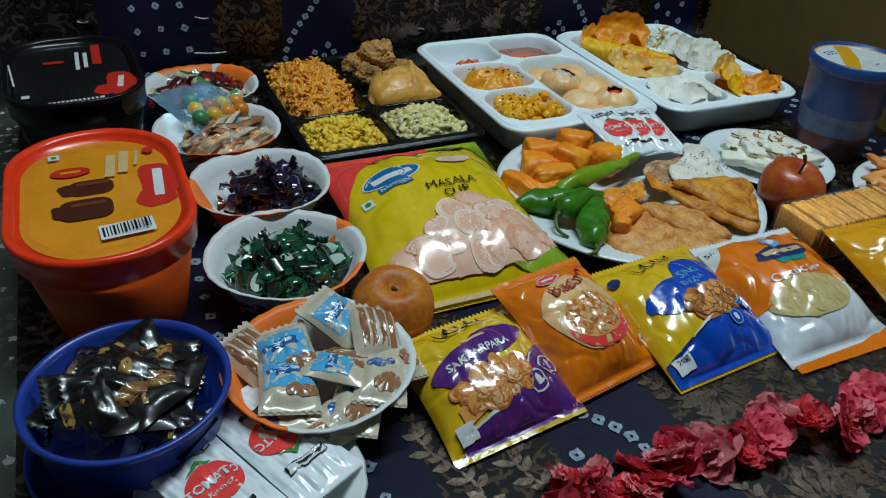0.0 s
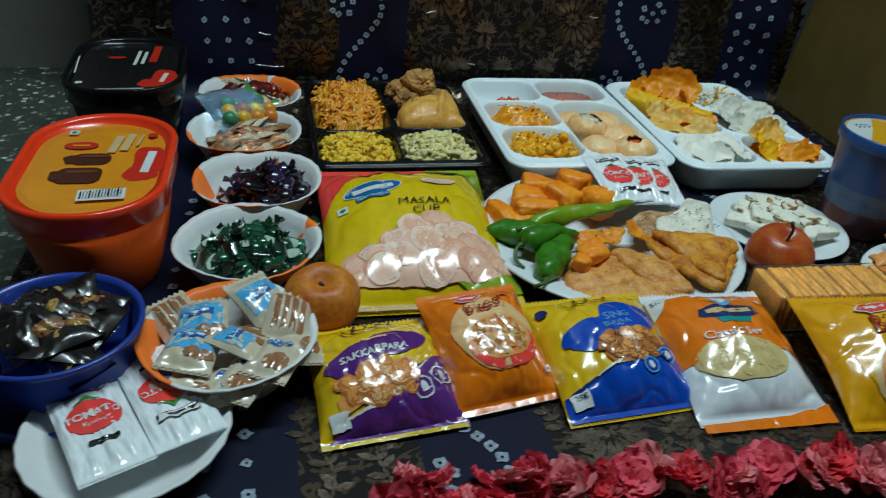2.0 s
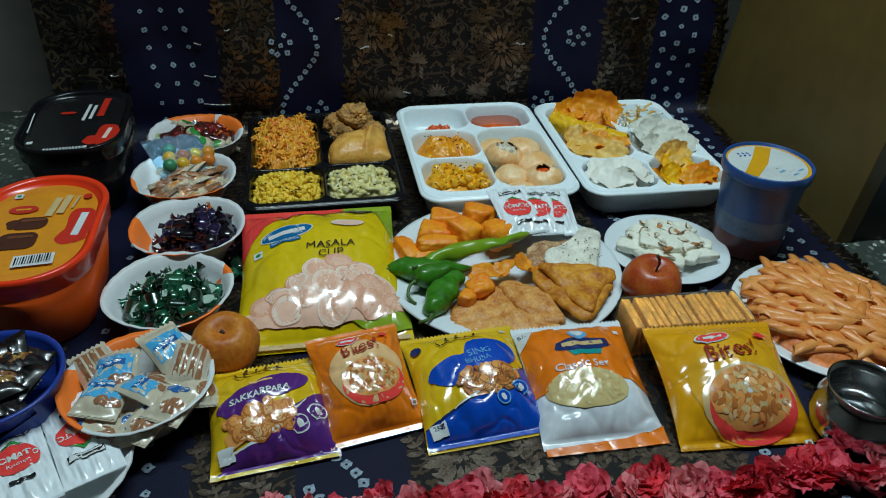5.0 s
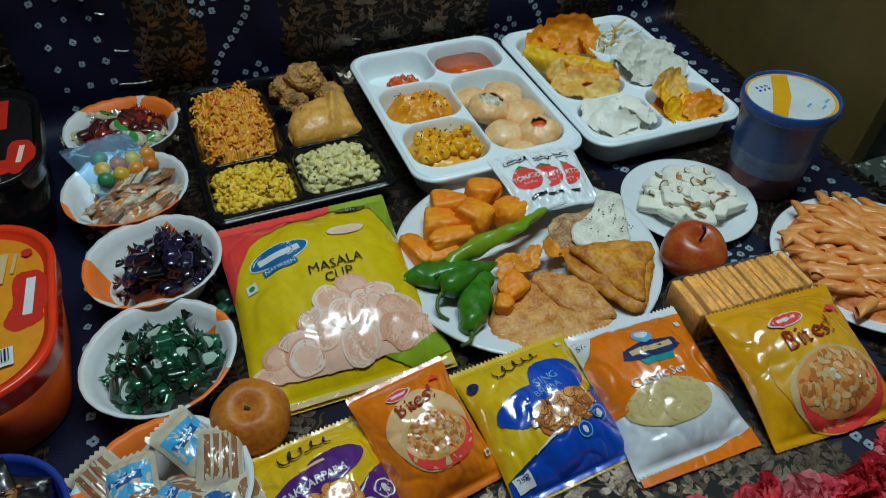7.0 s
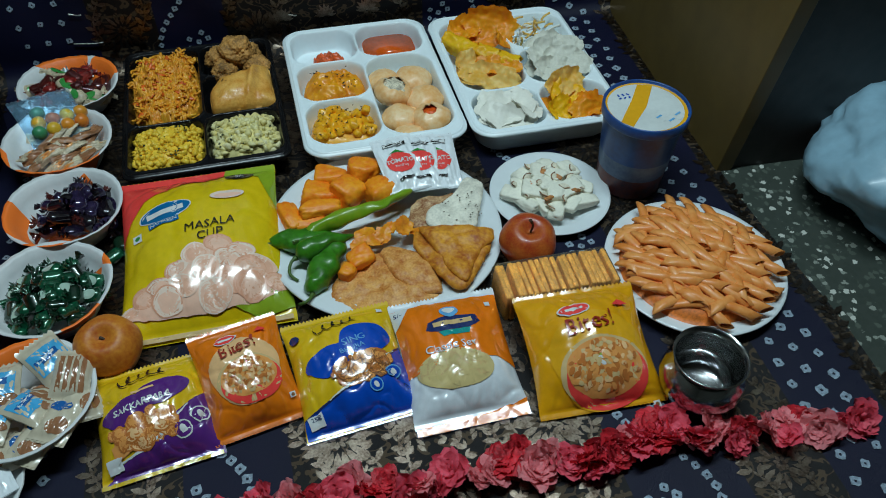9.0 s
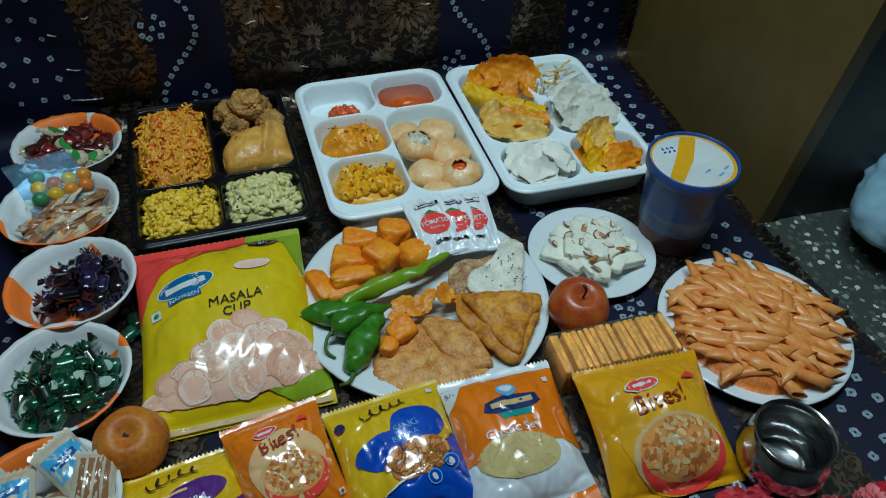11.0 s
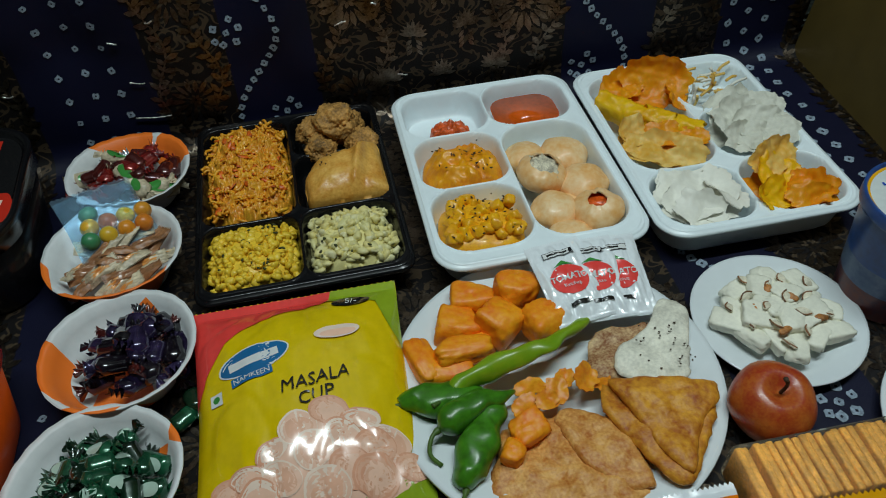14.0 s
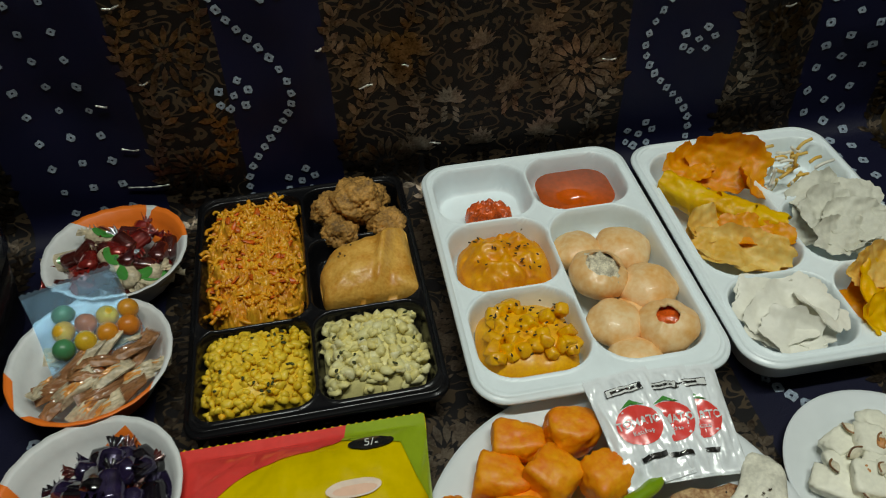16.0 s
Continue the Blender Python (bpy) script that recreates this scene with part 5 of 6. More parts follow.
for i in range(70):
    b = blob(rnd(0.0012, 0.0026), 0.0009, 0.0007, 0.2, 1.5, 1, i)
    if i < 26:
        p_ = (-0.050 + rnd(-0.03, 0.03), -0.002 + rnd(-0.024, 0.028), 0.041)
    else:
        p_ = (-0.050 + rnd(-0.034, 0.034), -0.083 + rnd(-0.030, 0.030), 0.0355)
    join_into(bm, b, pose(*p_, 0, rnd(-20, 20), rnd(0, 180)))
    b.free()
solo("mustard_seeds", bm, m_stem, T1, "dark mustard and cumin seeds on curry", "seeds", kind="stuff")


def puri(m, r, broken, seed, deep):
    t = thing("puri", m, "crisp hollow puri" + (", broken open and filled," if broken else "") + " in a tray", "puri", "puris")
    prof = []
    for k in range(17):
        a = math.pi * (0.0 if not broken else broken) + (math.pi - math.pi * (broken or 0)) * k / 16
        prof.append((r * math.sin(a), r * 0.66 * math.cos(a)))
    bm = lathe(prof, 36, None)
    for v in bm.verts:
        n = noise.noise(v.co * 60 + Vector((seed, 0, 0)))
        v.co *= 1 + 0.10 * n + 0.03 * noise.noise(v.co * 170 + Vector((seed, 2, 0)))
        if broken and v.co.z > 0.3 * r:
            v.co.z += 0.004 * noise.noise(Vector((math.atan2(v.co.y, v.co.x) * 2.0, seed, 3)))
    if broken:
        inner = bm.copy()
        for f in inner.faces:
            f.normal_flip()
        join_into(bm, inner, Matrix.Scale(0.95, 4))
        inner.free()
    part("shell", bm, m_puri, t)
    if broken:
        o = part("filling", blob(r * (0.6 if deep else 0.70), r * (0.6 if deep else 0.70), r * 0.26, 0.25, 3, 4, seed, 0.2), m_chut if deep else m_filling, t)
        o.location.z = r * (0.20 if deep else 0.26)


for i, (u, v, z, r, br) in enumerate(((0.611, 0.812, 0.028, 0.024, 0), (0.653, 0.806, 0.028, 0.027, 0), (0.615, 0.769, 0.040, 0.0265, 0.20), (0.655, 0.752, 0.031, 0.026, 0), (0.613, 0.719, 0.032, 0.0245, 0), (0.653, 0.704, 0.036, 0.026, 0.12), (0.619, 0.682, 0.028, 0.0225, 0), (0.637, 0.734, 0.020, 0.020, 0))):
    puri(at(u, v, z, 50 * i, 8 * (i % 3) - 8, 10 * (i % 2) - 5), r, br, i * 1.7, i == 5)


def two_sided(rows, thick):
    """Thin sheet with an upper and a lower skin, closed round its edge."""
    n, k = len(rows), len(rows[0])
    bm = from_grid(rows)
    low = from_grid([[Vector(p) - Vector((0, 0, thick)) for p in row] for row in rows])
    for f in low.faces:
        f.normal_flip()
    join_into(bm, low, Matrix())
    low.free()
    bm.verts.ensure_lookup_table()
    ring = [j for j in range(k)] + [i * k + k - 1 for i in range(1, n)] + [(n - 1) * k + j for j in range(k - 2, -1, -1)] + [i * k for i in range(n - 2, 0, -1)]
    pts = [bm.verts[i].co.copy() for i in ring]
    top = [bm.verts.new(p) for p in pts]
    bot = [bm.verts.new(p - Vector((0, 0, thick))) for p in pts]
    for i in range(len(ring)):
        j = (i + 1) % len(ring)
        bm.faces.new((top[i], bot[i], bot[j], top[j]))
    return bm


def crisp(w, d, amp, curl, seed, n=38):
    """Blistered, curled sheet of fried papad."""
    rows = []
    for j in range(n + 1):
        row = []
        for i in range(n + 1):
            a, b = 2 * i / n - 1, 2 * j / n - 1
            x, y = a * math.sqrt(1 - 0.45 * b * b), b * math.sqrt(1 - 0.45 * a * a)
            rim = min(1.0, math.hypot(x, y))
            e = 1 + 0.22 * noise.noise(Vector((2.2 * a, 2.2 * b, seed + 1))) * rim + 0.06 * noise.noise(Vector((7 * a, 7 * b, seed))) * rim
            x, y = x * w / 2 * e, y * d / 2 * e
            z = 1.1 * amp * noise.noise(Vector((x * 45, y * 45, seed))) + 0.28 * amp * noise.noise(Vector((x * 140, y * 140, seed)))
            if curl:
                ang = y * curl
                z += (1 - math.cos(ang)) / curl
                y = math.sin(ang) / curl
            row.append((x, y, z))
        rows.append(row)
    return two_sided(rows, 0.0009)


m_papy = mat("yellow_papad", (1.0, 0.64, 0.008), 0.45, var=0.2, scale=30, bump=0.3, bscale=140, color2=(0.96, 0.50, 0.004), thin_light=0.22)
m_papo = mat("orange_papad", (0.96, 0.44, 0.010), 0.45, var=0.25, scale=30, bump=0.3, bscale=140, color2=(0.90, 0.28, 0.005), thin_light=0.22)
m_papb = mat("tan_papad", (0.96, 0.70, 0.22), 0.5, var=0.25, scale=40, bump=0.4, bscale=160, color2=(0.92, 0.50, 0.05), thin_light=0.22)
m_papw = mat("white_papad", (0.84, 0.82, 0.72), 0.5, var=0.04, scale=40, bump=0.2, bscale=160, thin_light=0.0)
m_ricew = mat("rice_cracker", (0.68, 0.67, 0.57), 0.6, var=0.06, scale=60, bump=0.3, bscale=220, thin_light=0.0)


def put_crisp(m, w, d, amp, curl, seed, material, label):
    solo("papad", crisp(w, d, amp, curl, seed), material, m, label, "papad", "fried papads")


def roll(m, L, R, seed, material, label):
    """Papad rolled loosely into a tube."""
    rows = []
    for j in range(41):
        s = j / 40
        row = []
        for i in range(37):
            a = 5.9 * i / 36 - 1.2
            r = R * (1 + 0.10 * i / 36) * (0.85 + 0.3 * math.sin(math.pi * s)) + 0.003 * noise.noise(Vector((s * 6, a * 1.6, seed))) + 0.0016 * noise.noise(Vector((s * 17, a * 4, seed)))
            row.append((L * (s - 0.5) + 0.004 * noise.noise(Vector((a, 3 * round(s), seed))), r * math.cos(a), r * math.sin(a) + 0.004 * math.sin(3 * s + seed)))
        rows.append(row)
    bm = two_sided(rows, 0.0009)
    solo("papad", bm, material, m, label, "papad", "fried papads")


L2 = "curled fried papad crisp in a white tray well"
put_crisp(at(0.757, 0.786, 0.030, -30, -4, 5), 0.094, 0.074, 0.008, 8, 1, m_papb, "tan " + L2)
put_crisp(at(0.752, 0.772, 0.040, -28, 22, 0), 0.090, 0.044, 0.010, 24, 2, m_papb, "tan " + L2)
put_crisp(at(0.772, 0.786, 0.044, -30, 10, -6), 0.070, 0.036, 0.009, 30, 7, m_papo, "tan-orange " + L2)
put_crisp(at(0.735, 0.806, 0.042, 20, 30, 10), 0.044, 0.040, 0.009, 26, 17, m_papb, "tan " + L2)
roll(at(0.742, 0.846, 0.044, -52, 0, 0), 0.074, 0.0125, 3, m_papy, "yellow rolled papad in a white tray well")
roll(at(0.780, 0.810, 0.044, -35, 0, 4), 0.066, 0.0120, 9, m_papy, "yellow rolled papad in a white tray well")
put_crisp(at(0.788, 0.878, 0.052, -20, 52, 0), 0.078, 0.066, 0.007, 24, 5, m_papo, "orange " + L2)
put_crisp(at(0.752, 0.888, 0.046, 20, 20, -12), 0.052, 0.046, 0.009, 30, 6, m_papo, "orange " + L2)
put_crisp(at(0.800, 0.850, 0.046, 70, 30, 12), 0.054, 0.034, 0.009, 34, 16, m_papo, "orange " + L2)
put_crisp(T2 @ pose(-0.048, -0.092, 0.024, 4, 4, 0), 0.088, 0.080, 0.004, 8, 8, m_papw, "white " + L2)
put_crisp(at(0.758, 0.694, 0.040, 20, 4, -8), 0.082, 0.060, 0.004, 14, 9, m_papw, "white " + L2)
put_crisp(at(0.748, 0.672, 0.040, -40, 24, 14), 0.052, 0.044, 0.004, 26, 10, m_papw, "white " + L2)
put_crisp(at(0.782, 0.690, 0.042, 100, 20, 0), 0.050, 0.040, 0.004, 28, 18, m_papw, "white " + L2)
put_crisp(at(0.846, 0.686, 0.030, 10, 6, 0), 0.082, 0.074, 0.009, 12, 11, m_papo, "orange " + L2)
put_crisp(at(0.842, 0.696, 0.042, 60, 24, -8), 0.076, 0.056, 0.010, 22, 12, m_papy, "orange-yellow " + L2)
put_crisp(at(0.862, 0.676, 0.042, 120, -20, 18), 0.060, 0.046, 0.010, 28, 13, m_papo, "orange " + L2)
put_crisp(at(0.848, 0.720, 0.052, 20, 46, 0), 0.066, 0.040, 0.009, 26, 14, m_papb, "tan " + L2)
put_crisp(at(0.826, 0.674, 0.044, 30, 40, 10), 0.046, 0.036, 0.008, 34, 19, m_papy, "orange-yellow " + L2)
put_crisp(at(0.858, 0.660, 0.044, -20, 36, 0), 0.050, 0.030, 0.008, 38, 20, m_papo, "orange " + L2)
for i, (u, v, z, w, d, rz, rx) in enumerate(((0.864, 0.792, 0.030, 0.086, 0.084, 0, 0), (0.862, 0.824, 0.044, 0.070, 0.046, 10, 24), (0.884, 0.806, 0.046, 0.056, 0.050, -30, 16), (0.850, 0.800, 0.048, 0.060, 0.044, 20, 30), (0.872, 0.782, 0.046, 0.066, 0.044, -12, 28), (0.850, 0.768, 0.042, 0.058, 0.040, 8, 34), (0.886, 0.770, 0.042, 0.050, 0.040, -20, 20))):
    solo("rice_cracker", crisp(w, d, 0.008, 14, 30 + i, 40), m_ricew, at(u, v, z, rz, rx, 4 * (i % 3) - 4), "crumpled white rice cracker in a white tray well", "cracker", "rice crackers")
for i in range(34):
    pts = [(0, 0, 0), (0.008, rnd(-0.002, 0.002), 0.002), (rnd(0.014, 0.022), rnd(-0.004, 0.004), 0.0)]
    solo("fried_stick", tube_mesh(curve3(pts, 6), 0.0017, 6), m_papb if i % 2 else m_papw, at(0.850 + rnd(-0.026, 0.036), 0.874 + rnd(-0.026, 0.026), 0.026 + rnd(0, 0.022), rnd(-20, 20), rnd(-40, 20), rnd(0, 360)), "thin pale fried stick in a white tray well", "fried stick", "fried sticks")

# ---- food on the large plate ----
m_pak = mat("orange_fritter", (0.94, 0.37, 0.010), 0.48, var=0.22, scale=38, bump=0.5, bscale=190, color2=(0.82, 0.17, 0.003))


for i, (u, v, z, a, b, c, rz) in enumerate(((0.504, 0.626, 0.028, 0.023, 0.017, 0.015, -12), (0.545, 0.626, 0.030, 0.024, 0.020, 0.018, 10), (0.522, 0.594, 0.030, 0.021, 0.020, 0.018, 40), (0.486, 0.602, 0.026, 0.022, 0.018, 0.015, -20), (0.558, 0.586, 0.031, 0.023, 0.021, 0.019, 15),
                                            (0.580, 0.592, 0.027, 0.011, 0.013, 0.011, 0), (0.482, 0.571, 0.033, 0.029, 0.014, 0.012, 6), (0.447, 0.571, 0.026, 0.013, 0.026, 0.013, 12), (0.465, 0.557, 0.022, 0.026, 0.013, 0.012, -12), (0.497, 0.583, 0.022, 0.017, 0.014, 0.012, 30))):
    solo("fritter", chunk(a, b, c, i * 7 + 3), m_pak, at(u, v, z, rz, 8 * (i % 3) - 8, 6), "puffed orange fritter with crinkled skin on the plate", "fritter", "orange fritters")

m_chil = mat("green_chilli", (0.15, 0.30, 0.008), 0.3, var=0.25, scale=25, coat=0.15, color2=(0.24, 0.34, 0.012), bump=0.3, bscale=90)
m_caps = mat("dark_green_chilli", (0.05, 0.20, 0.010), 0.3, var=0.25, scale=30, coat=0.15, bump=0.35, bscale=80)
m_cst = mat("green_stalk", (0.06, 0.12, 0.015), 0.5, var=0.2)


def chilli(path, radii, skin, stalk, label):
    t = thing("green_chilli", at(0, 0, 0), label, "chilli", "green chillies")
    n = 30
    radii = [0.84 * x for x in radii]
    rr = [radii[min(int(k / n * (len(radii) - 1)), len(radii) - 2)] * (1 - (k / n * (len(radii) - 1)) % 1) + radii[min(int(k / n * (len(radii) - 1)) + 1, len(radii) - 1)] * ((k / n * (len(radii) - 1)) % 1) if k < n else radii[-1] for k in range(n + 1)]
    bm = tube_mesh(curve3(path, n), rr, 18)
    for v in bm.verts:
        v.co += Vector((noise.noise(v.co * 50), noise.noise(v.co * 50 + Vector((9, 0, 0))), noise.noise(v.co * 50 + Vector((0, 9, 0))))) * 0.0050
    part("flesh", bm, skin, t)
    part("stalk", tube_mesh(curve3(stalk, 12), [0.003] * 3 + [0.0018] * 9 + [0.0022], 8), m_cst, t, "curved green stalk")


chilli([(0.462, 0.530, 0.036), (0.495, 0.541, 0.040), (0.530, 0.548, 0.041), (0.564, 0.559, 0.039), (0.590, 0.575, 0.036), (0.614, 0.596, 0.035)], [0.0075, 0.0105, 0.0105, 0.0095, 0.008, 0.0065, 0.0045, 0.0012], m_chil,
       [(0.464, 0.530, 0.036), (0.452, 0.522, 0.038), (0.445, 0.518, 0.040)], "long light green chilli lying across the plate")
chilli([(0.420, 0.531, 0.030), (0.436, 0.532, 0.030), (0.458, 0.528, 0.030), (0.482, 0.524, 0.028), (0.502, 0.528, 0.026)], [0.006, 0.0145, 0.0175, 0.0165, 0.011, 0.002], m_caps,
       [(0.424, 0.531, 0.030), (0.415, 0.532, 0.031), (0.405, 0.534, 0.034)], "fat dark green stuffed chilli on the plate")
chilli([(0.455, 0.450, 0.026), (0.461, 0.464, 0.028), (0.472, 0.482, 0.028), (0.486, 0.502, 0.027), (0.502, 0.524, 0.025)], [0.005, 0.0150, 0.0180, 0.0165, 0.0125, 0.003], m_caps,
       [(0.456, 0.453, 0.026), (0.452, 0.444, 0.028), (0.446, 0.438, 0.030), (0.440, 0.440, 0.026)], "fat dark green chilli with a hooked stalk on the plate")
chilli([(0.446, 0.500, 0.034), (0.456, 0.505, 0.036), (0.474, 0.513, 0.036), (0.494, 0.519, 0.033), (0.512, 0.524, 0.028)], [0.005, 0.0135, 0.0150, 0.0125, 0.008, 0.002], m_caps,
       [(0.448, 0.501, 0.034), (0.439, 0.495, 0.034), (0.435, 0.484, 0.028), (0.442, 0.476, 0.022)], "short dark green chilli with a long hooked stalk")

m_bread = mat("fried_bread", (0.80, 0.42, 0.12), 0.5, var=0.2, scale=65, bump=1.0, bscale=260, color2=(0.45, 0.135, 0.016), spec=0.4)
m_bread2 = mat("browned_bread", (0.78, 0.36, 0.03), 0.5, var=0.3, scale=38, bump=0.9, bscale=300, color2=(0.36, 0.085, 0.008), spec=0.4)


def slab(w, d, h, seed, tri=False, lump=0.005):
    """Puffed flatbread, round or three-cornered, with some thickness."""
    n, k = 40, 14
    top, rows = [], []
    for s, hh in ((1, h), (-1, -0.003)):
        for j in range(k + 1):
            r = j / k if s > 0 else 1 - j / k
            row = []
            for i in range(n):
                a = 2 * math.pi * i / n
                e = 1 + 0.09 * noise.noise(Vector((math.cos(a) * 1.5, math.sin(a) * 1.5, seed)))
                if tri:
                    e *= min(1.3, 0.62 / max(0.4, math.cos((a + math.pi / 6 + math.pi / 3) % (2 * math.pi / 3) - math.pi / 3)))
                x, y = math.cos(a) * r * w / 2 * e, math.sin(a) * r * d / 2 * e
                z = hh * (1 - r ** 4) ** 0.5 + (lump * noise.noise(Vector((x * 42, y * 42, seed))) + 0.4 * lump * noise.noise(Vector((x * 110, y * 110, seed)))) * (1 if s > 0 else 0.3)
                row.append((x, y, z))
            rows.append(row)
    bm = from_grid(rows, True)
    bmesh.ops.remove_doubles(bm, verts=bm.verts, dist=1e-6)
    return bm




def corner_slab(corners, h, seed, lump=0.004, edge=0.06):
    """Flat piece of bread with a few soft corners and some thickness."""
    o = resample(corners, True, 0.004)
    for _ in range(3):
        o = [((o[i - 1][0] + 2 * o[i][0] + o[(i + 1) % len(o)][0]) / 4, (o[i - 1][1] + 2 * o[i][1] + o[(i + 1) % len(o)][1]) / 4) for i in range(len(o))]
    cx, cy = sum(p[0] for p in o) / len(o), sum(p[1] for p in o) / len(o)
    rows = []
    for top in (True, False):
        for j in range(15):
            r = j / 14 if top else 1 - j / 14
            row = []
            for x, y in o:
                e = 1 + edge * noise.noise(Vector((x * 60, y * 60, seed))) + 0.6 * edge * noise.noise(Vector((x * 170, y * 170, seed)))
                xx, yy = cx + (x - cx) * r * e, cy + (y - cy) * r * e
                w = lump * noise.noise(Vector((xx * 38, yy * 38, seed))) + 0.42 * lump * noise.noise(Vector((xx * 105, yy * 105, seed))) + 0.12 * lump * noise.noise(Vector((xx * 260, yy * 260, seed)))
                row.append((xx, yy, (h * (1 - r ** 5) ** 0.5 + w) if top else -0.002 + 0.4 * w))
            rows.append(row)
    bm = from_grid(rows, True)
    bmesh.ops.remove_doubles(bm, verts=bm.verts, dist=1e-6)
    return bm


m_dosa = mat("dosa_white", (0.80, 0.77, 0.64), 0.55, var=0.14, scale=60, bump=0.6, bscale=380)
m_dosa2 = mat("dosa_brown", (0.72, 0.50, 0.26), 0.6, var=0.4, scale=75, bump=1.0, bscale=330, color2=(0.22, 0.06, 0.012))
LEVEL = lambda z: at(0, 0, z)
solo("flatbread", corner_slab([(0.498, 0.500), (0.530, 0.500), (0.551, 0.506), (0.583, 0.488), (0.596, 0.456), (0.599, 0.415), (0.555, 0.404), (0.492, 0.408), (0.466, 0.438)], 0.008, 3.0, 0.007), m_bread, LEVEL(0.016), "puffed pale brown flatbread at the plate's edge", "flatbread")
solo("flatbread", corner_slab([(0.536, 0.496), (0.552, 0.503), (0.580, 0.486), (0.592, 0.452), (0.594, 0.420), (0.566, 0.424), (0.545, 0.452)], 0.005, 5.0, 0.005), m_bread, LEVEL(0.024), "folded flap of pale brown flatbread", "flatbread")
tri_bread = thing("flatbread", LEVEL(0.030), "browned folded three-cornered flatbread resting on the plate", "flatbread")
part("lower_fold", corner_slab([(0.580, 0.514), (0.640, 0.500), (0.668, 0.484), (0.660, 0.464), (0.616, 0.412), (0.602, 0.420), (0.574, 0.488)], 0.004, 8.0, 0.004), m_bread2, tri_bread)
o = part("upper_fold", corner_slab([(0.586, 0.512), (0.645, 0.500), (0.674, 0.488), (0.668, 0.474), (0.648, 0.462), (0.618, 0.418), (0.606, 0.436)], 0.004, 8.7, 0.005), m_bread2, tri_bread)
o.location.z = 0.006
solo("dosa_piece", corner_slab([(0.590, 0.562), (0.610, 0.568), (0.648, 0.562), (0.634, 0.536), (0.602, 0.514), (0.584, 0.516), (0.580, 0.538)], 0.003, 11.0, 0.004, 0.16), m_dosa2, LEVEL(0.026), "brown lacy pancake piece on the plate", "pancake")
solo("dosa_piece", corner_slab([(0.662, 0.582), (0.678, 0.577), (0.678, 0.556), (0.655, 0.500), (0.622, 0.490), (0.598, 0.520), (0.606, 0.543), (0.640, 0.553)], 0.003, 12.0, 0.004, 0.13), m_dosa, LEVEL(0.034), "white speckled pancake corner on the plate", "pancake")
bm = bmesh.new()
for i in range(26):
    b = blob(rnd(0.0008, 0.0016), 0.0008, 0.0005, 0.2, 1.5, 1, i)
    join_into(bm, b, at(0.642 + rnd(-0.022, 0.022), 0.530 + rnd(-0.024, 0.026), 0.0388, rnd(0, 180)))
    b.free()
solo("spice_specks", bm, m_stem, Matrix(), "dark spice specks on white pancake", "spice", kind="stuff")
m_chip = mat("orange_chip", (0.92, 0.40, 0.02), 0.42, var=0.22, scale=60, bump=0.4, bscale=190, color2=(0.78, 0.20, 0.006), thin_light=0.12)
for i, (u, v, s, rz) in enumerate(((0.527, 0.524, 0.026, 0), (0.545, 0.514, 0.026, 70), (0.572, 0.519, 0.027, 50), (0.557, 0.526, 0.020, 50), (0.518, 0.507, 0.024, 20), (0.535, 0.506, 0.020, 15), (0.586, 0.516, 0.020, 100))):
    solo("fried_chip", crisp(s, s * 0.8, 0.006, 26, 60 + i, 22), m_chip, at(u, v, 0.027 + 0.003 * (i % 3), rz, 12 * (i % 3) - 6, -9 * (i % 2)), "small crinkled orange fried chip on the plate", "fried chip", "orange fried chips")
for u, v, a, b, rz, k in ((0.514, 0.487, 0.017, 0.014, 20, 61), (0.497, 0.470, 0.012, 0.011, 60, 74)):
    solo("fritter", chunk(a, b, 0.011, k), m_pak, at(u, v, 0.028, rz, 8), "small orange fritter lying on flatbread", "fritter", "orange fritters")

# ---- sweets on the small plate ----
m_sweet = mat("white_sweet", (0.86, 0.84, 0.70), 0.5, var=0.06, scale=50, bump=0.3, bscale=140)
m_almond = mat("almond_flesh", (0.74, 0.68, 0.52), 0.5, var=0.15, scale=80)
m_nutb = mat("brown_nut", (0.50, 0.20, 0.05), 0.5, var=0.3, scale=90)
m_nut = mat("almond_skin", (0.26, 0.11, 0.04), 0.6, var=0.3, scale=80)


def sweet_piece(i):
    """Soft broken lump of milk sweet."""
    return chunk(rnd(0.014, 0.020), rnd(0.011, 0.016), rnd(0.006, 0.008), 100 + i, 5)


def almond(i):
    """Curved flake of almond with a pointed end."""
    L, W = rnd(0.011, 0.016), rnd(0.0055, 0.0075)
    rows = []
    for j in range(9):
        s = j / 8
        w = W * math.sin(math.pi * (0.08 + 0.90 * s)) ** 0.8 / 2
        rows.append([((s - 0.5) * L, c * w, 0.0016 * math.sin(math.pi * s) - 0.0008 * c * c) for c in (-1, -0.5, 0, 0.5, 1)])
    return two_sided(rows, 0.0011)


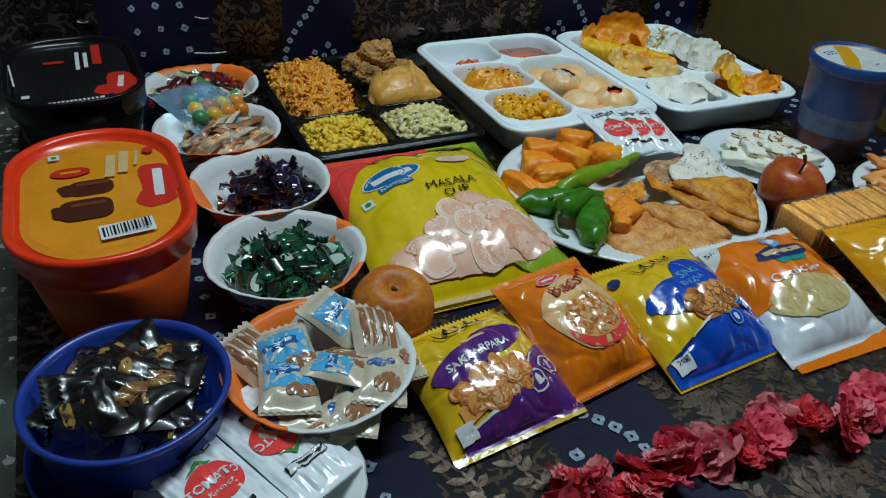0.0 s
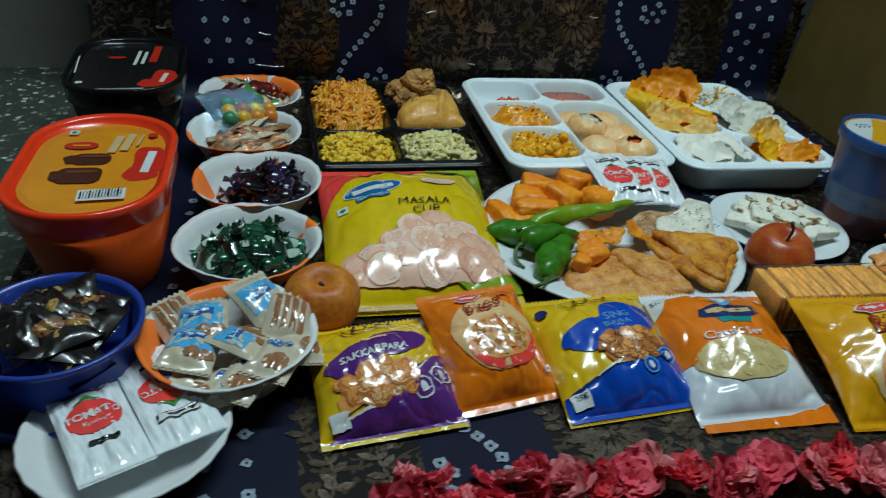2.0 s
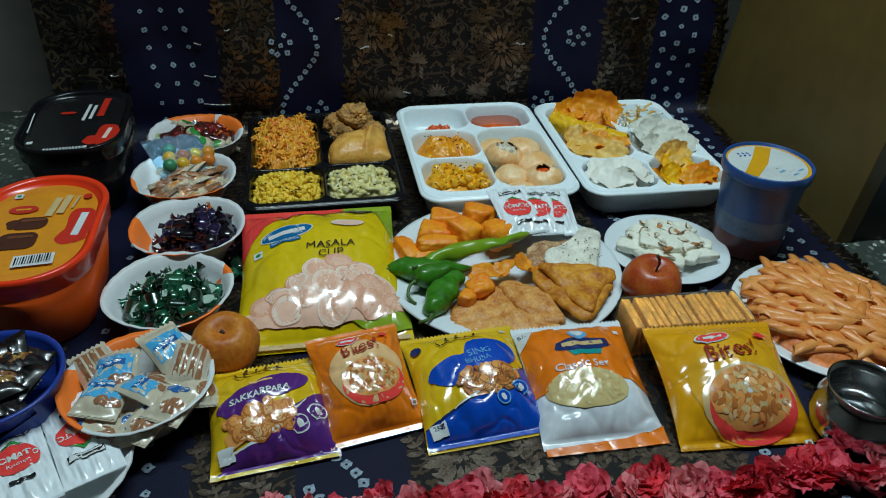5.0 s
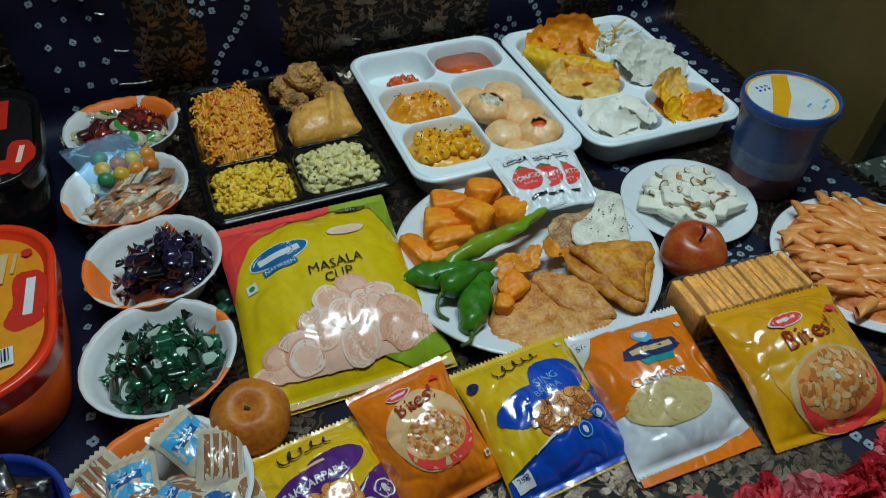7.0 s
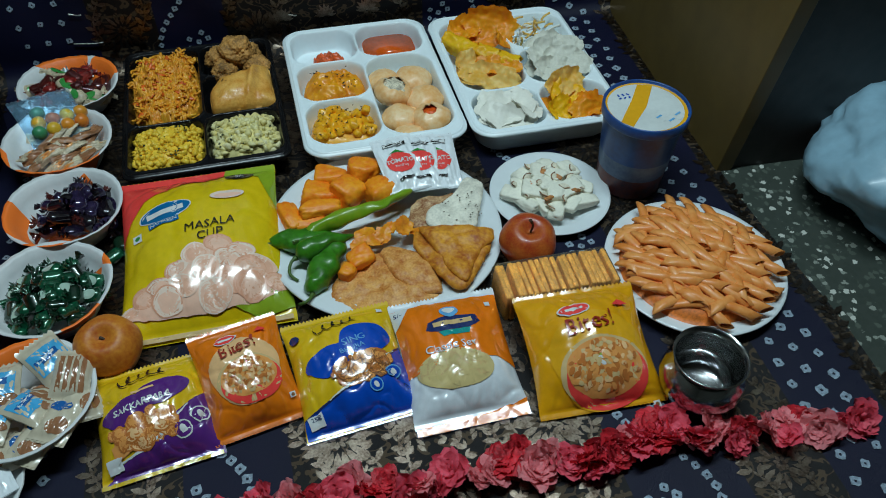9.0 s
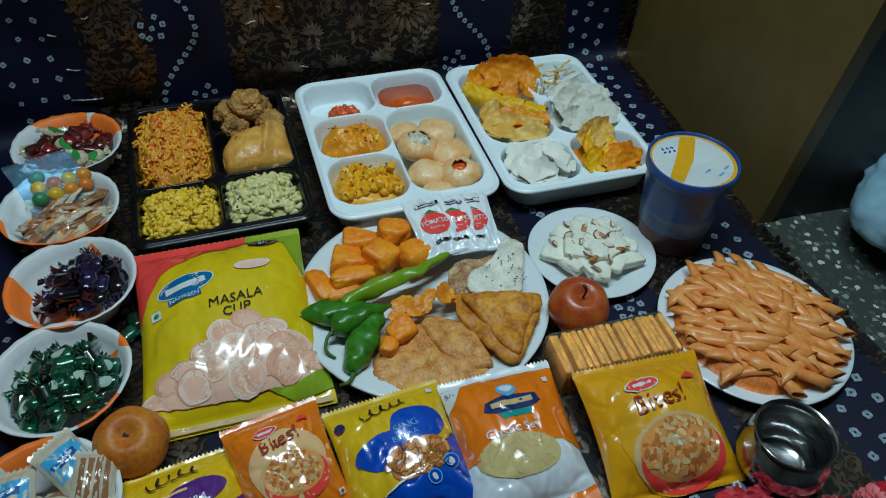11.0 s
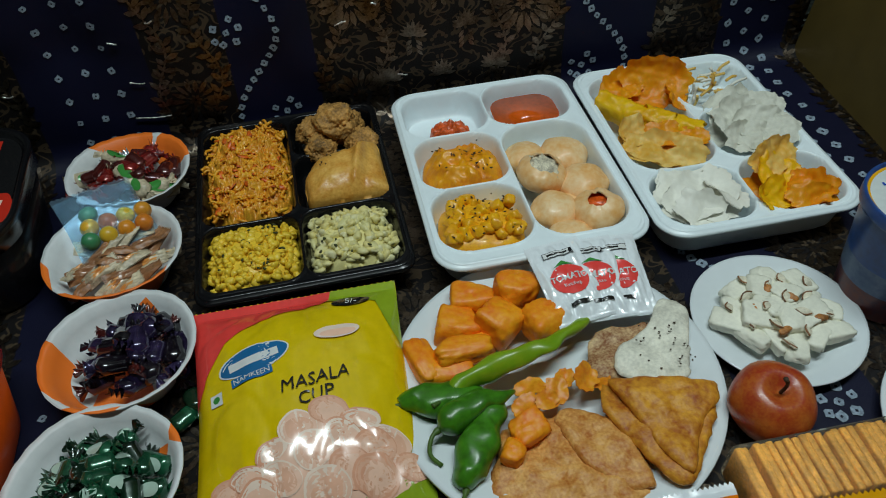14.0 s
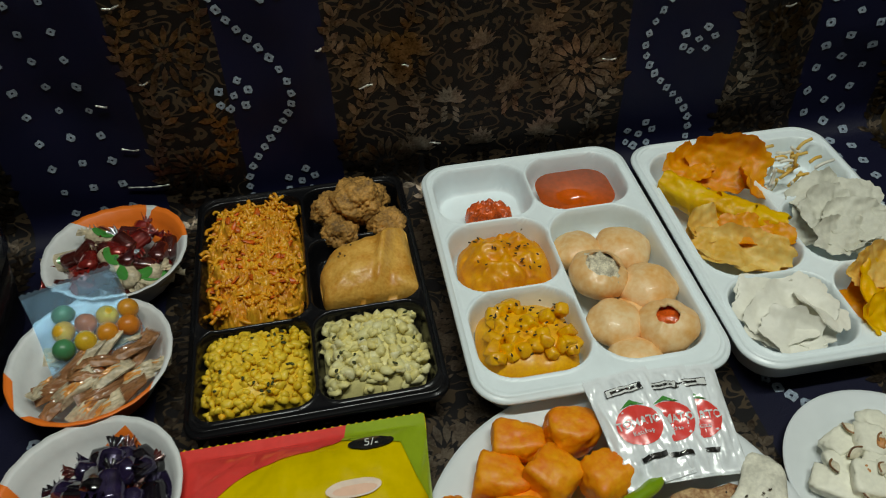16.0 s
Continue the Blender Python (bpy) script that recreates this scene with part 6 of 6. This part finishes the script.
for i in range(19):
    a, r = 2.4 * i, 0.0112 * math.sqrt(i)
    solo("white_sweet", sweet_piece(i), m_sweet, at(0.765 + r * math.cos(a), 0.551 + 0.92 * r * math.sin(a), 0.0205 + (0.007 if i < 7 else 0), 40 * i, rnd(-9, 9), rnd(-9, 9)), "soft white milk sweet piece on a small plate", "sweet", "white sweets")
for i in range(15):
    a, r = 2.4 * i + 0.7, 0.045 * math.sqrt((i + 0.5) / 15)
    fl_ = thing("almond_flake", at(0.765 + r * math.cos(a), 0.551 + r * math.sin(a), 0.0375 - 0.20 * r, rnd(0, 180), rnd(-30, 30), rnd(-25, 25)), "thin almond flake with a brown edge on white sweets", "almond flake", "almond flakes")
    part("flesh", almond(i), m_almond, fl_)
    rim_ = curve3([((s_ - 0.5) * 0.013, 0.0032 * math.sin(math.pi * s_), 0.0008 * math.sin(math.pi * s_)) for s_ in (0, 0.25, 0.5, 0.75, 1)], 10)
    part("skin", tube_mesh(rim_, 0.0008, 5), m_nut, fl_, "brown almond skin edge")
for i in range(5):
    a, r = 1.3 * i + 0.4, 0.034 * math.sqrt((i + 0.6) / 5)
    solo("nut_bit", blob(rnd(0.005, 0.007), 0.0036, 0.0024, 0.25, 1.5, 3, i), m_nutb, at(0.765 + r * math.cos(a), 0.551 + r * math.sin(a), 0.0370 - 0.2 * r, rnd(0, 180)), "brown nut bit on the white sweets", "nut", "nut bits")

# ---- penne ----
m_penne = mat("sauced_penne", (0.88, 0.39, 0.11), 0.42, var=0.15, scale=38, coat=0.12, color2=(0.76, 0.23, 0.035), bump=0.2, bscale=160)
m_psauce = mat("pasta_sauce", (0.76, 0.20, 0.025), 0.5, var=0.25, scale=60)
solo("pasta_sauce", slab(0.176, 0.176, 0.021, 2.2, False, 0.005), m_psauce, at(0.884, 0.395, 0.012), "red-orange sauce under the penne", "sauce")


def penne():
    bm = bmesh.new()
    n, L, R, w = 16, 0.046, 0.0062, 0.0011
    bm2 = []
    for (x0, r) in ((-1, R), (-0.33, R), (0.33, R), (1, R), (1, R - w), (-1, R - w)):
        row = []
        for k in range(n):
            a = 2 * math.pi * k / n
            y, z = r * math.cos(a), r * math.sin(a)
            x = x0 * L / 2 + (0.9 * y if abs(x0) == 1 else 0.9 * y * 1.0)
            row.append((x, y * (1 + 0.03 * math.cos(6 * a)), z * 0.72 + 0.0025 * (1 - x0 ** 2)))
        bm2.append(row)
    bm2.append(bm2[0])
    bm = from_grid(bm2, True)
    bmesh.ops.remove_doubles(bm, verts=bm.verts, dist=1e-7)
    return bm


pn = None
spot = random.Random(11)
for i in range(92):
    a = 2.39996 * i
    r = 0.0083 * math.sqrt(i)
    z = 0.026 + 0.012 * max(0, 1 - (r / 0.082) ** 2) + spot.uniform(-0.003, 0.002)
    m = at(0.884 + r * math.cos(a), 0.395 + r * math.sin(a), z, spot.gauss(125, 26) if i % 5 else spot.uniform(0, 180), spot.uniform(-10, 10), spot.uniform(-12, 12))
    if pn is None:
        pn = solo("penne", penne(), m_penne, m, "orange sauced penne tube on the heap", "pasta", "penne pieces")
    else:
        copy_thing(pn, m)

# ---- sweets in the bowls ----


def candy_proto(name, body_mat, end_mat, L, R, label, group, flatk=0.75, stamp=None):
    """Twist-wrapped sweet: body and two fanned ends."""
    t = thing(name, pose(0, 0, -5), label, "candy", group)
    bm = bmesh.new()
    rows = []
    n = 12
    for k in range(9):
        s = k / 8
        x = (s - 0.5) * L
        r = R * min(1.0, (1 - (2 * s - 1) ** 6) ** 0.5 + 0.28)
        rows.append([(x, r * math.cos(2 * math.pi * i / n) * (1 + 0.08 * noise.noise(Vector((x * 200, i, 0)))), flatk * r * math.sin(2 * math.pi * i / n) * (1 + 0.1 * noise.noise(Vector((x * 220, i, 4))))) for i in range(n)])
    bm = from_grid(rows, True)
    part("wrapper", bm, body_mat, t)
    for sg in (-1, 1):
        rows = []
        for k in range(5):
            x = sg * (L / 2 + k * 0.0020)
            rows.append([(x + 0.0008 * math.sin(3 * i), (i - 6) / 6 * (0.3 + 0.15 * k) * R, 0.0009 * (k + 0.4) * math.sin(i * 1.9 + k * 0.4)) for i in range(13)])
        part("twisted_end", from_grid(rows), end_mat, t)
    if stamp:
        part("printed_label", patch(lambda x, y, off=0.0: Vector((x, y, flatk * R * math.sqrt(max(0.05, 1 - (y / (R * 1.05)) ** 2)) + 0.0004 + off)), oval(0, 0, L * 0.34, R * 0.62), 0.0003, 3), stamp, t)
    return t


def sachet_proto(name, w, l, h, base, label, group, marks=(), cat="chocolate"):
    t = thing(name, pose(0, 0, -5), label, cat, group)
    f = pillow(w, l, h, w * 97, 0.13, 0.05)
    part("wrapper", pack_mesh(f, w, l, 16, 20), base, t)
    for k, (o, c) in enumerate(marks):
        part("printed_label", patch(f, o, 0.0003 + 0.0001 * k, 4), c, t)
    return t


def fill(center, protos, n, r, z0, h, seed, tilt=35, big=0.0, turn=None):
    """Scatter sweets in a bowl without repeating any pose."""
    q = random.Random(seed)
    for i in range(n):
        a = 2.39996 * i + q.uniform(-0.3, 0.3)
        rr = r * math.sqrt((i + 0.3) / n)
        z = z0 + h * (1 - (rr / r) ** 2) + q.uniform(0, 0.004) + big * (rr / r)
        copy_thing(protos[i % len(protos)], at(center[0] + rr * math.cos(a), center[1] + rr * math.sin(a), z, q.uniform(0, 360) if turn is None else turn + q.uniform(-28, 28), q.uniform(-tilt, tilt), q.uniform(-tilt, tilt)))


m_pur = film("purple_foil", (0.035, 0.022, 0.075), 0.16, 0.4, 0.4)
m_pur2 = film("dark_foil", (0.012, 0.008, 0.014), 0.16, 0.3, 0.4)
m_grn = film("green_foil", (0.012, 0.10, 0.045), 0.2, 0.3, 0.4)
m_grn2 = film("dark_green_foil", (0.006, 0.03, 0.014), 0.2, 0.3, 0.4)
m_redf = film("red_foil", (0.30, 0.02, 0.015), 0.18, 0.3, 0.3)
m_redd = film("maroon_foil", (0.10, 0.015, 0.012), 0.2, 0.3, 0.3)
m_crm = mat("cream_film", (0.60, 0.50, 0.34), 0.42, var=0.25, scale=60, bump=0.3, bscale=120)
m_tof = mat("toffee_film", (0.34, 0.15, 0.06), 0.42, var=0.3, scale=60, bump=0.3, bscale=120)
m_sil = film("silver_foil", (0.60, 0.62, 0.64), 0.2, 0.8)
m_chocf = film("chocolate_foil", (0.012, 0.010, 0.010), 0.3, 0.2, 0.3)
ink("goldfoil", (0.40, 0.24, 0.06)), ink("mintlabel", (0.45, 0.60, 0.50)), ink("choctan", (0.33, 0.15, 0.07)), ink("labelblue", (0.09, 0.42, 0.75)), ink("labeldeep", (0.02, 0.12, 0.38))

pp = [candy_proto("wrapped_candy", m_pur, m_pur2, 0.030, 0.0100, "dark purple foil-wrapped candy in a paper bowl", "purple candies"), candy_proto("wrapped_candy", m_pur2, m_pur, 0.030, 0.0100, "nearly black foil-wrapped candy in a paper bowl", "purple candies"),
      candy_proto("wrapped_candy", m_pur, m_redd, 0.024, 0.0086, "dark purple foil-wrapped candy with reddish ends", "purple candies")]
fill((BOWLS["purple"][0] + 0.012, BOWLS["purple"][1] + 0.004), pp, 22, 0.040, 0.019, 0.022, 1)
gg = [candy_proto("wrapped_candy", m_grn, m_grn2, 0.023, 0.0085, "dark green foil-wrapped candy in a paper bowl", "green candies"), candy_proto("wrapped_candy", m_grn2, m_grn, 0.023, 0.0085, "blackish green foil-wrapped candy in a paper bowl", "green candies"),
      candy_proto("wrapped_candy", m_grn, m_grn, 0.024, 0.0088, "green foil-wrapped candy with a pale label", "green candies", 0.75, INK["mintlabel"])]
fill(BOWLS["green"], gg, 34, 0.046, 0.019, 0.022, 2)
copy_thing(gg[0], at(0.243, 0.575, 0.010, 40))
copy_thing(gg[1], at(0.252, 0.592, 0.010, 110))
rr_ = [candy_proto("wrapped_candy", m_redf, m_redf, 0.027, 0.0095, "shiny red foil-wrapped candy in a paper bowl", "red candies"), candy_proto("wrapped_candy", m_redd, m_redf, 0.027, 0.0095, "maroon foil-wrapped candy in a paper bowl", "red candies"),
       candy_proto("wrapped_candy", m_crm, m_crm, 0.036, 0.0095, "cream wrapped candy with a dark label", "red candies", 0.75, INK["green"]), candy_proto("wrapped_candy", m_redd, m_sil, 0.024, 0.0084, "maroon candy with silver twisted ends", "red candies")]
fill((BOWLS["red"][0] - 0.004, BOWLS["red"][1] - 0.004), rr_, 30, 0.050, 0.023, 0.022, 3)

tt = [sachet_proto("toffee", 0.016, 0.040, 0.005, m_tof, "brown and cream wrapped toffee strip in a paper bowl", "small toffees", ((quad(0, 0, 0.008, 0.022), INK["choctan"]),), "toffee"),
      sachet_proto("toffee", 0.017, 0.038, 0.005, m_crm, "cream wrapped toffee strip in a paper bowl", "small toffees", ((quad(0, 0, 0.007, 0.02), INK["tan"]),), "toffee")]
fill((BOWLS["mix"][0] + 0.006, BOWLS["mix"][1] - 0.008), tt, 24, 0.042, 0.027, 0.014, 4, 30, 0.0, -62)

# clear pouch of coloured sugar balls
t = thing("clear_pouch", at(BOWLS["mix"][0] - 0.008, BOWLS["mix"][1] + 0.040, 0.048, 25, 10, 6), "clear plastic pouch of coloured sugar balls on toffees", "pouch")
f = pillow(0.078, 0.090, 0.020, 3.3, 0.1, 0.03)
m_clear = mat("clear_plastic", (0.50, 0.76, 0.96), 0.14, trans=0.88, var=0.02, bump=1.0, bscale=60)
principled(m_clear).inputs["IOR"].default_value = 1.18
o = part("pouch_film", pack_mesh(f, 0.078, 0.090, 30, 34), m_clear, t, "crinkled clear film")
o.visible_shadow = False
for i, c in enumerate(((0.05, 0.24, 0.10), (0.72, 0.44, 0.03), (0.70, 0.26, 0.02), (0.66, 0.20, 0.02), (0.74, 0.40, 0.03), (0.50, 0.12, 0.03), (0.72, 0.48, 0.04), (0.72, 0.30, 0.03), (0.06, 0.22, 0.12))):
    o = part("sugar_ball", blob(0.0088, 0.0088, 0.0088, 0.03, 1, 3), mat("sugar_ball", c, 0.35, var=0.1), t)
    o.location = (-0.024 + 0.0172 * (i % 4) + 0.005 * (i // 4), -0.030 + 0.0160 * (i // 4), 0.0098)

m_alp = film("cream_wrapper", (0.62, 0.54, 0.40), 0.25)
cc = [sachet_proto("wrapped_chocolate", 0.040, 0.054, 0.010, m_alp, "cream chocolate wrapper with a blue label band", "wrapped chocolates", ((quad(0, 0.002, 0.034, 0.026), INK["labelblue"]), (quad(-0.002, 0.004, 0.026, 0.007, 8), INK["labeldeep"]), (quad(-0.002, 0.0045, 0.022, 0.003, 8), INK["white"]), (oval(0.008, -0.013, 0.011, 0.005, 10), INK["choctan"]))),
      sachet_proto("wrapped_chocolate", 0.036, 0.052, 0.010, m_alp, "cream chocolate wrapper showing brown bars", "wrapped chocolates", tuple((quad(-0.010 + 0.0068 * k, 0, 0.0046, 0.036), INK["choctan"]) for k in range(4))),
      sachet_proto("wrapped_chocolate", 0.036, 0.050, 0.009, m_alp, "cream chocolate wrapper with a small blue mark", "wrapped chocolates", ((oval(-0.002, 0.010, 0.010, 0.006, 10), INK["labeldeep"]), (oval(0.004, -0.010, 0.010, 0.008, 30), INK["choctan"])))]
cu, cv = BOWLS["choc"]
for k, du, dv, z, rz, rx, ry in ((0, -0.020, 0.012, 0.040, 0, 8, -6), (0, -0.026, -0.014, 0.038, -12, -4, 8), (0, 0.024, 0.034, 0.042, 40, 22, 4), (1, 0.044, 0.012, 0.042, -8, 10, 12), (0, 0.008, -0.012, 0.036, 58, 4, 24), (1, 0.018, 0.000, 0.030, 60, -8, 30), (2, 0.034, -0.030, 0.036, -25, -6, 4),
                               (2, 0.012, -0.042, 0.030, -30, -4, 0), (2, -0.010, -0.048, 0.026, -80, 4, 6), (2, -0.034, -0.036, 0.026, 85, 0, 8), (1, -0.040, 0.026, 0.034, 30, 12, -8), (2, 0.050, -0.010, 0.032, 20, 0, 20)):
    copy_thing(cc[k], at(cu + du, cv + dv, z, rz, rx, ry))

dk = [sachet_proto("dark_chocolate", 0.033, 0.048, 0.011, m_chocf, "black foil-wrapped chocolate with gold specks", "dark chocolates", ((oval(0.002, 0.004, 0.010, 0.004, 20), INK["goldfoil"]), (quad(-0.008, -0.012, 0.006, 0.003, 20), INK["goldfoil"]))),
      sachet_proto("dark_chocolate", 0.031, 0.046, 0.011, m_chocf, "plain black foil-wrapped chocolate", "dark chocolates", ((quad(0.004, -0.006, 0.003, 0.007, 60), INK["goldfoil"]),)),
      sachet_proto("dark_chocolate", 0.033, 0.047, 0.011, m_chocf, "black foil-wrapped chocolate with a brown panel", "dark chocolates", ((oval(0.0, 0.0, 0.007, 0.011, 40), INK["brown"]), (oval(0.0, 0.002, 0.003, 0.006, 40), INK["goldfoil"])))]
fill((0.055, 0.388), dk, 20, 0.038, 0.034, 0.019, 8, 34, 0.008)
for o in [x for x in scene.objects if x.parent is None and x.type == "EMPTY" and x.location.z < -4]:
    for ch in list(o.children_recursive):
        bpy.data.objects.remove(ch)
    bpy.data.objects.remove(o)

# ---- garland ----
m_pink = mat("pink_petal", (0.94, 0.13, 0.20), 0.6, var=0.25, scale=60, color2=(0.78, 0.07, 0.11), bump=0.3, bscale=160, thin_light=0.25)
m_pink2 = mat("pale_pink_petal", (0.92, 0.34, 0.36), 0.6, var=0.25, scale=60, color2=(0.78, 0.16, 0.19), bump=0.3, bscale=160, thin_light=0.25)
m_crim = mat("crimson_petal", (0.74, 0.03, 0.05), 0.6, var=0.25, scale=60, bump=0.3, bscale=160, thin_light=0.25)
m_thread = mat("garland_thread", (0.55, 0.50, 0.42), 0.8)
garland = thing("flower_garland", at(0, 0, 0), "garland of pink and red flowers strung on thread", "garland")


def flower(seed, R=0.025):
    q = random.Random(seed)
    bm = bmesh.new()
    for layer, (np_, rr, up) in enumerate(((6, R, 0.10), (6, R * 0.82, 0.42), (5, R * 0.62, 0.80), (4, R * 0.45, 1.15))):
        for k in range(np_):
            a = 2 * math.pi * k / np_ + layer * 0.5 + q.uniform(-0.2, 0.2)
            L, W, el = rr * q.uniform(0.85, 1.2), rr * q.uniform(0.48, 0.62), up + q.uniform(-0.15, 0.25)
            rows = []
            for j in range(6):
                s = j / 5
                row = []
                for i in range(5):
                    c = (i - 2) / 2
                    w = W * math.sin(math.pi * min(1, 0.12 + 0.80 * s)) ** 0.7
                    x, y = L * s * math.cos(el * (1 - 0.4 * s)), c * w
                    z = L * s * math.sin(el * (1 - 0.4 * s)) + 0.25 * W * c * c + 0.0030 * noise.noise(Vector((s * 3, c * 2, seed + k + 7 * layer))) + 0.0022 * s * s * math.sin(c * 5 + k + seed)
                    row.append((x * math.cos(a) - y * math.sin(a), x * math.sin(a) + y * math.cos(a), z))
                rows.append(row)
            b = from_grid(rows)
            join_into(bm, b, Matrix())
            b.free()
    return bm


fl = []
for k in range(12):
    fl.append(part("flower", flower(k, 0.021), (m_pink, m_crim, m_pink2, m_pink, m_pink, m_pink2)[k % 6], garland))
line = curve3([(0.285, 0.236, 0.012), (0.33, 0.229, 0.012), (0.40, 0.228, 0.012), (0.50, 0.222, 0.012), (0.60, 0.217, 0.012), (0.675, 0.199, 0.012), (0.735, 0.212, 0.012), (0.79, 0.200, 0.012), (0.85, 0.190, 0.012), (0.945, 0.166, 0.012)], 66)
q = random.Random(4)
for i, pnt in enumerate(line):
    if i < 12:
        o = fl[i]
    else:
        o = new("flower", fl[q.randrange(12)].data)
        o.parent = garland
    o.location = (pnt.x + q.uniform(-0.004, 0.004), pnt.y + q.uniform(-0.012, 0.012), 0.009 + q.uniform(0, 0.009))
    o.rotation_euler = (q.uniform(-0.9, 0.9), q.uniform(-0.9, 0.9), q.uniform(0, 6.28))
    k = q.uniform(0.58, 1.0)
    o.scale = (k, k, k)
part("thread", tube_mesh(line, 0.0008, 5), m_thread, garland)

# ---- bag beside the cabinet ----
m_bag = mat("pale_blue_plastic_bag", (0.27, 0.43, 0.53), 0.35, var=0.12, scale=8, bump=0.5, bscale=30, coat=0.1)
bm = blob(0.15, 0.13, 0.075, 0.12, 1.6, 5, 4.0, 0.04, -0.06)
solo("plastic_bag", bm, m_bag, at(1.225, 0.445, 0.06, 10), "crumpled pale blue plastic bag on the floor", "bag")
